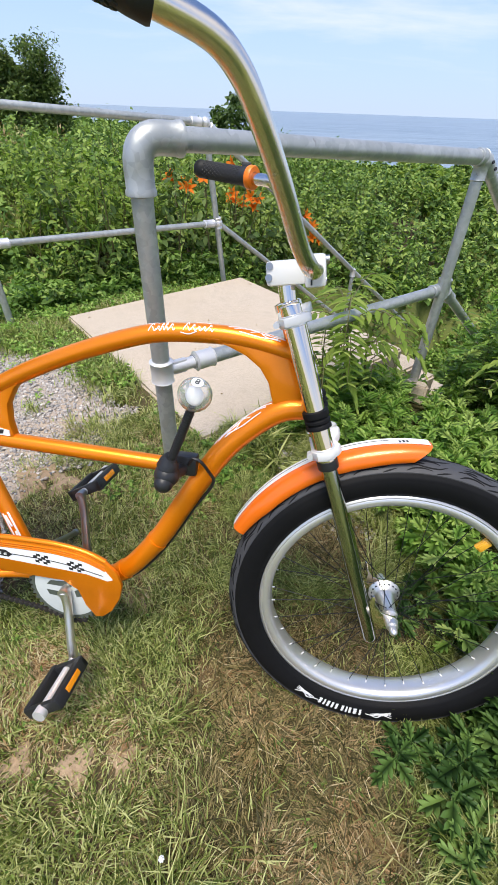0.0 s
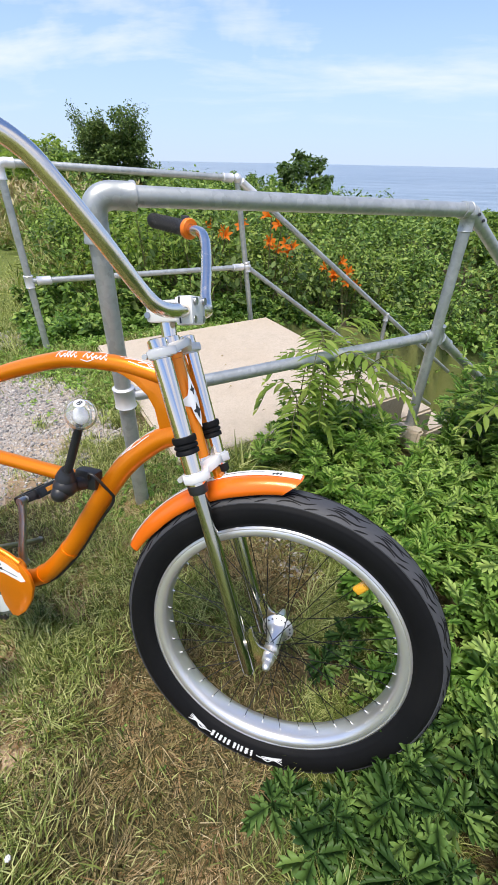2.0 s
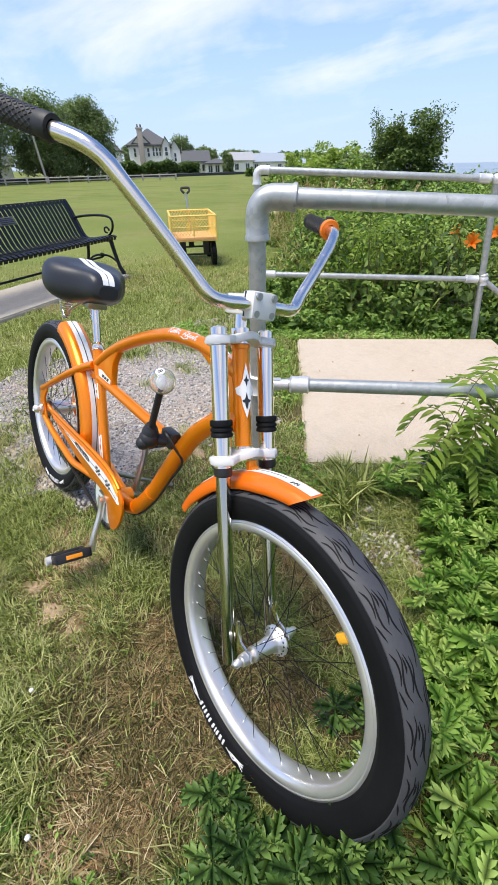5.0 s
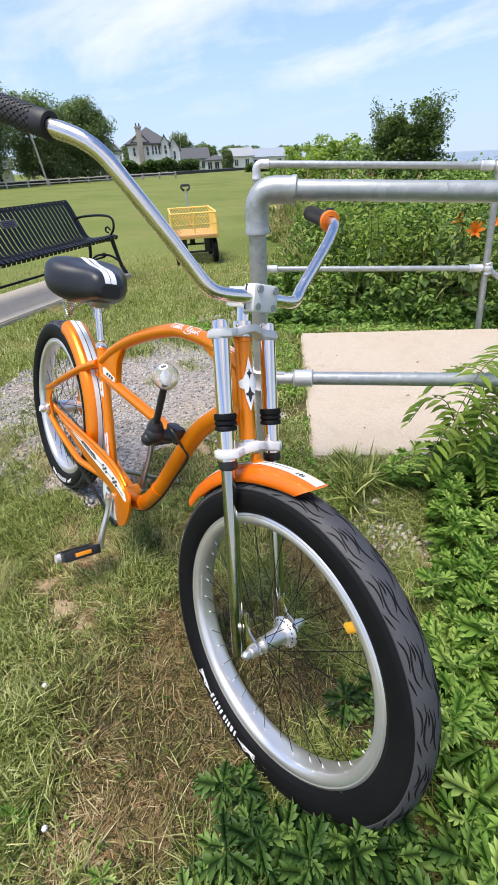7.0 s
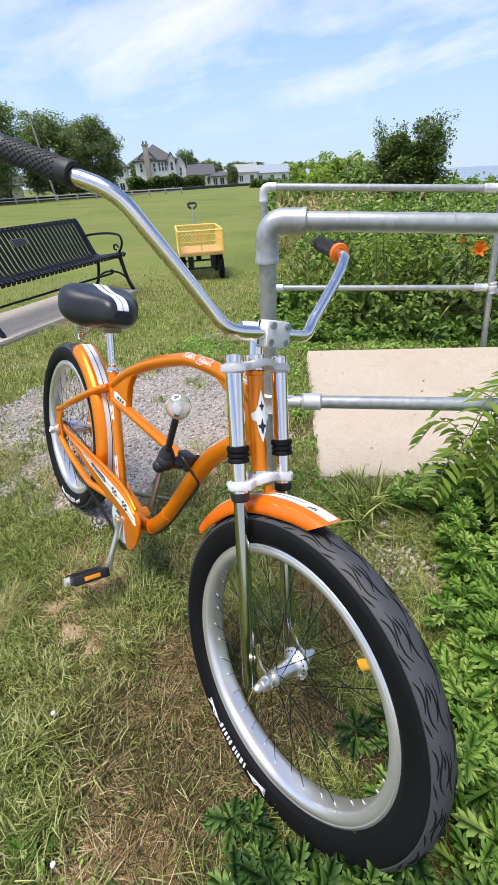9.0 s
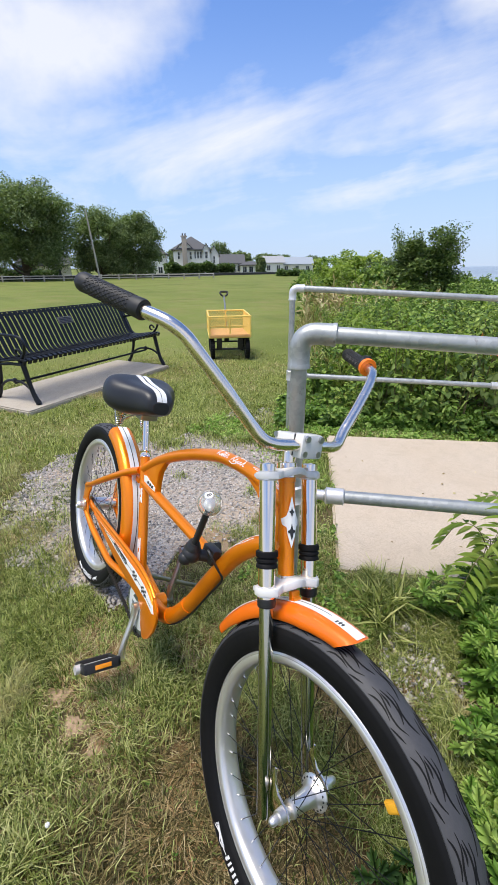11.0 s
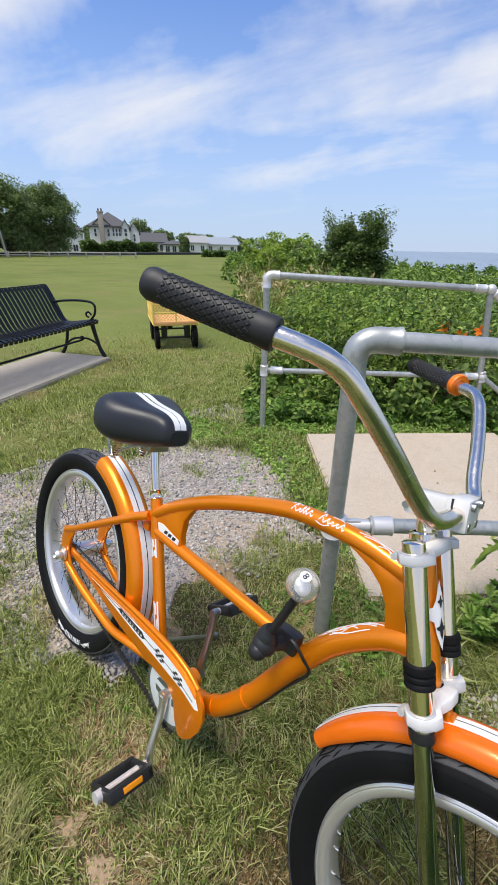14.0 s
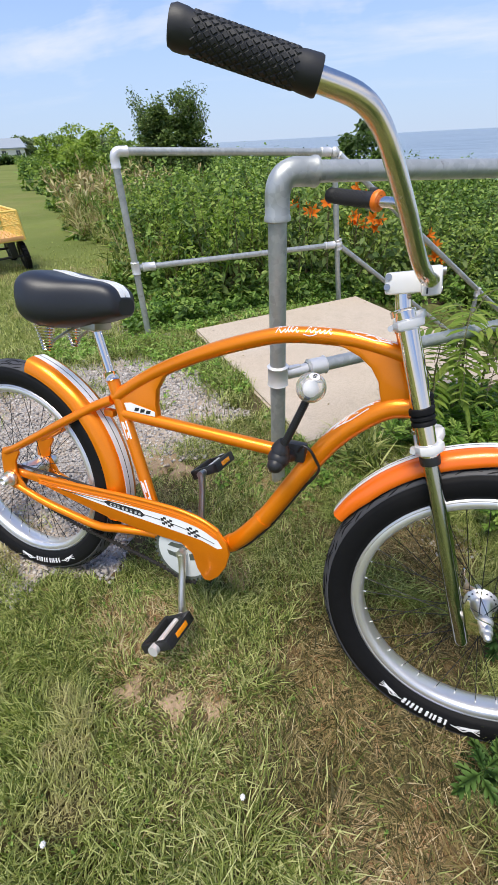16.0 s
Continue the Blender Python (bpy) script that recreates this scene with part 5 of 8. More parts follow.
    tang, fwd = -HEAD_DIR, np.cross((0, 1, 0), -HEAD_DIR)
    def badge(k, lift):
        pts = [(0, .052), (.007, .022), (.012, .010), (.027, .004), (.022, -.008), (.011, -.012), (.008, -.03), (0, -.055)]
        pts = pts + [(-a, b) for a, b in reversed(pts[1:-1])]
        r = 0.0182 + lift
        v, n = [], len(pts)
        for ring_k in (.0, .25, .5, .75, 1.0):
            for y, z in pts:
                a = y * k * ring_k / r - .42
                v.append(bc + tang * z * k * ring_k + np.array((0, 1, 0)) * r * math.sin(a) + fwd * r * math.cos(a))
        return np.array(v), [(j * n + i, j * n + (i + 1) % n, (j + 1) * n + (i + 1) % n, (j + 1) * n + i) for j in range(4) for i in range(n)]
    for p_, q_ in ((h0, h1), (h1, h0)):
        part("headset_ring", collar(p_ - unit(q_ - p_) * .006, q_, .0195, .010, .002), CHROME, bk, "chrome headset ring")
    part("head_badge", badge(1.05, .0010), WHITE, bk, "white star-shaped head badge")
    part("badge_mark", join(moved(badge(.34, .0020), Matrix.Translation(-.022 * Vector(tang))), moved(badge(.22, .0020), Matrix.Translation(.02 * Vector(tang)))), INK, bk)
    # -- fork --
    ax = HEAD_DIR
    for s in (-1, 1):
        t0 = np.array((1.050, s * .0630, .602))
        on = lambda k: t0 + ax * k
        leg = part("fork_leg", join(sweep([on(.030), on(.312)], 0.0178, 22), ), CHROME, bk, "bright chrome upper fork tube")
        part("lower_leg", sweep([on(.30), on(.34), on(.60), on(.725), on(.733)], [.0150, .0152, .0150, .0150, .011], 20), DARK_CHROME, leg, "smoked chrome lower fork tube")
        part("fork_cap", lathe_at([(.001, -.003), (.012, -.003), (.0175, 0), (.0180, .014), (.017, .03)], on(.020), ax), CHROME, leg)
        part("rubber_band", lathe_at([(.0175, 0), (.0225, .001), (.0235, .005), (.0232, .012), (.0205, .014), (.0205, .016), (.0228, .018), (.0232, .022), (.0205, .024), (.0205, .026), (.0225, .028), (.0230, .034), (.0175, .036)], on(.200), ax), RUBBER, leg, "ribbed black rubber band")
        part("seal", lathe_at([(.0150, 0), (.0195, .001), (.0195, .014), (.0185, .018), (.0150, .02)], on(.297), ax), BLACK, leg)
        part("axle_plate", moved(plate([(1.284, -.005), (1.289, .022), (1.293, .023), (1.299, .002), (1.314, -.017), (1.344, -.024), (1.355, -.035), (1.350, -.050), (1.334, -.057), (1.300, -.064), (1.286, -.058)], -.003, .003, .001), Matrix.Translation((0, s * .0570, 0))), CHROME, leg, "chrome axle plate")
    def crown(k, th, name, label):
        c = np.array((1.050, 0, .602)) + ax * k
        loop = [(x, y) for x, y in [(.024, -.060 - .012), (.030, -.058), (.020, -.034), (.030, -.018), (.034, 0), (.030, .018), (.020, .034), (.030, .058), (.024, .072), (.006, .086), (-.014, .084), (-.024, .070), (-.024, .050), (-.026, .02), (-.026, -.02), (-.024, -.050), (-.024, -.070), (-.014, -.084), (.006, -.086)]]
        g = plate([(x, y) for x, y in loop], 0, th, .003)
        # plate() lies in x-z; stand it across the steering axis
        fw = Vector(np.cross((0, 1, 0), -ax))
        rot = Matrix((fw, Vector(ax), Vector((0, 1, 0)))).transposed().to_4x4()
        gv_ = g[0].copy()
        gv_[:, 1] -= np.where(np.abs(gv_[:, 2]) < .052, .011 * np.cos(gv_[:, 2] * math.pi / .104) ** 2, 0)
        g = gv_, g[1]
        cr = part(name, moved(g, Matrix.Translation(c) @ rot), CREAM, bk, label)
        for s in (-1, 1):
            q = c + np.array((0, s * .063, 0))
            part("pinch_bolt", join(rod(q - np.array(fw) * .028 + np.array((0, -.010, 0)) + ax * th / 2, q - np.array(fw) * .028 + np.array((0, .010, 0)) + ax * th / 2, .0055, 8), lathe_at([(.018, -.002), (.0210, -.001), (.0210, th + .001), (.018, th + .002)], q, ax)), CAST, cr)
    crown(.036, .016, "upper_crown", "glossy white upper fork crown")
    crown(.274, .018, "lower_crown", "glossy white lower fork crown")
    part("steerer", join(sweep([np.array((1.043, 0, .625)), h0], .0150, 16), lathe_at([(.015, -.03), (.022, -.028), (.022, -.016), (.015, -.014)], h0, ax)), CHROME, bk)
    # -- stem and handlebar --
    tilt = Euler((0, radians(-8), 0)).to_matrix()
    st = part("stem", join(box((.070, .046, .040), (1.045, 0, .632), .008, tilt), box((.036, .064, .052), (1.092, 0, .638), .008, tilt)), CREAM, bk, "glossy white clamp stem")
    part("stem_slot", box((.003, .066, .046), (1.085, 0, .638), 0, tilt), INK, st)
    for y in (-.020, .020):
        for z in (-.016, .016):
            part("bolt", join(rod((1.104, y, .640 + z), (1.1125, y, .641 + z), .0068, 12)), STEEL, st)
    for z in (.622, .640):
        part("bolt", rod((1.016, -.0252, z), (1.016, .026, z), .006, 10), STEEL, st)
    half = [(1.092, 0, .638), (1.092, .045, .638), (1.088, .085, .637), (1.080, .112, .643), (1.064, .140, .668), (1.040, .195, .722), (1.012, .252, .777), (.995, .278, .803), (.972, .305, .819), (.930, .334, .828), (.900, .347, .834)]
    left = glide(half, 60)
    bar = np.vstack([left[::-1] * np.array((1, -1, 1)), left[1:]])
    hb = part("handlebar", sweep(bar, .0127, 20), ALLOYBAR, bk, "tall polished chrome cruiser handlebar")
    ge, gi = np.array((.784, .408, .857)), np.array((.931, .335, .829))
    for s in (-1, 1):
        e, i0 = ge * (1, s, 1), gi * (1, s, 1)
        d = unit(e - i0)
        L = np.linalg.norm(e - i0)
        g = part("grip", lathe_at([(.012, 0), (.0188, .0), (.0198, .003), (.0190, .020), (.0182, .026), (.0182, L - .022), (.0192, L - .018), (.0195, L - .006), (.017, L), (.001, L + .001)], i0, d, 28), GRIP, hb, "black rubber grip with a diamond pattern")
        sd = unit(np.cross(d, (0, 0, 1)))
        ud = np.cross(sd, d)
        bumps = []
        rows = 18
        for r_ in range(rows):
            for c_ in range(14):
                a = 2 * math.pi * (c_ + .5 * (r_ % 2)) / 14
                k = .030 + (L - .058) * r_ / (rows - 1)
                o = sd * math.cos(a) + ud * math.sin(a)
                q = -sd * math.sin(a) + ud * math.cos(a)
                p = i0 + d * k + o * .0180
                v = [p + d * .0046, p + q * .0036, p - d * .0046, p - q * .0036] + [p + o * .0013 + w_ * .72 for w_ in (d * .0046, q * .0036, -d * .0046, -q * .0036)]
                bumps.append((np.array(v), [(0, 1, 5, 4), (1, 2, 6, 5), (2, 3, 7, 6), (3, 0, 4, 7), (4, 5, 6, 7)]))
        part("grip_pattern", join(*bumps), GRIP, g, smooth=False)
    e, i0 = ge, gi
    d = unit(e - i0)
    part("shift_ring", lathe_at([(.013, 0), (.0235, 0), (.0250, .003), (.0250, .012), (.0235, .015), (.018, .016)], i0 - d * .004, d, 28), RING, hb, "bright orange collar")
    part("ring_clamp", join(lathe_at([(.013, 0), (.0205, 0), (.0205, .016), (.018, .017)], i0 + d * .012, d, 24), box((.02, .012, .014), tuple(i0 + d * .02 + np.array((0.0, 0, .022))), .003)), BLACK, hb)
    # -- wheels and fenders --
    build_wheel(bk, "front_wheel", FRONT, FRONT_HUB, (radians(237),), "polished alloy front rim laced with black spokes", 0.0165)
    build_wheel(bk, "rear_wheel", (0, 0, 0), REAR_HUB, (radians(262),), "polished alloy rear rim laced with black spokes")
    part("spoke_reflector", moved(join(box((.030, .010, .020), (0, -.010, 0), .0045), box((.022, .004, .013), (0, -.015, 0), .0015)), Matrix.Translation((1.338 + .155, 0, .15)) @ Matrix.Rotation(radians(-50), 4, "Y")), YELLOWREF, bk, "yellow spoke reflector")
    SLANT[:] = [0.0, -5.0]
    ff = part("front_fender", moved(fender_geo(.390, 156, 88.5, .037, .034, lambda u: 1.0 - 0.5 * max(0, u - .75) - 1.2 * max(0, .2 - u)), Matrix.Translation(FRONT)), FENDER, bk, "short orange front fender")
    part("fender_stripe", moved(join(arc_strip(.3902, 155.5, 89.2, -.0125, .0125)), Matrix.Translation(FRONT)), WHITE, ff, "white stripe down the fender")
    part("fender_mark", moved(join(arc_strip(.3914, 97.5, 97, -.010, -.001, .0006, 3), arc_strip(.3914, 96.4, 95.9, -.009, .002, .0006, 3), arc_strip(.3914, 95.4, 94.9, -.008, .001, .0006, 3), arc_strip(.3914, 97.5, 94.9, -.0035, -.0022, .0006, 4), arc_strip(.3914, 155, 100, .0015, .0025, .0006)), Matrix.Translation(FRONT)), INK, ff)
    part("fender_bracket", join(box((.010, .024, .030), (1.172, 0, .322), .003, Euler((0, radians(-20), 0)).to_matrix()), rod((1.178, -.010, .322), (1.178, .010, .322), .005)), ORANGE, bk)
    SLANT[:] = [0.0, 0.0]
    rf = part("rear_fender", fender_geo(.392, 77, -10, .045, .045), ORANGE, bk, "orange rear fender with white racing stripes")
    part("fender_stripe", join(arc_strip(.3922, 76.5, -9, -.0175, -.0018), arc_strip(.3922, 76.5, -9, .0018, .0175)), WHITE, rf)
    part("fender_line", join(arc_strip(.3922, 76.5, -9, -.0013, .0013, .0008)), INK, rf)
    part("stay_bridge", join(rod((.295, -.03, .262), (.295, .03, .262), .008), box((.03, .02, .02), (.335, 0, .252), .003)), ORANGE, bk)
    # -- saddle --
    part("seat_post", join(rod((.345, 0, .355), (.304, 0, .475), .0128, 16), collar((.349, 0, .345), (.304, 0, .475), .0185, .024, .002), ball(.020, (.302, 0, .482), 12, 8, (1.1, 1.3, .8))), CHROME, bk, "chrome seat post")
    build_saddle(bk)
    # -- drive --
    guard = [(-.010, .008), (.01, .030), (.10, .026), (.21, .029), (.33, .035), (.44, .041), (.54, .043), (.60, .041), (.66, .031), (.705, .012), (.732, -.018), (.742, -.050), (.734, -.090), (.714, -.128), (.690, -.150), (.672, -.152), (.650, -.122), (.634, -.080), (.60, -.058), (.49, -.056), (.36, -.048), (.21, -.022), (.10, .000), (.03, .004)]
    cg = part("chain_guard", plate(guard, -.050, -.060, .003), ORANGE, bk, "long orange chain guard with a white striped decal")
    up, lo = [(x, z) for x, z in guard[3:11]], None
    ridge = glide([(x, -.060, z - .010) for x, z in guard[2:10]], 40)
    part("guard_lip", sweep([(x, -.056, z) for x, _, z in ridge + np.array((0, 0, .008))], .0065, 10), ORANGE, cg)
    for dz in (.004, .0095, .015):
        part("guard_ridge", sweep([(x, -.0595, z - dz) for x, _, z in ridge], .0026, 8), ORANGE, cg)
    dec = [(.17, .006), (.30, .014), (.44, .018), (.58, .016), (.66, .006), (.705, -.012), (.722, -.034), (.71, -.040), (.66, -.028), (.56, -.022), (.44, -.016), (.30, -.006)]
    part("guard_decal", flat_mark(dec, -.0603, .0008), WHITE, cg, "white band decal")
    marks = [flat_mark([(.345, .004), (.36, .010), (.47, .008), (.485, -.002), (.475, -.010), (.36, -.005)], -.0612, .0005)]
    lines = glide([(.19, -.062, .003), (.345, -.062, .002), (.48, -.062, .0), (.60, -.062, -.006), (.70, -.062, -.026)], 30)
    marks.append(ribbon(lines, .0016, [(0, -1, 0)] * 30, .0004))
    for cx, cz in ((.555, -.004), (.635, -.012)):
        for i in range(4):
            for j in range(4):
                if (i + j) % 2 == 0:
                    x, z = cx + (i - 1.5) * .0095 - j * .002, cz + (j - 1.5) * .0062 - i * .0012
                    marks.append(flat_mark([(x, z), (x + .009, z - .001), (x + .008, z + .0055), (x - .001, z + .006)], -.0612, .0005))
    part("decal_mark", join(*marks), INK, cg)
    part("decal_bars", join(*[flat_mark([(x, .0045 - (x - .37) * .03), (x + .007, .0045 - (x - .37) * .03), (x + .006, -.003 - (x - .37) * .03), (x - .001, -.003 - (x - .37) * .03)], -.0618, .0004) for x in (.368, .381, .394, .409, .422, .437, .452, .465)]), GREYMARK, cg)
    cx, cz = .601, -.090
    teeth = []
    for i in range(40):
        a = 2 * math.pi * i / 40
        for da, r in ((-.05, .088), (-.02, .095), (.02, .095), (.05, .088)):
            teeth.append((cx + r * math.cos(a + da), cz + r * math.sin(a + da)))
    ringp = part("chainring", plate(teeth, -.044, -.048), SMOKE, bk, "grey chainring disc")
    part("ring_disc", moved(lathe([(.001, -.0492), (.077, -.0492), (.081, -.0480), (.081, -.0470)], 40, "Y"), Matrix.Translation((cx, 0, cz))), GREYMARK, ringp, "pale grey centre disc")
    part("ring_mark", join(plate([(cx - .050, cz + .006), (cx - .040, cz + .018), (cx + .012, cz + .022), (cx + .012, cz + .008), (cx - .02, cz + .005)], -.0494, -.0500), plate([(cx - .052, cz - .010), (cx - .02, cz - .012), (cx - .02, cz - .026), (cx - .046, cz - .024)], -.0494, -.0500), plate([(cx + .018, cz - .004), (cx + .048, cz + .012), (cx + .050, cz - .012), (cx + .022, cz - .022)], -.0494, -.0500)), SMOKE, ringp)
    pe = np.array((.024, 0, -.172))
    cr = np.array((cx, 0, cz))
    for s in (-1, 1):
        e = cr + pe * (1 if s < 0 else -1)
        y0, y1 = s * .060, s * .092
        arm = part("crank", join(sweep(glide([(cr[0], y0, cr[2]), tuple(cr + pe * (.25 if s < 0 else -.25) + np.array((0, s * .064, 0))), tuple(cr + pe * (.7 if s < 0 else -.7) + np.array((0, s * .085, 0))), (e[0], y1, e[2])], 20), [.0125, .010, .0095, .0115], 14), rod((cr[0], s * .04, cr[2]), (cr[0], s * .070, cr[2]), .0125, 14), rod((e[0], s * .082, e[2]), (e[0], s * .102, e[2]), .011, 12)), ALLOY if s < 0 else STEEL, bk, "curved steel crank arm")
        py = s * .165
        tl = Euler((0, radians(-34 if s < 0 else -30), 0)).to_matrix()
        pm = Matrix.Translation((e[0], py, e[2])) @ tl.to_4x4()
        pd = part("pedal", moved(join(box((.016, .112, .030), (.040, 0, 0), .004), box((.016, .112, .030), (-.040, 0, 0), .004), box((.096, .014, .026), (0, s * -.049, 0), .004), box((.096, .012, .026), (0, s * .053, 0), .004)), pm), BLACK, bk, "black block pedal with amber reflectors")
        part("pedal_axle", moved(join(rod((0, s * -.062, 0), (0, s * .058, 0), .0095, 12), rod((0, s * .055, 0), (0, s * .072, 0), .014, 14)), pm), CAST, pd, "silver pedal axle and end cap")
        for q in (-1, 1):
            part("reflector", moved(box((.003, .050, .013), (q * .0488, 0, 0), .001), pm), AMBER, pd, "amber reflector strip")
    top_run = glide([(.02, -.046, .036), (.30, -.046, .030), (.60, -.046, -.008)], 40)
    low_run = glide([(.00, -.048, -.038), (.10, -.048, -.078), (.22, -.048, -.115), (.40, -.048, -.143), (.54, -.048, -.166), (.60, -.048, -.186), (.64, -.048, -.180)], 50)
    links = []
    for line in (low_run,):
        seg = np.concatenate([[0], np.cumsum(np.linalg.norm(np.diff(line, axis=0), axis=1))])
        for k in np.arange(0, seg[-1], .0127):
            p = np.array([np.interp(k, seg, line[:, q]) for q in range(3)])
            w = np.array([np.interp(k + .011, seg, line[:, q]) for q in range(3)])
            links.append(rod(p, w, .0042, 6))
            links.append(rod(p - (0, .0048, 0), p + (0, .0048, 0), .0052, 6))
    part("chain", join(sweep(top_run, .0036, 6), *links), CHAIN, bk, "dark oiled chain")
    part("cog", lathe([(.001, -.048), (.034, -.048), (.038, -.046), (.034, -.044), (.001, -.044)], 24, "Y"), STEEL, bk)
    # -- shifter --
    sh = part("shifter", join(ball(.0255, (.850, -.060, .250), 20, 14, (1.0, 1.1, 1.0)), ball(.019, (.848, -.076, .238), 16, 10), rod((.848, -.066, .25), (.872, -.010, .246), .016, 16), box((.055, .03, .045), (.873, -.012, .255), .008), sweep(glide([(.852, -.062, .27), (.856, -.064, .285), (.86, -.066, .292)], 6), [.022, .018, .012], 14)), BLACK, bk, "black rubber shifter housing on the frame tube")
    lever = [(.856, -.064, .275), (.880, -.071, .335), (.902, -.078, .398)]
    part("lever", join(sweep(lever, .0078, 12), *[sweep([np.array(lever[0]) + (np.array(lever[2]) - np.array(lever[0])) * k, np.array(lever[0]) + (np.array(lever[2]) - np.array(lever[0])) * (k + .012)], .0090, 10) for k in np.arange(.15, .95, .04)]), BLACK, sh, "ribbed black lever")
    part("knob", ball(.031, (.908, -.080, .424), 28, 20), GLASSY, sh, "clear acrylic ball knob")
    part("knob_core", ball(.0185, (.907, -.080, .421), 20, 14, (1.0, 0.7, 1.1)), FROST, sh, "milky bubble inside the knob")
    kd = unit((.25, -.45, .86))
    disc_at = np.array((.908, -.080, .424)) + kd * .0302
    part("knob_disc", lathe_at([(.001, -.0006), (.0105, -.0006), (.011, .0004)], disc_at, -kd, 24), WHITE, sh, "white disc on the knob")
    eight = bpy.data.curves.new("knob_number", "FONT")
    eight.body, eight.size, eight.align_x, eight.align_y, eight.extrude = "8", .018, "CENTER", "CENTER", .0004
    en = new("knob_number", eight)
    en.data.materials.append(INK)
    en.parent = sh
    zq = Vector(kd)
    xq = Vector((.75, .0, -.25))
    xq = (xq - zq * xq.dot(zq)).normalized()
    en.matrix_local = Matrix.Translation(disc_at + kd * .0012) @ Matrix((xq, zq.cross(xq), zq)).transposed().to_4x4()
    part("cable", sweep(glide([(.885, -.03, .262), (.898, -.045, .284), (.914, -.045, .278), (.926, -.030, .252), (.933, -.006, .215), (.905, .0, .165), (.889, .0, .140), (.840, .0, .052), (.7995, .0, -.007), (.752, .0, -.060), (.688, .0, -.102), (.63, -.01, -.116)], 60), .0034, 8), BLACK, bk, "black cable under the down tube")
    for p, q in ((down[38], down[39]), (down[48], down[49])):
        part("cable_clip", lathe_at([(.0236, 0), (.0252, 0), (.0252, .012), (.0236, .012)], p, unit(q - p), 22), ORANGE, bk)
    # -- stand --
    inv = m.inverted()
    foot = inv @ Vector((-.43, 1.05, float(height(-.43, 1.05)) + .012))
    part("kickstand", join(sweep(glide([(.44, .03, -.080), (.435, .055, -.097), tuple(np.array((.435, .06, -.102)) * .35 + np.array(foot) * .65), tuple(foot)], 24), [.010, .0085, .0085, .010], 12), ball(.013, tuple(foot), 10, 8)), STEEL, bk, "dull steel kickstand")
    return bk


def lathe_at(profile, at, axis, seg=24):
    """A turned piece that starts at a point and runs along an axis."""
    g = lathe(profile, seg, "Z")
    q = Vector((0, 0, 1)).rotation_difference(Vector(axis)).to_matrix().to_4x4()
    return moved(g, Matrix.Translation(at) @ q)


def build_saddle(bk):
    """Wide cruiser saddle: sections across from the tail to the nose."""
    secs = [(.166, .104, .494, .588), (.168, .120, .484, .601), (.174, .130, .478, .609), (.190, .136, .474, .613), (.216, .137, .472, .610), (.246, .130, .473, .603), (.276, .112, .477, .599),
            (.304, .090, .484, .597), (.332, .072, .492, .596), (.358, .061, .500, .593), (.380, .054, .507, .586), (.395, .046, .512, .573), (.402, .030, .518, .556)]
    n, vs = 28, []
    for x, w, z0, z1 in secs:
        for k in range(n):
            a = 2 * math.pi * k / n
            c, s = math.cos(a), math.sin(a)
            e = .52
            y = w * math.copysign(abs(c) ** e, c)
            mid = z0 + (z1 - z0) * .45
            z = mid + ((z1 - mid) if s > 0 else (mid - z0)) * math.copysign(abs(s) ** .62, s)
            if s < 0:
                y *= .86 + .14 * (1 + s)
            vs.append((x, y, z))
    f = [(i * n + k, i * n + (k + 1) % n, (i + 1) * n + (k + 1) % n, (i + 1) * n + k) for i in range(len(secs) - 1) for k in range(n)]
    f += [tuple(range(n)), tuple(reversed([(len(secs) - 1) * n + k for k in range(n)]))]
    me = mesh("saddle", (np.array(vs), f), VINYL)
    sd = part("saddle", me, VINYL, bk, "black vinyl cruiser saddle with twin white stripes")
    sub = sd.modifiers.new("round", "SUBSURF")
    sub.levels = sub.render_levels = 2
    xs, zs = [q[0] for q in secs], [q[3] for q in secs]
    ws = [q[1] for q in secs]
    g = []
    for y0 in (-.0125, .0125):
        line = [(x, y0 * (1 if x < .30 else 1 - 2.2 * (x - .30)), np.interp(x, xs, zs) + .0005 - .3 * (y0 ** 2) / max(.03, np.interp(x, xs, ws))) for x in np.linspace(.196, .400, 40)]
        nrm = np.gradient(np.array(line), axis=0)
        up = np.cross(nrm, (0, -1, 0))
        up = np.array([u / np.linalg.norm(u) * (1 if u[2] > 0 else -1) for u in up])
        g.append(ribbon(np.array(line) - up * .004, .017, up, .0052))
    part("saddle_stripe", join(*g), WHITE, sd, "white stripe")
    for y in (-.050, .050):
        turns = []
        for k in np.linspace(0, 1, 150):
            a = k * 2 * math.pi * 11
            r = .030 - .020 * k
            turns.append((.180 + r * math.cos(a), y + r * math.sin(a), .497 - .084 * k))
        part("spring", join(sweep(turns, .0026, 6), lathe_at([(.001, 0), (.028, 0), (.028, .004)], (.180, y, .495), (0, 0, 1), 16)), CHROME, sd, "chrome coil spring")
    for s in (-1, 1):
        part("rail", sweep(glide([(.180, s * .050, .413), (.21, s * .045, .445), (.27, s * .035, .478), (.34, s * .03, .505), (.37, s * .02, .522)], 24), .0035, 8), STEEL, sd)
    part("rail_clamp", box((.05, .066, .036), (.302, 0, .491), .006), STEEL, sd)


ALLOYBAR = chrome_mat("polished_bar", (0.86, 0.775, 0.675), 0.20, 0.2)
FROST = plain("frosted_core", (0.88, 0.87, 0.85), 0.5, 0.0, 0.15, 60.0)
_g = Mat("clear_acrylic").set(Base_Color=(0.96, 0.97, 0.95, 1), Roughness=0.10, IOR=1.12, Transmission_Weight=0.82)
GLASSY = _g.m
bicycle = build_bicycle()

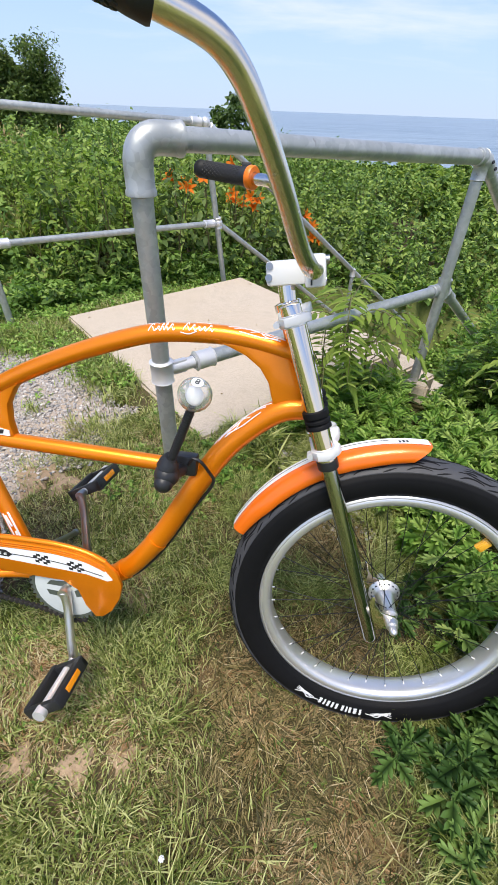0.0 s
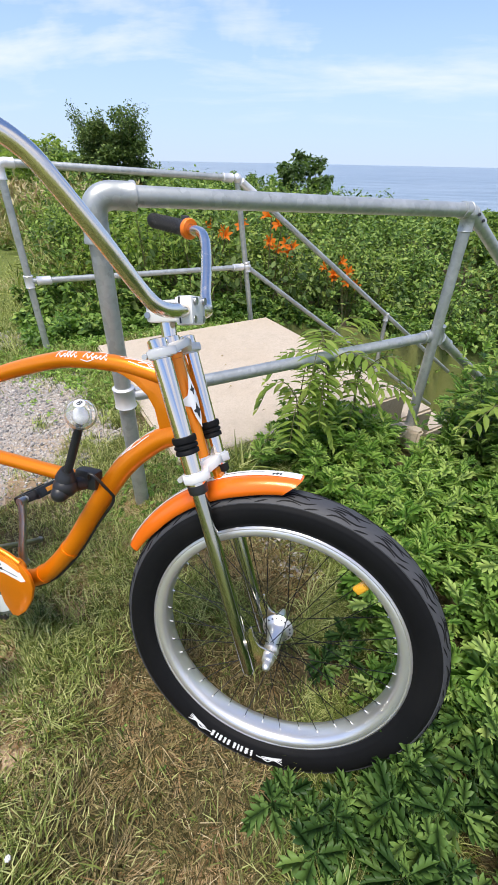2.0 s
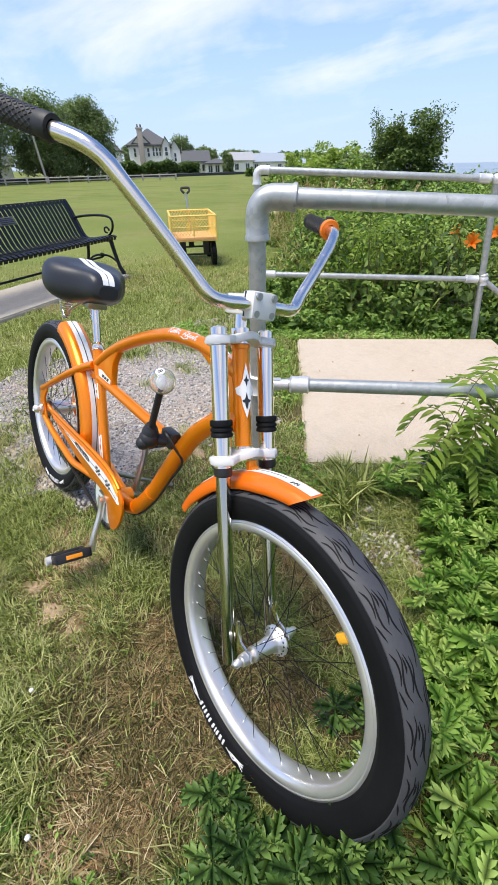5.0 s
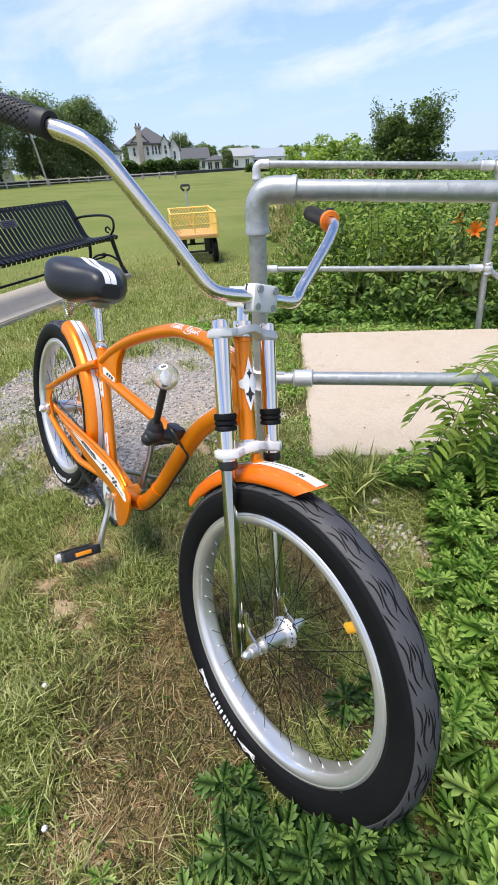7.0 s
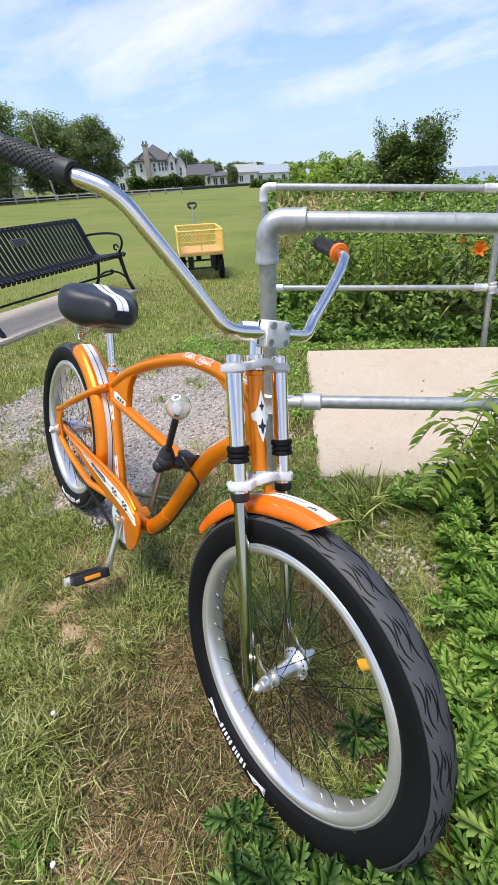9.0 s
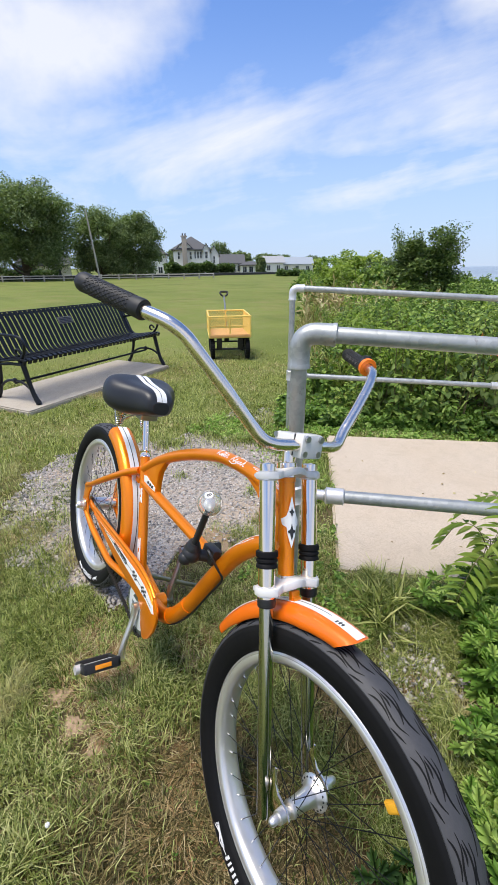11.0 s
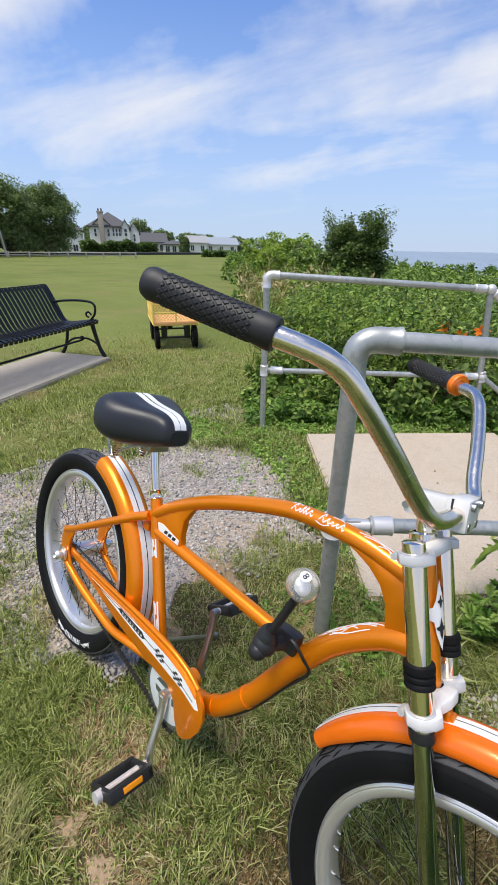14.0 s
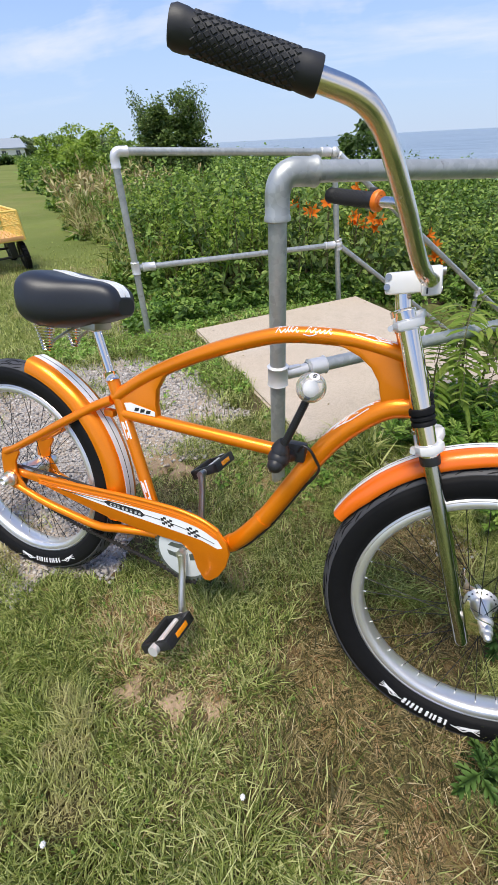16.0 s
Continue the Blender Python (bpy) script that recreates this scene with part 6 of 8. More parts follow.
# ---- grass ----
WEED_AREA = [(0.70, -0.6), (0.68, 0.2), (0.68, 0.45), (0.76, 0.95), (0.64, 1.36), (0.42, 1.72), (0.34, 1.86), (0.98, 2.46), (1.6, 3.0), (2.6, 3.2), (3.6, 1.5), (3.2, -0.6)]
SLAB_POLY = [SLAB_NL, SLAB_NR, SLAB_FR, SLAB_FL]


def sb(x, y):
    return x * A_DIR[0] + y * A_DIR[1], x * B_DIR[0] + y * B_DIR[1]


def bank_poly(s0, s1, b0, b1):
    return [tuple(A_DIR * s + B_DIR * b) for s, b in ((s0, b0), (s1, b0), (s1, b1), (s0, b1))]


def blades(n, x0, x1, y0, y1, tall, wide, mat, name, label, keep, lean=0.55, lying=1.0):
    """Grass: each blade three faces, bent over to one side; a low lying presses it flat."""
    p = np.stack([rng.uniform(x0, x1, n), rng.uniform(y0, y1, n)], 1)
    p = p[keep(p[:, 0], p[:, 1])]
    n = len(p)
    clump = np.array([noise.noise((x * 2.6, y * 2.6, 3.1)) + 0.8 * noise.noise((x * 11, y * 11, 5.1)) for x, y in p])
    h = tall * rng.uniform(0.4, 1.4, n) * (1 + 0.7 * clump)
    h *= 1 - 0.5 * np.clip(spots(p[:, 0], p[:, 1], SHORT), 0, 1)
    # neighbours lean much the same way, in swirls
    swirl = np.array([4.0 * noise.noise((x * 5.0, y * 5.0, 7.7)) for x, y in p])
    yaw = np.where(rng.random(n) < 0.45, swirl * 2.2 + rng.normal(0, 0.5, n), rng.uniform(0, 2 * math.pi, n))
    bend_ = np.abs(rng.normal(lean, 0.35, n))
    d = np.stack([np.cos(yaw), np.sin(yaw)], 1)
    sdv = np.stack([-d[:, 1], d[:, 0]], 1)
    w = wide * rng.uniform(0.6, 1.3, n)
    z0 = height(p[:, 0], p[:, 1]) - 0.004
    base = np.concatenate([p, z0[:, None]], 1)
    zero = np.zeros((n, 1))
    S = np.concatenate([sdv * w[:, None] / 2, zero], 1)
    D = np.concatenate([d, zero], 1)
    up = np.array([0, 0, 1.0]) * lying
    m1 = base + D * (h * bend_ * 0.22)[:, None] + up * (h * 0.55)[:, None]
    m2 = base + D * (h * bend_ * 0.75)[:, None] + up * (h * np.clip(1.0 - 0.35 * bend_, 0.3, 1))[:, None]
    v = np.stack([base - S, base + S, m1 + S * 0.85, m1 - S * 0.85, m2], 1)
    t = np.array([(0, 1, 2), (0, 2, 3), (3, 2, 4)])[None] + (np.arange(n) * 5)[:, None, None]
    ob = new(name, tris_mesh(name, v.reshape(-1, 3), t.reshape(-1, 3), mat))
    return tagged(ob, label, "grass", kind="stuff")


ring_poly = [tuple(q) for q in ring2]


def gravel_grass(x, y):
    """How much grass has crept into the gravel: most at its rim, in tufts."""
    core = [tuple(centre + (q - centre) * 0.86) for q in ring2]
    core2 = [tuple(centre + (q - centre) * 0.72) for q in ring2]
    tuft = np.array([noise.noise((a * 2.3 + 7, b * 2.3, 1.3)) for a, b in zip(x, y)])
    return np.where(inside_poly(x, y, core2), 0.0, np.where(inside_poly(x, y, core), 0.30, 0.75)) * smooth(-0.2, 0.3, tuft) + 0.5 * smooth(0.36, 0.56, tuft)


# scorched spots in the lawn: x, y, reach
SCORCHED = [(0.36, 0.20, .10), (0.42, 0.31, .09), (0.04, 0.63, .10), (0.14, 0.52, .08), (0.34, 0.42, .16), (0.09, 0.64, .08), (-0.17, 0.84, .09), (-0.22, 0.42, .17), (-0.10, 0.45, .07), (0.22, 0.28, .06), (0.30, 0.75, .10), (-0.55, 0.62, .10)]
# lush spots, where it stays green
LUSHSPOT = [(-0.15, 0.27, .14), (-0.45, 0.20, .22), (0.12, 0.10, .12), (-0.5, 0.75, .15), (0.5, 0.05, .2), (0.20, 0.85, .10)]


def spots(x, y, where):
    return sum(np.exp(-((x - a) ** 2 + (y - b) ** 2) / (r * r)) for a, b, r in where)


def dryness(x, y):
    n = np.array([noise.noise((a * 1.5 + 4.2, b * 1.5, 0.7)) + 0.6 * noise.noise((a * 4.1, b * 4.1, 9.0)) + 0.4 * noise.noise((a * 13, b * 13, 2.0)) for a, b in zip(x, y)])
    return n + 0.42 * spots(x, y, SCORCHED) - 0.6 * spots(x, y, LUSHSPOT)


# turf thinned by the front wheel, dark ground standing in for weed shade: x, y, reach
SHADED = [(0.64, 0.90, .14), (0.67, 0.74, .12), (0.58, 1.04, .10), (0.55, 0.90, .08), (0.66, 1.14, .12)]
# worn short, between the gravel and the bicycle: x, y, reach
SHORT = [(-0.62, 1.14, .22), (-0.46, 1.27, .15), (-0.72, 0.92, .22), (-0.52, 0.98, .16)]
BARE = [(-0.57, 1.29, 0.06), (-0.10, 0.445, 0.040), (-0.335, 0.41, 0.050), (-0.20, 0.42, 0.045), (-0.16, 0.83, 0.05), (-0.70, 1.32, 0.10), (-0.62, 0.95, 0.09), (0.18, 1.10, 0.05), (0.40, 1.36, 0.10), (0.50, 1.18, 0.08), (0.30, 1.52, 0.06)]


def on_lawn(x, y):
    ok = ~inside_poly(x, y, SLAB_POLY) & ~inside_poly(x, y, PAD) & (~inside_poly(x, y, ring_poly) | (rng.random(len(x)) < gravel_grass(x, y)))
    for bx, by, br in BARE:
        ok &= (np.hypot(x - bx, y - by) > br * rng.uniform(0.0, 1.9, len(x))) | (rng.random(len(x)) < 0.22)
    ok &= rng.random(len(x)) > 0.45 * np.clip(spots(x, y, SHORT), 0, 1)
    # fewer blades here, so the bared dark thatch passes for shade
    ok &= rng.random(len(x)) > 0.8 * np.clip(spots(x, y, SHADED), 0, 1)
    return ok & (sb(x, y)[0] < 2.2)


def near_green(x, y):
    return on_lawn(x, y) & (dryness(x, y) + 0.25 * rng.normal(size=len(x)) < 0.32)


def near_dry(x, y):
    return on_lawn(x, y) & (dryness(x, y) + 0.25 * rng.normal(size=len(x)) > 0.0)


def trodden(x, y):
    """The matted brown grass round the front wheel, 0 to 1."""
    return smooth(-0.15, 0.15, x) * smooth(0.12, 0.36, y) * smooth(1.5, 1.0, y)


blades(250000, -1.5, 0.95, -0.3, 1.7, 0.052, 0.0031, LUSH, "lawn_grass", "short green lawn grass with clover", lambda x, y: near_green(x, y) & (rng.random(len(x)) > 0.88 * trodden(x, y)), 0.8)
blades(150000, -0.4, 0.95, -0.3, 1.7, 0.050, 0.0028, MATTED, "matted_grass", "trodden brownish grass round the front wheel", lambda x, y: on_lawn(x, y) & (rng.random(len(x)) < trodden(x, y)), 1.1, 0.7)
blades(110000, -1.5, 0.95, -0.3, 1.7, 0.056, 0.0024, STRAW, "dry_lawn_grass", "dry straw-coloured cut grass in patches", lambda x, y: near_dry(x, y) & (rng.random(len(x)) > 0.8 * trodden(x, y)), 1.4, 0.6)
blades(110000, -1.0, 0.95, -0.2, 1.3, 0.052, 0.0026, RUSSET, "scorched_grass", "scorched reddish-brown grass lying flat in patches", lambda x, y: on_lawn(x, y) & (dryness(x, y) + 0.2 * rng.normal(size=len(x)) > 0.40), 1.5, 0.55)
blades(90000, -2.6, 1.6, -1.8, -0.3, 0.048, 0.0040, LUSH, "lawn_grass", "short green lawn grass", on_lawn, 0.9)
for bx, by, br in BARE:
    ang_ = np.linspace(0, 2 * math.pi, 28, endpoint=False)
    rr_ = br * (1 + 0.3 * np.sin(3 * ang_ + bx * 9) + rng.normal(0, 0.12, 28))
    up_ = 0.016 if by > 1.15 and bx < -0.5 else 0.004
    dv = [(bx, by, float(height(bx, by)) + up_)] + [(bx + r_ * k * math.cos(a_), by + r_ * k * math.sin(a_), float(height(bx + r_ * k * math.cos(a_), by + r_ * k * math.sin(a_))) + z_) for k, z_ in ((0.6, up_), (1.0, -0.003)) for a_, r_ in zip(ang_, rr_)]
    solid("dirt_patch", (np.array(dv), [(0, 1 + i, 1 + (i + 1) % 28) for i in range(28)] + [(1 + i, 29 + i, 29 + (i + 1) % 28, 1 + (i + 1) % 28) for i in range(28)]), SOIL, "bare tan soil showing through the lawn", "soil", kind="structure")
blades(190000, -5.2, 0.3, -0.5, 5.5, 0.040, 0.0044, LUSH, "lawn_grass", "short green lawn grass", lambda x, y: on_lawn(x, y) & ~((x > -1.5) & (y < 1.7)) & (rng.random(len(x)) < smooth(7.2, 3.6, np.hypot(x, y))), 0.9)
blades(50000, -5.0, 0.3, -0.5, 5.0, 0.038, 0.0036, STRAW, "dry_lawn_grass", "dry cut grass in the lawn", lambda x, y: on_lawn(x, y) & ~((x > -1.5) & (y < 1.7)) & (dryness(x, y) > 0.1), 1.0)
blades(120000, -8.5, 0, -2.5, 9, 0.032, 0.0055, LUSH, "lawn_grass", "mown lawn grass farther off", lambda x, y: on_lawn(x, y) & (sb(x, y)[0] < 1.0) & ~((x > -5.2) & (y < 5.5) & (y > -0.5)) & (rng.random(len(x)) < smooth(8.4, 4.6, np.hypot(x, y))))

# tufts that have crept into the gravel, and where its far end grows over: x, y, reach
TUFTS = [(-1.75, 2.35, .20), (-1.50, 2.55, .18), (-1.95, 2.55, .20), (-2.1, 2.2, .15), (-2.0, 2.95, .18), (-1.75, 3.0, .12), (-1.40, 1.91, .08), (-1.2, 2.55, .10), (-.72, 2.17, .10), (-.58, 1.97, .10),
         (-1.66, .92, .11), (-1.42, .80, .10), (-1.05, .72, .11), (-2.1, 1.2, .14), (-1.88, 1.8, .10), (-.62, 1.62, .07), (-1.75, 1.35, .06), (-0.9, 1.75, .04), (-1.34, 1.885, .07), (-1.365, 1.55, .05),
         (-1.83, 2.23, .17), (-1.75, 2.38, .17), (-1.62, 2.42, .15), (-1.50, 2.44, .15), (-1.31, 2.47, .14), (-1.15, 2.42, .12), (-1.03, 2.36, .12), (-0.85, 2.29, .11), (-0.69, 2.13, .11), (-0.56, 2.0, .10), (-0.50, 1.82, .06)]


def in_tufts(x, y):
    k = sum(np.exp(-((x - a) ** 2 + (y - b) ** 2) / (r * r)) for a, b, r in TUFTS)
    fine = np.array([0.75 + 0.8 * noise.noise((a * 9, b * 9, 4.4)) for a, b in zip(x, y)])
    return (rng.random(len(x)) < k * np.clip(fine, 0, 1)) & ~inside_poly(x, y, SLAB_POLY)


blades(105000, -2.4, -0.35, 0.5, 3.2, 0.066, 0.0048, LUSH, "grass_tuft", "green grass creeping into the gravel", in_tufts, 0.8)
blades(22000, -2.4, -0.35, 0.5, 3.2, 0.036, 0.0032, STRAW, "dry_grass_tuft", "dry grass creeping into the gravel", in_tufts, 1.1)


# ---- weeds and shrubs ----
def plants(pts, tall, per, size, template, mat, name, label, droop=0.45, low=0.15, splay=0.28, stems=True, cat="weeds"):
    """Leafy plants as one mass: a bent stem for each and leaves up its length."""
    n = len(pts)
    z0 = height(pts[:, 0], pts[:, 1]) - 0.01
    base = np.concatenate([pts, z0[:, None]], 1)
    hgt = np.broadcast_to(np.asarray(tall, float), (n,)) * rng.uniform(0.65, 1.12, n)
    hgt = hgt * (1 + 0.38 * np.array([noise.noise((x * 1.7, y * 1.7, 2.0)) for x, y in pts]))
    yaw = rng.uniform(0, 2 * math.pi, n)
    tip = base + np.stack([np.cos(yaw) * splay * hgt, np.sin(yaw) * splay * hgt, hgt], 1)
    k = np.repeat(np.arange(n), per)
    f = low + (1 - low) * rng.random(n * per) ** 0.75
    where = base[k] + (tip - base)[k] * f[:, None]
    out = rng.uniform(0, 2 * math.pi, n * per)
    rad = hgt[k] * splay * rng.random(n * per) * (1.15 - f)
    where += np.stack([np.cos(out) * rad, np.sin(out) * rad, rng.normal(0, 0.03, n * per) * hgt[k]], 1)
    sz = np.broadcast_to(np.asarray(size, float), (n,))[k] * rng.uniform(0.55, 1.2, n * per) * (1.15 - 0.45 * f)
    v, t = leaves(where, sz, template, droop, out, 0.5)
    ob = new(name, tris_mesh(name, v, t, mat))
    tagged(ob, label, cat, kind="stuff")
    if stems:
        side = np.stack([-np.sin(yaw), np.cos(yaw), np.zeros(n)], 1) * (0.004 + 0.006 * hgt[:, None])
        q = np.stack([base - side, base + side, tip], 1)
        q2 = np.stack([base - np.cross(side, (0, 0, 1)), base + np.cross(side, (0, 0, 1)), tip], 1)
        sv = np.concatenate([q.reshape(-1, 3), q2.reshape(-1, 3)])
        st = new(name + "_stems", tris_mesh(name + "_stems", sv, np.arange(len(sv)).reshape(-1, 3), STEM))
        tagged(st, "thin stems among the leaves", cat, kind="stuff")
    return ob


def scatter(n, poly, keep=None):
    xs, ys = np.array(poly)[:, 0], np.array(poly)[:, 1]
    out = np.zeros((0, 2))
    while len(out) < n:
        p = np.stack([rng.uniform(xs.min(), xs.max(), n * 2), rng.uniform(ys.min(), ys.max(), n * 2)], 1)
        p = p[inside_poly(p[:, 0], p[:, 1], poly)]
        if keep is not None:
            p = p[keep(p[:, 0], p[:, 1])]
        out = np.concatenate([out, p])
    return out[:n]


def mugwort(pts, tall, per, size, mat, name, label, template=None, cat="weeds"):
    """Upright weeds: leaves set in a spiral up each stem, spreading low down, drawn up into a tuft at the top."""
    n = len(pts)
    base = np.concatenate([pts, (height(pts[:, 0], pts[:, 1]) - 0.01)[:, None]], 1)
    hgt = np.broadcast_to(np.asarray(tall, float), (n,)) * rng.uniform(0.65, 1.25, n)
    yaw0 = rng.uniform(0, 2 * math.pi, n)
    tilt = np.abs(rng.normal(0, 0.16, n)) * hgt
    tip = base + np.stack([np.cos(yaw0) * tilt, np.sin(yaw0) * tilt, hgt], 1)
    f = np.tile(np.linspace(0.12, 1.0, per) ** 0.85, n)
    k = np.repeat(np.arange(n), per)
    where = base[k] + (tip - base)[k] * f[:, None]
    out = yaw0[k] + 2.4 * np.tile(np.arange(per), n) + rng.normal(0, 0.25, n * per)
    sz = np.broadcast_to(np.asarray(size, float), (n,))[k] * rng.uniform(0.75, 1.2, n * per) * np.interp(f, (0, .45, .8, 1), (.75, 1.1, 1.0, .55))
    pitch = np.interp(f, (0, .5, .85, 1), (-0.45, -0.1, 0.15, 0.75))
    for young in (False, True):
        q = (f > 0.66) == young
        v, t = leaves(where[q], sz[q], CUTLEAF if template is None else template, 0, out[q], 0.2, pitch[q])
        # weeds darkened for shade keep that dark colour at their tips
        tagged(new(name, tris_mesh(name, v, t, YOUNG if young and mat is not SHADEWEED else mat)), "pale young leaves at the tips of the weeds" if young else label, cat, kind="stuff")
    side = np.stack([-np.sin(yaw0), np.cos(yaw0), np.zeros(n)], 1) * 0.0022
    q = np.stack([base - side, base + side, tip], 1)
    q2 = np.stack([base - np.cross(side, (0, 0, 1)), base + np.cross(side, (0, 0, 1)), tip], 1)
    sv = np.concatenate([q.reshape(-1, 3), q2.reshape(-1, 3)])
    tagged(new(name + "_stems", tris_mesh(name + "_stems", sv, np.arange(len(sv)).reshape(-1, 3), STEM)), "thin stems among the leaves", cat, kind="stuff")


no_slab = lambda x, y: ~inside_poly(x, y, SLAB_POLY) & ~((sb(x, y)[0] > 2.0) & (sb(x, y)[1] > 0.75))
for poly, n, leaf, size, words in (([(0.76, 0.75), (0.76, 0.95), (0.64, 1.36), (0.42, 1.72), (0.34, 1.86), (0.98, 2.46), (1.6, 3.0), (2.6, 3.2), (3.6, 1.5), (3.4, 0.75)], 700, WEED, 0.074, "bright green cut-leaf weeds growing thickly beside the landing"),
                                   ([(0.70, -0.6), (0.68, 0.45), (0.75, 0.75), (3.4, 0.75), (3.2, -0.6)], 330, SHADEWEED, 0.070, "deep green cut-leaf weeds at the lawn's edge, darkened further for shade")):
    w1 = scatter(n, poly, no_slab)
    edge = np.clip((w1[:, 0] - 0.60) * 0.55 + (w1[:, 1] - 0.5) * 0.16, 0, 1)
    low_slab = 1 - 0.5 * smooth(0.1, 0.6, sb(w1[:, 0], w1[:, 1])[1]) * smooth(1.4, 2.0, sb(w1[:, 0], w1[:, 1])[0])
    mugwort(w1, (0.14 + 0.34 * np.minimum(edge, 0.45) + 0.20 * smooth(1.0, 1.6, w1[:, 0])) * low_slab, 15, size, leaf, "weeds", words)
mugwort(scatter(120, [(0.68, -0.5), (0.70, 0.35), (0.74, 0.70), (1.6, 0.70), (1.5, -0.5)], no_slab), 0.20, 14, 0.066, SHADEWEED, "weeds", "deep green cut-leaf weeds beside the front wheel, darkened further for shade")
mugwort(scatter(210, [(0.74, 0.70), (0.72, 0.95), (0.60, 1.30), (1.0, 1.75), (1.7, 1.4), (1.6, 0.70)], no_slab), 0.20, 14, 0.066, WEED, "weeds", "cut-leaf weeds behind the front wheel")
mugwort(scatter(60, [(1.10, 2.00), (1.35, 1.85), (1.8, 2.3), (1.6, 2.65)]), 0.55, 20, 0.080, WEED, "weeds", "tall cut-leaf weeds beside the handrail post")
mugwort(np.array([(0.55, 0.50), (0.58, 0.47), (0.64, 0.45), (0.61, 0.40), (0.65, 0.36), (0.66, 0.44), (0.61, 0.30), (0.70, 0.50), (0.72, 0.60), (0.63, 0.20), (0.68, 0.10), (0.51, 0.46), (0.66, 0.49), (0.60, 0.36)]), 0.13, 14, 0.058, SHADEWEED, "weeds", "small cut-leaf weeds round the front tyre")
mugwort(np.array([(0.65, 0.88), (0.61, 0.80), (0.69, 0.82)]), 0.12, 11, 0.055, SHADEWEED, "weeds", "single cut-leaf weeds behind the front wheel")
mugwort(np.array([(0.24, 0.17), (0.26, 0.14), (0.22, 0.13), (0.45, 0.21)]), 0.06, 10, 0.034, WEED, "weeds", "small weeds standing in the lawn")
plants(scatter(70, [(-0.05, 1.25), (0.20, 1.30), (0.28, 1.45), (0.06, 1.56), (-0.04, 1.5)]), 0.05, 14, 0.028, OVAL, WEED, "weeds", "low clover and creeping weeds by the slab", stems=False)
mugwort(scatter(60, [(0.16, 1.66), (0.42, 1.52), (0.62, 1.36), (0.80, 1.55), (0.90, 2.2), (0.60, 2.05)], no_slab), 0.17, 15, 0.07, WEED, "weeds", "cut-leaf weeds along the landing's edge")
plants(scatter(160, [(-0.42, 1.2), (0.0, 1.1), (0.1, 1.42), (-0.14, 1.6), (-0.3, 1.8)]), 0.05, 10, 0.028, OVAL, WEED, "weeds", "low clover round the handrail post", stems=False)
round_slab = lambda x, y: ~inside_poly(x, y, SLAB_POLY)
plants(scatter(420, bank_poly(0.75, 2.5, 2.78, 3.25), round_slab), 0.06, 14, 0.034, OVAL, YOUNG, "weeds", "low leafy ground cover behind the landing", 0.2, 0.1, 0.5, False)
plants(scatter(130, bank_poly(0.45, 0.93, 1.9, 3.3), round_slab), 0.045, 12, 0.026, OVAL, YOUNG, "weeds", "low clover at the landing's edge", 0.2, 0.1, 0.5, False)
plants(scatter(520, [(-2.05, 2.05), (-1.35, 2.36), (-0.75, 2.05), (-0.50, 1.86), (-0.46, 2.0), (-0.95, 2.48), (-1.3, 2.60), (-1.65, 2.60), (-2.15, 2.5)], round_slab), 0.07, 14, 0.034, OVAL, YOUNG, "weeds", "creeping weeds closing over the gravel", 0.2, 0.1, 0.5, False)
plants(scatter(90, [(-2.2, 2.3), (-1.2, 2.5), (-1.3, 3.2), (-2.2, 3.3)]), 0.045, 12, 0.028, OVAL, YOUNG, "weeds", "creeping weeds in the end of the gravel", 0.2, 0.1, 0.5, False)
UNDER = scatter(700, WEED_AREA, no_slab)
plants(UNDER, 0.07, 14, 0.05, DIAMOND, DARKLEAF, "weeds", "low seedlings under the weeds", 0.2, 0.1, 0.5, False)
blades(26000, 0.05, 0.80, 0.85, 1.75, 0.085, 0.0026, LUSH, "long_grass", "long loose grass between the wheel and the weeds", lambda x, y: ~inside_poly(x, y, SLAB_POLY) & (dryness(x, y) < 0.25) & (rng.random(len(x)) < 0.8), 1.0, 0.8)
blades(22000, 0.50, 0.90, -0.2, 0.75, 0.085, 0.0026, LUSH, "long_grass", "long grass at the foot of the weeds", lambda x, y: smooth(0.50, 0.66, x) > rng.random(len(x)), 0.9, 0.8)
CLOVER = scatter(260, [(-0.9, -0.2), (0.5, -0.2), (0.45, 0.6), (-0.2, 0.8), (-1.0, 0.6)])
plants(CLOVER, 0.04, 5, 0.014, OVAL, WEED, "clover", "small clover leaves among the grass", 0.0, 0.7, 0.4, False, "clover")


plants(scatter(14, [(0.14, 1.44), (0.24, 1.36), (0.30, 1.50), (0.20, 1.58)]), 0.10, 12, 0.16, THINLEAF, LUSH, "grass_tuft", "tuft of long grass at the landing's edge", -0.9, 0.05, 0.3, False, "grass")
# ---- white clover flowers in the lawn ----
for k, (x, y) in enumerate(((0.30, 0.16), (-0.34, 0.10), (0.02, 0.28), (0.36, 0.02), (-0.62, 0.22))):
    fl = thing("clover_flower", Matrix.Translation((x, y, float(height(x, y)))), "small white clover flower on a thin stem in the grass", "flower", "clover flowers")
    part("stem", sweep([(0, 0, 0), (.004, .002, .03), (.006, 0, .052)], .0011, 5), STEM, fl)
    part("bloom", join(*[ball(.0022, (.006 + .0042 * math.cos(a) * math.cos(e), .0042 * math.sin(a) * math.cos(e), .054 + .0042 * math.sin(e)), 6, 5) for e in (-.3, .5, 1.3) for a in np.linspace(0, 6.28, 7, endpoint=False)]), WHITE, fl)


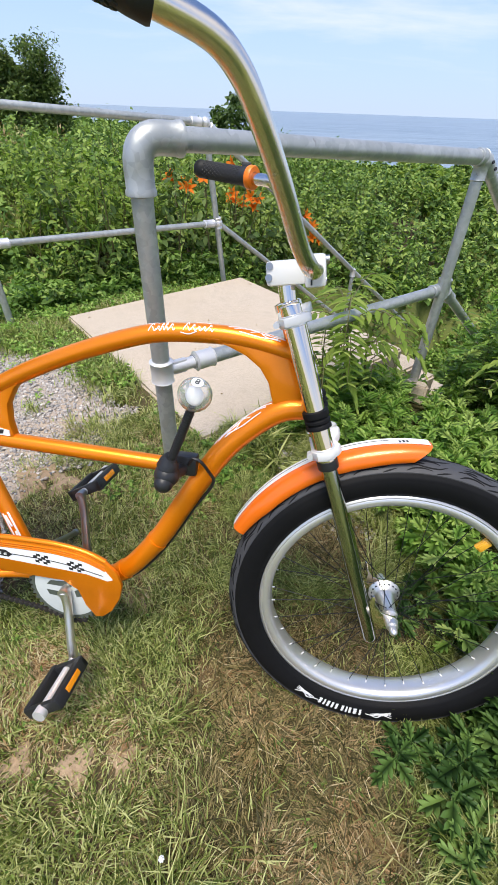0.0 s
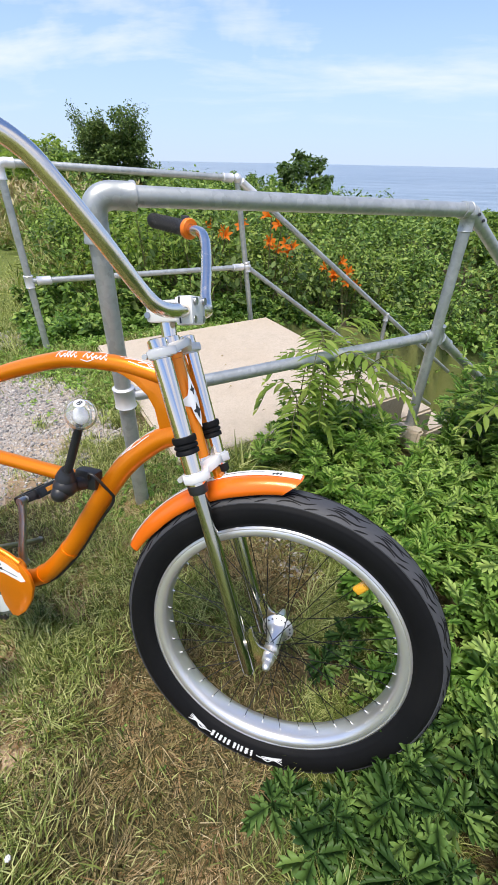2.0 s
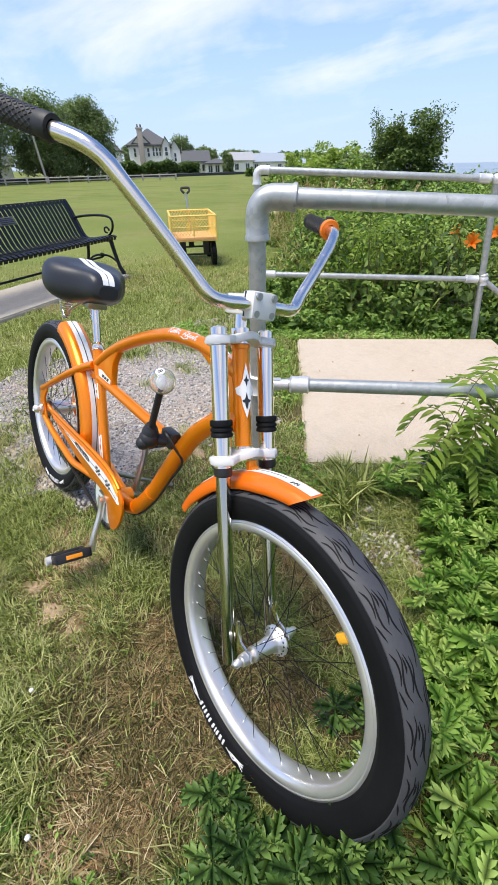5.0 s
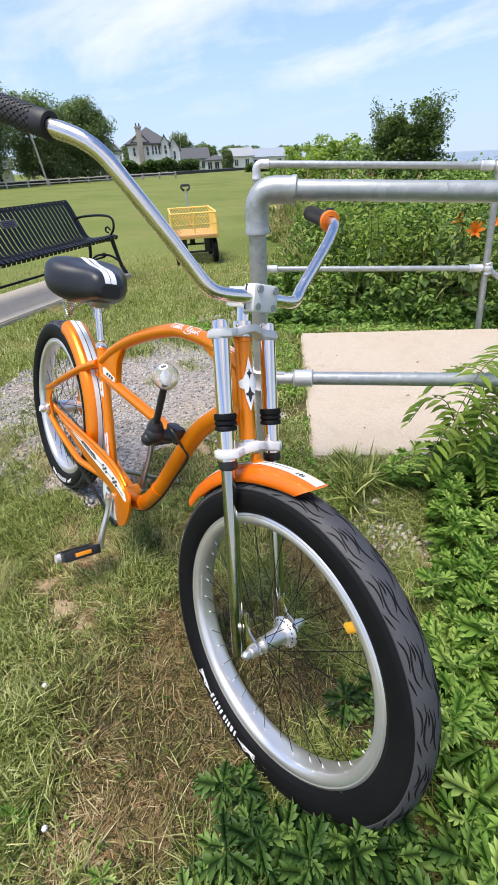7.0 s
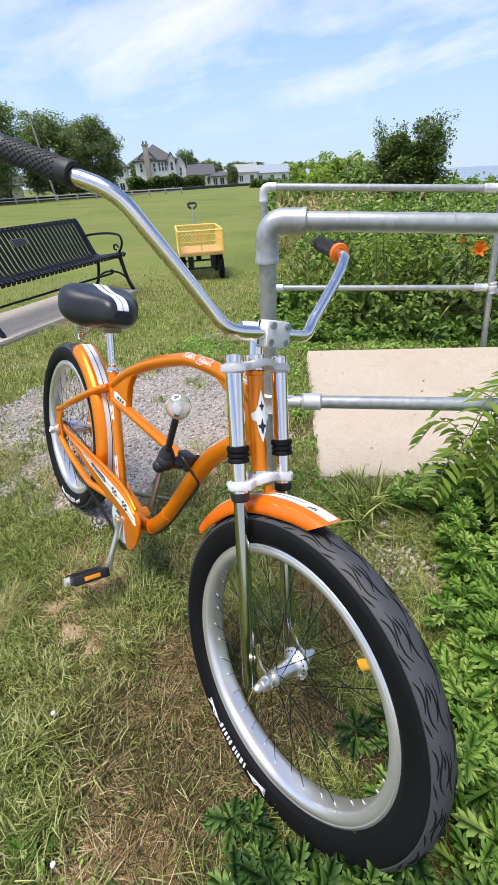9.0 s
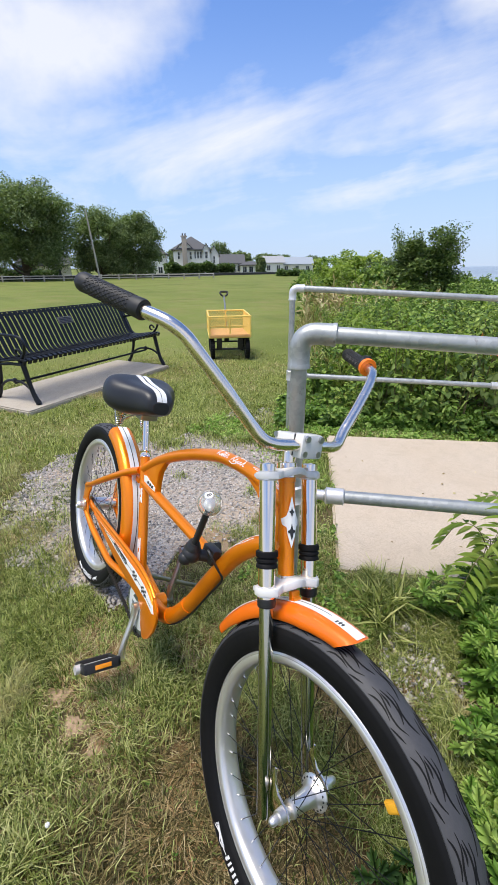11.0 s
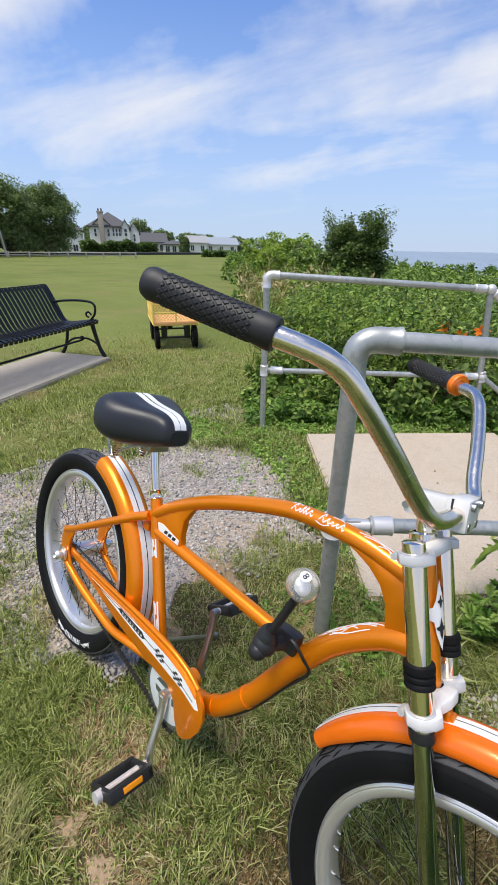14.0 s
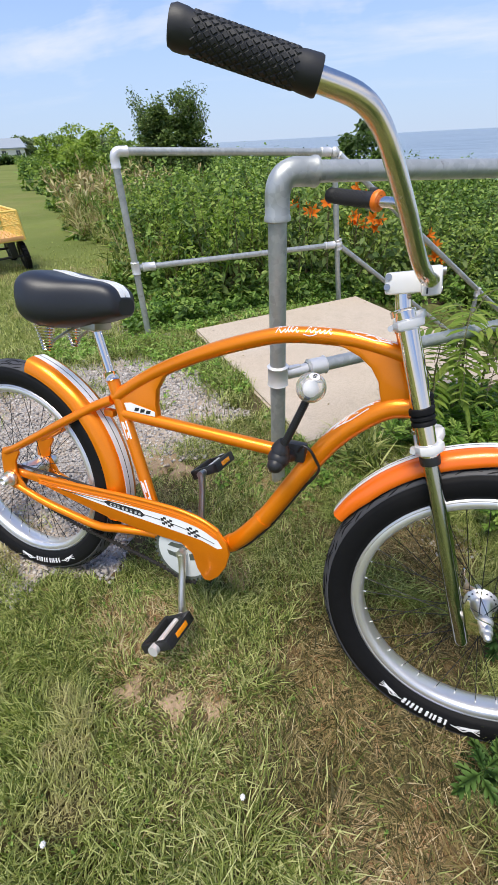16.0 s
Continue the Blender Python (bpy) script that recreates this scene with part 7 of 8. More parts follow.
# ---- litter on the landing ----
litter = scatter(26, [tuple(np.array(q) * 0.94 + np.array((-0.04, 2.61)) * 0.06) for q in SLAB_POLY])
lv_, lt_ = leaves(np.concatenate([litter, np.full((26, 1), 0.050)], 1), rng.uniform(0.008, 0.028, 26), OVAL, 0.05)
tagged(new("leaf_litter", tris_mesh("leaf_litter", lv_, lt_, STRAW)), "a few dry leaves and bits lying on the landing", "litter", kind="stuff")


# ---- young sumac by the landing ----
def build_sumac(at, tall, fronds, seed, reach=0.42):
    r = np.random.default_rng(seed)
    z = float(height(*at))
    t = thing("sumac_plant", Matrix.Translation((at[0], at[1], z)), "young sumac plant with feathered light green leaves by the landing", "plant", "sumac plants")
    top = np.array((r.normal(0, .04), r.normal(0, .04), tall))
    part("stem", sweep(glide([(0, 0, 0), top * .5 + r.normal(0, .015, 3), top], 12), [.007, .004], 6), STEM, t)
    for i in range(fronds):
        f = .45 + .55 * (i + 1) / fronds
        a = 2.4 * i + r.normal(0, .3)
        st = top * f
        L = reach * r.uniform(.75, 1.1)
        d = np.array((math.cos(a), math.sin(a), 0))
        line = glide([st, st + d * L * .35 + (0, 0, .09), st + d * L * .72 + (0, 0, .07), st + d * L + (0, 0, -.05)], 24)
        q = np.cross(d, (0, 0, 1))
        vs, ts, n0 = [], [], 0
        for k in range(3, 24, 2):
            size = .082 * (1 - .35 * abs(k / 23 - .45)) * (0.65 if k > 20 else 1)
            for s in (-1, 1):
                al = unit(q * s + d * .45 + np.array((0, 0, -.28 + r.normal(0, .1))))
                sd_ = unit(np.cross(al, (0, 0, 1)))
                up_ = np.cross(sd_, al)
                tv = OVAL[0] * np.array((.62, 1, 1))
                vs.append(line[k] + size * (tv[:, :1] * sd_ + tv[:, 1:2] * al + tv[:, 2:] * up_))
                ts.append(OVAL[1] + n0)
                n0 += len(tv)
        fr = part("frond", sweep(line, [.0026, .001], 4), STEM, t)
        lf = new("foliage", tris_mesh("foliage", np.concatenate(vs), np.concatenate(ts), PALE))
        lf.parent = fr
        tagged(lf, "paired feathered leaflets", kind="stuff")
    return t


build_sumac((0.54, 1.84), 0.52, 9, 4, 0.25)
build_sumac((0.43, 1.72), 0.32, 7, 12, 0.18)
build_sumac((0.72, 2.00), 0.42, 8, 9, 0.25)
build_sumac((1.50, 2.02), 0.84, 10, 15, 0.34)
build_sumac((1.36, 1.72), 0.50, 8, 18, 0.30)
build_sumac((2.0, 2.5), 0.7, 6, 21)


# ---- daylilies ----
def build_lily(at, z_top, heads, seed):
    r = np.random.default_rng(seed)
    z = float(height(*at))
    t = thing("daylily", Matrix.Translation((at[0], at[1], z)), "orange daylily with open flowers among the shrubs", "flower", "daylilies")
    for i in range(heads):
        tip = np.array((r.normal(0, .07), r.normal(0, .07), z_top - z + r.normal(0, .04)))
        st = part("stem", sweep(glide([tuple(tip * (.25, .25, 0)), tuple(tip * (.6, .6, .6)), tuple(tip)], 8), .004, 5), STEM, t)
        ax_ = unit((r.normal(0, .5) - .2, -.7 + r.normal(0, .3), .55))
        e1 = unit(np.cross(ax_, (0, 0, 1)))
        e2 = np.cross(ax_, e1)
        for k in range(6):
            a = k * math.pi / 3 + r.normal(0, .1)
            o = e1 * math.cos(a) + e2 * math.sin(a)
            w = np.cross(ax_, o)
            ln = [tip, tip + ax_ * .04 + o * .012, tip + ax_ * .07 + o * .038, tip + ax_ * .078 + o * .068]
            wd = (.004, .013, .015, .003)
            v = [p - w * q for p, q in zip(ln, wd)] + [p + w * q for p, q in zip(ln, wd)]
            part("petal", (np.array(v), [(j, j + 4, j + 5, j + 1) for j in range(3)]), PETAL, st)
    return t


for k, (x, y, zt, n) in enumerate(((-0.61, 4.27, .60, 2), (-0.39, 4.47, .62, 2), (-0.46, 4.40, .56, 1), (-0.07, 4.75, .42, 4), (0.01, 4.62, .44, 3), (0.58, 5.0, .12, 3), (0.70, 5.08, .04, 3), (-0.13, 4.35, .64, 2), (0.48, 4.95, .22, 2))):
    build_lily((x, y), zt, n, 70 + k)

# the thicket behind the far handrail, all along the bank
def off_steps(x, y):
    s, b = sb(x, y)
    return ~((b > 1.05) & (b < 3.02) & (s < 6.5)) & (s > 0.75 + 0.25 * np.sin(b * 1.3) + 0.08 * np.sin(b * 4.1)) & (s > 0.15 + 0.4 * smooth(6, 3, b))


# soil colour with the thicket's shade painted in, for dark gaps low down
SHADE_SOIL = concrete("shaded_litter_soil", (0.055, 0.042, 0.026), 0.4)


def shade_soil_sheet(s0, s1, b0, b1, n, m):
    """Leaf litter and soil under the shrubs, near black to deepen the shade between leaves."""
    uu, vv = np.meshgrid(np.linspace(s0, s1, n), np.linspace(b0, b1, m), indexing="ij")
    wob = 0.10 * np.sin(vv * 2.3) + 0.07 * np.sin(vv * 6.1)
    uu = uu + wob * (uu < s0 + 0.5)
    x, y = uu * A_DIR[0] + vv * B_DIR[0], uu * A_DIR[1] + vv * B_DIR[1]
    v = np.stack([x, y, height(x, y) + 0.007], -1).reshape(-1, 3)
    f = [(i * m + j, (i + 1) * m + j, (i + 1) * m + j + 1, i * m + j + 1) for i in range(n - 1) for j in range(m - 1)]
    solid("soil", (v, f), SHADE_SOIL, "soil and leaf litter under the shrubs, coloured dark for the shade there", "soil", kind="structure")


shade_soil_sheet(1.35, 8.4, 3.12, 20.0, 60, 110)
shade_soil_sheet(2.45, 8.4, -4.0, 0.7, 50, 40)
near_b = scatter(640, bank_poly(0.5, 6.5, 3.0, 7.5), off_steps)
s_, b_ = sb(near_b[:, 0], near_b[:, 1])
front = smooth(0.5, 2.0, s_) * smooth(2.95, 3.8, b_)
plants(near_b, 0.13 + 0.79 * front, 74, 0.084, OVAL, SHRUB, "thicket", "dense green shrubs and vines behind the handrail", 0.35, 0.05, 0.32, True, "shrubs")
plants(scatter(330, bank_poly(1.2, 5.0, 3.2, 6.5), off_steps), 0.80, 50, 0.062, DIAMOND, PALE, "thicket_tops", "lighter leafy shoots in the thicket", 0.2, 0.4, 0.3, True, "shrubs")
plants(scatter(420, bank_poly(0.2, 3.5, 2.95, 3.5), off_steps), 0.15, 22, 0.06, OVAL, WEED, "weeds", "low leafy ground cover along the handrail", 0.2, stems=False)
plants(scatter(200, bank_poly(1.0, 4.5, 3.3, 9.5), off_steps), 0.55, 14, 0.30, THINLEAF, SHRUB, "tall_grass", "tall olive grass blades among the shrubs", -0.95, 0.15, 0.16, False, "grass")
plants(scatter(150, bank_poly(1.4, 5.0, 3.15, 7.0), off_steps), 0.72, 60, 0.105, OVAL, MIDLEAF, "thicket", "darker broad-leaved shrubs in the thicket", 0.3, 0.05, 0.34, True, "shrubs")
plants(scatter(260, bank_poly(0.75, 2.4, 4.6, 12.0), off_steps), 0.34, 12, 0.26, THINLEAF, STRAW, "tall_grass", "tan and olive grasses edging the thicket", -0.95, 0.1, 0.18, False, "grass")
plants(scatter(420, bank_poly(0.65, 2.2, 4.2, 12.0), off_steps), 0.30, 12, 0.24, THINLEAF, LUSH, "tall_grass", "olive grasses edging the thicket", -0.95, 0.1, 0.18, False, "grass")
low_b = scatter(620, bank_poly(2.7, 7.5, -4.0, 0.80))
plants(low_b, 0.42, 30, 0.085, LOBED, WEED, "weeds", "lobed-leaf weeds on the bank beside the steps", 0.1, 0.1, 0.3)
plants(scatter(760, bank_poly(4.0, 8.8, 0.3, 3.6)), 0.30, 26, 0.085, LOBED, WEED, "weeds", "weeds growing over the lower steps", 0.1, 0.1, 0.3)
def foot_tall(p):
    """Shrubs that all reach about one level."""
    b = sb(p[:, 0], p[:, 1])[1]
    return np.clip((0.02 + 0.12 * smooth(0, 7, b) - height(p[:, 0], p[:, 1])) / 1.30, 0.30, 1.5)


off_sand = lambda x, y: ~((sb(x, y)[0] < 10.0) & (sb(x, y)[1] > 0.5) & (sb(x, y)[1] < 3.0))
COVER = scatter(2600, bank_poly(2.2, 8.6, -4.0, 3.6), lambda x, y: ~((sb(x, y)[1] > 1.08) & (sb(x, y)[1] < 2.9) & (sb(x, y)[0] < 4.2)))
plants(COVER, 0.11, 12, 0.065, DIAMOND, WEED, "weeds", "low leafy cover all over the bank", 0.2, 0.1, 0.5, False)
FOOT, FOOT2 = scatter(900, bank_poly(8.6, 14.5, -9.0, 9.0), off_sand), scatter(420, bank_poly(8.6, 14.0, -9.0, 9.0), off_sand)
plants(FOOT, foot_tall(FOOT), 70, 0.17, DIAMOND, SHRUB, "thicket", "tall shrubs at the foot of the bank", 0.35, 0.05, 0.3, True, "shrubs")
plants(FOOT2, foot_tall(FOOT2), 46, 0.16, OVAL, PALE, "thicket_tops", "lighter shoots at the foot of the bank", 0.2, 0.4, 0.3, True, "shrubs")
mid_b = scatter(300, bank_poly(5.0, 9.0, 3.0, 9.0))
plants(mid_b, 0.72, 50, 0.13, DIAMOND, SHRUB, "thicket", "shrubs on the bank past the steps", 0.35, 0.05, 0.3, True, "shrubs")
BORDER = scatter(800, bank_poly(0.6, 9.0, 7.3, 20.0), off_steps)
plants(BORDER, 0.20 + 0.55 * smooth(0.6, 4.0, sb(BORDER[:, 0], BORDER[:, 1])[0]), 56, 0.15, DIAMOND, SHRUB, "thicket", "shrubs bordering the lawn", 0.4, 0.05, 0.3, True, "shrubs")
plants(scatter(320, bank_poly(1.5, 8.0, 7.0, 20.0), off_steps), 0.56, 36, 0.13, DIAMOND, PALE, "thicket_tops", "lighter shoots bordering the lawn", 0.2, 0.4, 0.3, True, "shrubs")
plants(scatter(900, bank_poly(0.4, 16.0, 19.5, 70.0), lambda x, y: sb(x, y)[0] > 0.3), 0.8, 60, 0.28, DIAMOND, SHRUB, "thicket", "far shrubs along the shore", 0.45, 0.05, 0.35, False, "shrubs")
plants(scatter(90, bank_poly(0.8, 4.0, 8.5, 16.0)), 0.75, 18, 0.26, NARROW, STRAW, "reeds", "dry tan reeds and grasses in the thicket", -0.9, 0.2, 0.2, False, "reeds")

# ---- trees and bushes ----
def crown_leaves(n, centre, radii, size, template, clumps, seed, hollow=0.55):
    r = np.random.default_rng(seed)
    d = r.normal(size=(clumps, 3))
    d /= np.linalg.norm(d, axis=1)[:, None]
    low = d[:, 2] < 0.1
    d[low, :2] /= np.linalg.norm(d[low, :2], axis=1)[:, None] + 1e-9
    d[low, 2] = -r.random(low.sum()) * 0.95
    d[low, :2] *= np.sqrt(1 - (0.75 * d[low, 2:3]) ** 2) * r.uniform(0.8, 1.0, (low.sum(), 1))
    c = d * (r.uniform(hollow, 1.0, clumps)[:, None]) * np.array(radii)
    cs = r.uniform(0.16, 0.34, clumps) * min(radii)
    k = r.integers(0, clumps, n)
    e = r.normal(size=(n, 3))
    e /= np.linalg.norm(e, axis=1)[:, None]
    p = c[k] + e * (cs[k] * r.uniform(0.35, 1.08, n))[:, None] * np.array([1.15, 1.15, 0.8])
    return leaves(p + np.array(centre), size * r.uniform(0.6, 1.3, n), template, 0.35), c + np.array(centre)


def build_tree(name, at, tall, wide, n, size, mat, label, seed, trunk_r, template=DIAMOND, trunk_h=0.25, clumps=46, category="tree", group=""):
    r = np.random.default_rng(seed)
    x, y = at
    z = float(height(x, y)) - 0.05
    t = thing(name, Matrix.Translation((x, y, z)), label, category, group)
    ch = tall * (1 - trunk_h)
    (v, tr), cl = crown_leaves(n, (0, 0, tall * trunk_h + ch * 0.5), (wide / 2, wide / 2, ch / 2), size, template, clumps, seed)
    lean = r.normal(0, 0.03 * tall, 2)
    mid = np.array((lean[0], lean[1], tall * (trunk_h + 0.25)))
    limbs = [sweep(glide([(0, 0, 0), (lean[0] * .3, lean[1] * .3, tall * trunk_h * .6), tuple(mid)], 12), [trunk_r, trunk_r * .75, trunk_r * .4], 9)]
    for c in cl[r.permutation(len(cl))[:12]]:
        st = np.array((lean[0] * .5, lean[1] * .5, tall * trunk_h * r.uniform(.7, 1.3)))
        limbs.append(sweep(glide([st, (st + c) / 2 + (0, 0, -.05 * tall), c], 8), [trunk_r * .4, trunk_r * .12], 6))
    part("trunk", join(*limbs), BARK, t)
    cr = new("crown", tris_mesh("crown", v, tr, mat))
    cr.parent = t
    return t


build_tree("bush", (-0.6, 13.6), 1.75, 1.6, 3800, 0.13, DARKLEAF, "round dark green bush standing above the bank", 3, 0.04, OVAL, 0.1, 30, "bush")
build_tree("small_tree", (-6.3, 13.9), 2.35, 2.5, 22000, 0.10, MIDLEAF, "loose small tree with thin upright shoots beside the shore", 5, 0.05, OVAL, 0.05, 70)


def shoots(at, n, seed):
    r = np.random.default_rng(seed)
    g, lv = [], []
    z = float(height(*at))
    for i in range(n):
        a = r.uniform(0, 6.28)
        b0 = np.array((at[0] + .5 * math.cos(a), at[1] + .5 * math.sin(a), z + 1.25))
        e = b0 + np.array((.55 * math.cos(a) * r.uniform(.3, 1.3), .55 * math.sin(a) * r.uniform(.3, 1.3), r.uniform(.4, 1.30)))
        g.append(sweep([b0, (b0 + e) / 2 + r.normal(0, .04, 3), e], [.008, .003], 4))
        k = r.random(80)[:, None] ** 0.85
        lv.append(b0 * (1 - k) + e * k + r.normal(0, .055, (80, 3)))
    return join(*g), leaves(np.concatenate(lv), 0.075, OVAL, 0.2)


sg, (slv, slt) = shoots((-6.3, 13.9), 84, 8)
ob = solid("tree_shoots", sg, STEM, "thin upright twigs above the small tree", "twigs", kind="stuff")
ob = tagged(new("tree_shoot_leaves", tris_mesh("tree_shoot_leaves", slv, slt, MIDLEAF)), "sparse leaves on the upright twigs", "twigs", kind="stuff")
for k, (x, y, h, w) in enumerate(((-11.5, 18.0, 2.0, 3.0), (-9.2, 16.2, 1.7, 2.4), (-14.5, 20.5, 2.1, 3.2), (-18, 25, 2.2, 4.0), (-24, 33, 2.6, 5.0))):
    build_tree("shrub", (x, y), h, w, 2600, 0.17, SHRUB if k % 2 else PALE, "broad leafy shrub on the shore side of the lawn", 20 + k, 0.05, DIAMOND, 0.05, 34, "shrub")
build_tree("tree", (-57.1, 15.6), 10.9, 11.8, 70000, 0.30, TREELEAF, "large dark-leaved maple beside the road", 31, 0.4, DIAMOND, 0.10, 210)
build_tree("tree", (-60.0, 8.0), 9.5, 9.0, 34000, 0.32, TREELEAF, "tall dark tree beside the road", 37, 0.4, DIAMOND, 0.04, 150)
build_tree("tree", (-60.5, 32.0), 8.6, 7.6, 42000, 0.28, TREELEAF, "broad green tree at the lawn's far side", 32, 0.35, DIAMOND, 0.03, 170)
build_tree("tree", (-60.0, 26.4), 9.0, 8.4, 42000, 0.28, TREELEAF, "broad green tree at the lawn's far side", 33, 0.35, DIAMOND, 0.03, 170)
for k, (x, y, h, w) in enumerate(((-90.4, 70.3, 7.4, 5.5), (-98, 84, 5.5, 6), (-92, 78, 5.0, 5), (-100, 96, 5.5, 7), (-88, 104, 4.6, 8), (-72.5, 68.3, 3.6, 2.2), (-80, 110, 4.2, 9), (-64, 104, 3.5, 9), (-76, 36, 6.0, 7), (-95, 62, 6.5, 7), (-104, 78, 6.5, 9), (-102, 88, 6.0, 9), (-96, 100, 5.0, 9), (-70, 108, 4.2, 10))):
    build_tree("tree", (x, y), h, w, 11000, 0.40, TREELEAF, "distant dark green tree among the houses", 50 + k, 0.2, DIAMOND, 0.06, 90)


def clipped_hedge(name, a, b, tall, deep, n, label, seed):
    r = np.random.default_rng(seed)
    a, b = np.array(a, float), np.array(b, float)
    k = r.random(n)[:, None]
    d = unit(np.append(b - a, 0))[:2]
    nrm = np.array((-d[1], d[0]))
    p = a + (b - a) * k + nrm * r.uniform(-deep / 2, deep / 2, n)[:, None]
    z = height(p[:, 0], p[:, 1]) + tall * r.random(n) ** 0.6 * (0.85 + 0.2 * np.sin(k[:, 0] * 19) * np.sin(k[:, 0] * 7))
    v, t = leaves(np.concatenate([p, z[:, None]], 1), 0.5, DIAMOND, 0.3)
    return tagged(new(name, tris_mesh(name, v, t, DARKLEAF)), label, "hedge", kind="stuff")


clipped_hedge("hedge", (-73.5, 44.5), (-69.0, 57.5), 2.4, 2.4, 6500, "dark clipped hedge in front of the house", 61)
clipped_hedge("hedge", (-48.5, 49.5), (-45.5, 53.5), 1.0, 2.0, 1200, "low dark hedge at the end of the lawn", 62)
clipped_hedge("hedge", (-66, 4), (-66, 22), 1.4, 2.0, 2500, "dark hedge under the roadside trees", 63)

# ---- road, fence, pole ----
road_z = float(height(-62, 30)) + 0.03
ASPHALT = concrete("asphalt", (0.06, 0.06, 0.062), 0.3)
GREYWOOD = plain("grey_wood", (0.42, 0.39, 0.35), 0.9, 0.0, 0.2, 6.0, 0.4)
solid("road", prism([(-56.5, -40), (-62, -40), (-70, 66), (-64.5, 66)], -0.2, road_z + 0.35, 0.02), ASPHALT, "grey asphalt road beyond the lawn", "road", kind="structure")
fence = thing("rail_fence", Matrix(), "low weathered wooden rail fence along the road", "fence")
fa, fb = np.array((-54.0, 8.0)), np.array((-47.0, 36.0))
N_POST = 14
for i in range(N_POST + 1):
    p = fa + (fb - fa) * i / N_POST
    z = float(height(*p))
    part("post", box((.14, .14, .75), (p[0], p[1], z + .3), .02), GREYWOOD, fence)
    if i < N_POST:
        q = fa + (fb - fa) * (i + 1) / N_POST
        for zz in (.30, .56):
            part("rail", rod((p[0], p[1], z + zz), (q[0], q[1], float(height(*q)) + zz), .055, 6), GREYWOOD, fence)
pole = thing("utility_pole", Matrix.Translation((-54.7, 23.6, float(height(-54.7, 23.6)) - .1)), "leaning grey wooden utility pole", "utility pole")
part("shaft", rod((0, 0, 0), (-.24, -.58, 8.0), .13, 10, .09), GREYWOOD, pole)

# ---- houses ----
SIDING = plain("white_siding", (0.82, 0.81, 0.79), 0.7, 0.0, 0.05, 3.0)
SHINGLE = plain("grey_shingle", (0.10, 0.10, 0.105), 0.9, 0.0, 0.25, 4.0, 0.4)
BRICKY = plain("chimney_stone", (0.42, 0.36, 0.31), 0.9, 0.0, 0.2, 5.0, 0.4)
PANE = plain("window_glass", (0.05, 0.06, 0.07), 0.08, 0.0, 0.2)
TRIM = plain("white_trim", (0.80, 0.80, 0.79), 0.5)


def build_house(name, at, facing, wide, deep, wall, roof_h, label, rows, cols, hip=True, roof_mat=None, sink=0.0):
    m = Matrix.Translation((at[0], at[1], float(height(*at)) - 0.3 - sink)) @ Matrix.Rotation(radians(facing), 4, "Z")
    h = thing(name, m, label, "house", "houses beyond the lawn")
    part("wall", box((wide, deep, wall), (0, 0, wall / 2), .02), SIDING, h)
    e = .45
    w2, d2 = wide / 2 + e, deep / 2 + e
    inset = d2 * .95 if hip else 0.0
    v = [(-w2, -d2, wall), (w2, -d2, wall), (w2, d2, wall), (-w2, d2, wall), (-w2 + inset, 0, wall + roof_h), (w2 - inset, 0, wall + roof_h),
         (-w2, -d2, wall - .2), (w2, -d2, wall - .2), (w2, d2, wall - .2), (-w2, d2, wall - .2)]
    part("roof", (np.array(v, float), [(0, 1, 5, 4), (2, 3, 4, 5), (1, 2, 5), (3, 0, 4), (6, 7, 1, 0), (7, 8, 2, 1), (8, 9, 3, 2), (9, 6, 0, 3), (9, 8, 7, 6)]), roof_mat or SHINGLE, h, smooth=False)
    for r in range(rows):
        for c in range(cols):
            x = (c + .5) / cols * wide - wide / 2
            z = wall * (r + .55) / rows
            w = part("window", box((.95, .12, 1.35), (x, -deep / 2 - .03, z), .01), TRIM, h)
            for q in (-.22, .22):
                part("pane", box((.38, .04, 1.15), (x + q, -deep / 2 - .09, z)), PANE, w)
            side = part("window", box((.12, .95, 1.35), (wide / 2 + .03, (c + .5) / cols * deep - deep / 2, z), .01), TRIM, h)
            part("pane", box((.04, .75, 1.15), (wide / 2 + .09, (c + .5) / cols * deep - deep / 2, z)), PANE, side)
    return h


FACE = 55
big = build_house("house", (-82.8, 57.0), FACE, 7.6, 8.0, 5.2, 2.7, "large white two-storey house with a dark hipped roof", 2, 0)
chimney = part("chimney", join(box((1.0, 1.0, 7.6), (-1.4, -4.5, 3.8), .05), box((1.3, 1.15, .25), (-1.4, -4.5, 7.6), .04)), BRICKY, big, "tall tan stone chimney")
for q in (-.28, .28):
    part("chimney_pot", rod((-1.4 + q, -4.5, 7.7), (-1.4 + q, -4.5, 8.2), .16, 8, .12), SHINGLE, chimney)


def build_gable(house, x, half, z0, peak, y0, y1):
    """A pointed wall standing out of the roof, under two sloping roof sides."""
    part("gable_wall", (np.array([(x - half, y0, z0), (x + half, y0, z0), (x, y0, peak - .12), (x, y1, peak - .12), (x - half, y1, z0), (x + half, y1, z0)], float), [(0, 1, 2), (0, 2, 3, 4), (1, 5, 3, 2), (0, 4, 5, 1)]), SIDING, house, smooth=False)
    for q in (-1, 1):
        e = x + q * (half + .3)
        zl = z0 - .3 * (peak - z0) / half
        v = [(x, y0 - .3, peak), (e, y0 - .3, zl), (e, y1, zl), (x, y1, peak)]
        v += [(a, b, c + .16) for a, b, c in v]
        part("gable_roof", (np.array(v, float), [(0, 1, 2, 3), (7, 6, 5, 4), (0, 4, 5, 1), (1, 5, 6, 2), (2, 6, 7, 3), (3, 7, 4, 0)]), SHINGLE, house, smooth=False)


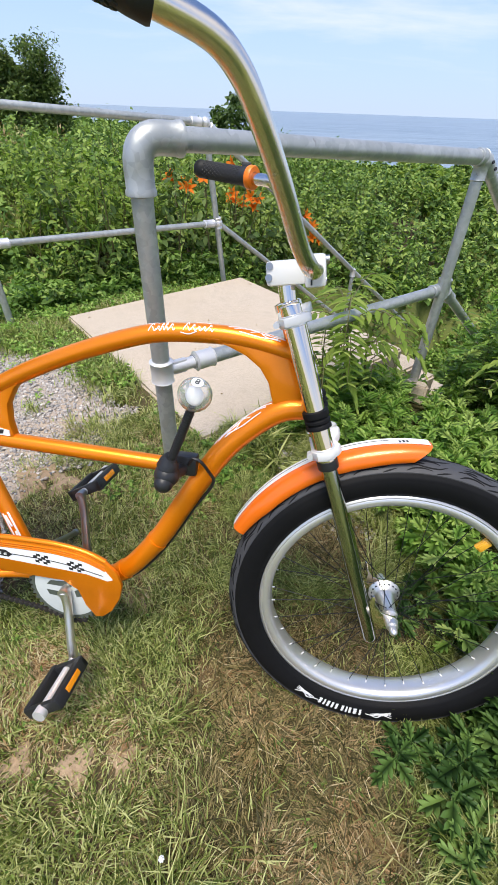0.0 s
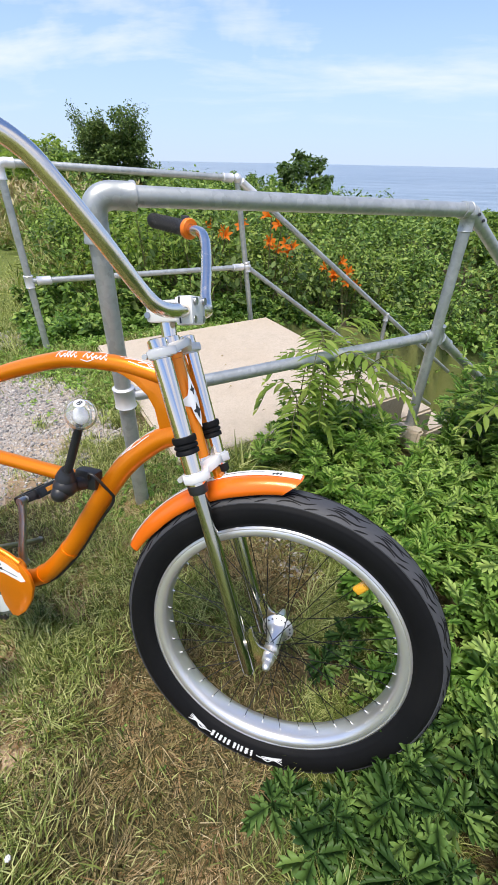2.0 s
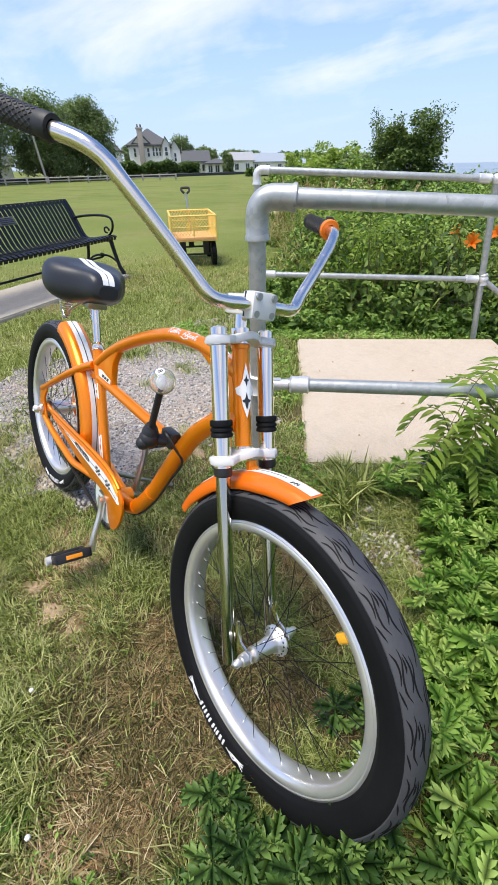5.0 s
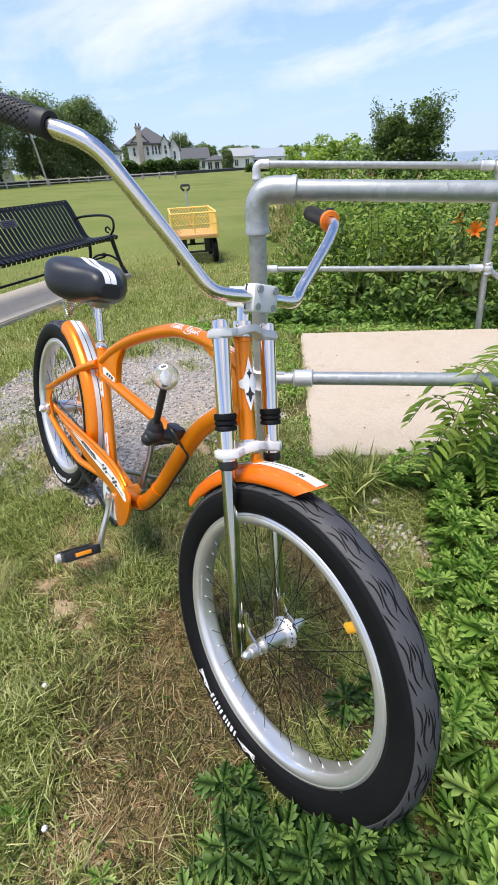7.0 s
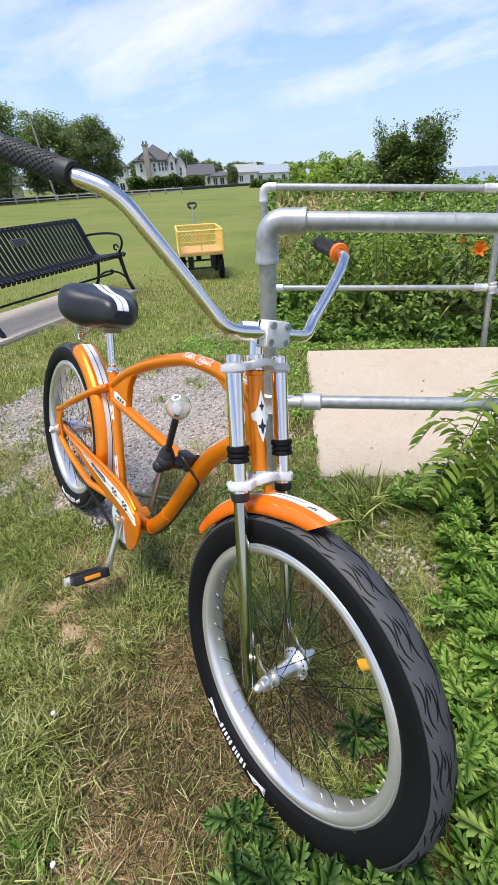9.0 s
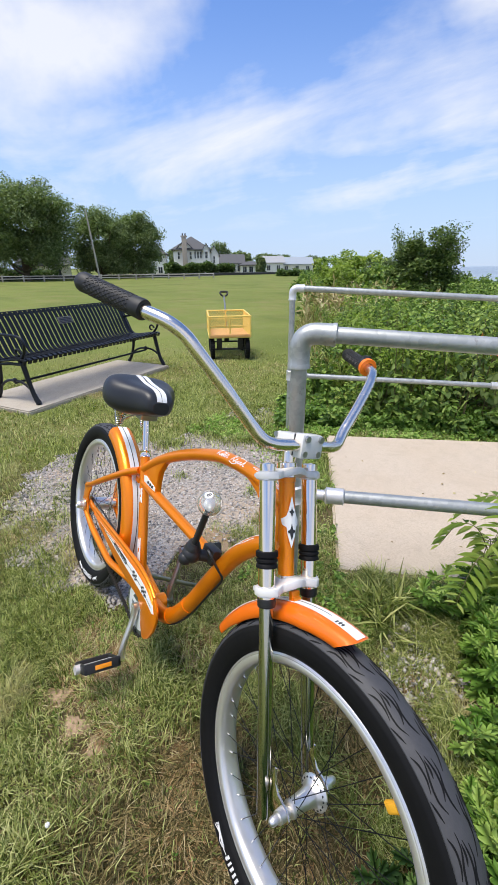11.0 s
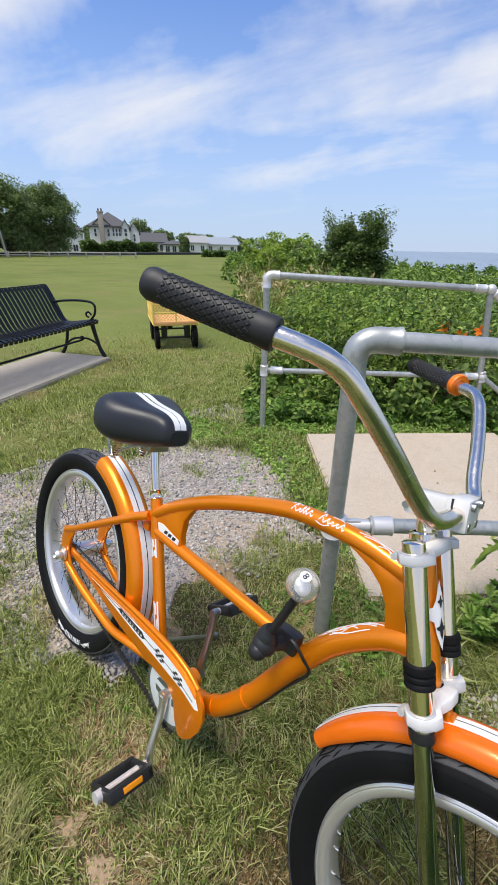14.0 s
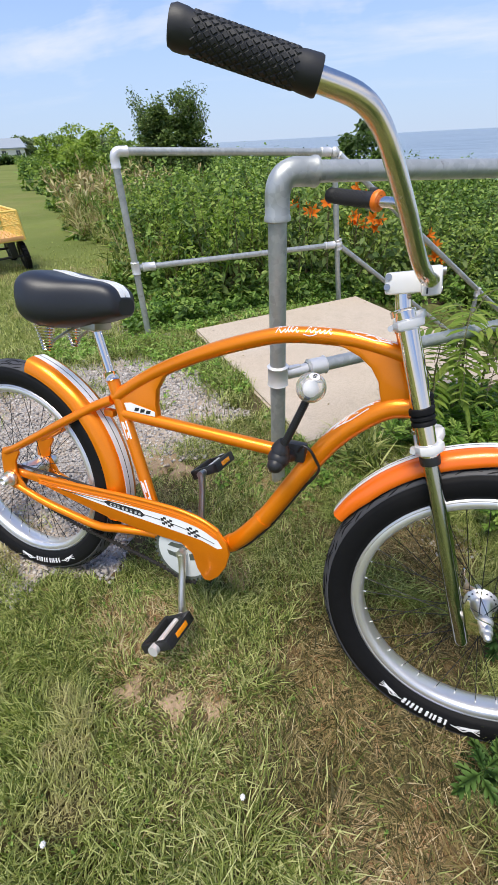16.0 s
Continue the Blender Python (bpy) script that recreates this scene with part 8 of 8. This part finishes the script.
build_gable(big, -1.4, 2.0, 5.0, 6.9, -4.06, -.4)
build_gable(big, 3.1, .8, 5.0, 6.3, -4.6, -1.0)
part("wing", box((2.0, 5.0, 4.3), (4.75, -1.0, 2.15), .02), SIDING, big)
build_gable(big, 4.75, .98, 4.3, 5.9, -3.52, 1.4)
part("bay", box((1.4, .7, 5.1), (3.1, -4.2, 2.55), .02), SIDING, big)
for x, z, w, y in [(-2.7, 4.0, .52, -4.03), (-.2, 4.0, .52, -4.03), (.75, 4.1, .45, -4.03), (1.35, 4.1, .45, -4.03), (1.95, 4.1, .45, -4.03), (3.1, 4.1, .6, -4.58), (4.75, 3.2, .5, -3.53), (-2.7, 1.6, .6, -4.03), (.9, 1.6, .7, -4.03), (3.1, 1.6, .7, -4.58)]:
    win = part("window", box((w, .12, 1.45), (x, y, z), .01), TRIM, big)
    for q in (-.34, .34):
        part("pane", box((w - .14, .04, .60), (x, y - .06, z + q)), PANE, win)
mast = thing("pole", Matrix.Translation((-88.6, 69.3, float(height(-88.6, 69.3)) - .1)), "thin pale pole standing among the houses", "pole")
part("shaft", rod((0, 0, 0), (0, 0, 7.0), .10, 8, .07), TRIM, mast)
build_house("house", (-86.5, 50.0), FACE, 4.5, 6.0, 4.4, 1.9, "white wing of a house half hidden by trees", 2, 2)
build_house("house", (-85.6, 69.8), FACE, 6.5, 6.0, 2.6, 2.0, "low white house with a grey gabled roof", 1, 3, False)
build_house("house", (-78.8, 70.6), FACE, 4.4, 4.0, 2.2, 0.8, "small white flat-roofed garage", 1, 3)
build_house("house", (-82.5, 81.4), FACE, 5.0, 5.0, 2.7, 1.6, "white cottage with a grey roof", 1, 2, False, plain("pale_shingle", (0.34, 0.345, 0.36), 0.85, 0.0, 0.15, 4.0))
build_house("house", (-81.8, 89.2), FACE, 8.5, 6.0, 2.4, 1.7, "low house with a wide blue-grey roof", 1, 3, False, plain("blue_shingle", (0.30, 0.34, 0.39), 0.8, 0.0, 0.15, 4.0))
build_house("house", (-73.5, 23.0), 70, 7.0, 5.0, 2.2, 1.2, "white garage behind the roadside trees", 1, 2, False)

PAINTED = plain("silver_car_paint", (0.30, 0.31, 0.33), 0.25, 0.6, 0.05)
car = thing("car", Matrix.Translation((-67.0, 18.2, road_z + .35)) @ Matrix.Rotation(radians(100), 4, "Z"), "silver car parked across the road under the trees", "car")
part("body", join(box((4.3, 1.7, .62), (0, 0, .60), .14), box((2.3, 1.5, .55), (-.15, 0, 1.12), .2)), PAINTED, car)
part("side_window", box((1.9, 1.54, .36), (-.15, 0, 1.14), .08), PANE, car)
for x in (-1.3, 1.35):
    for y in (-.78, .78):
        part("wheel", moved(lathe([(.001, -.1), (.2, -.1), (.31, -.09), (.32, 0), (.31, .09), (.2, .1), (.001, .1)], 20, "Y"), Matrix.Translation((x, y, .32))), RUBBER, car)
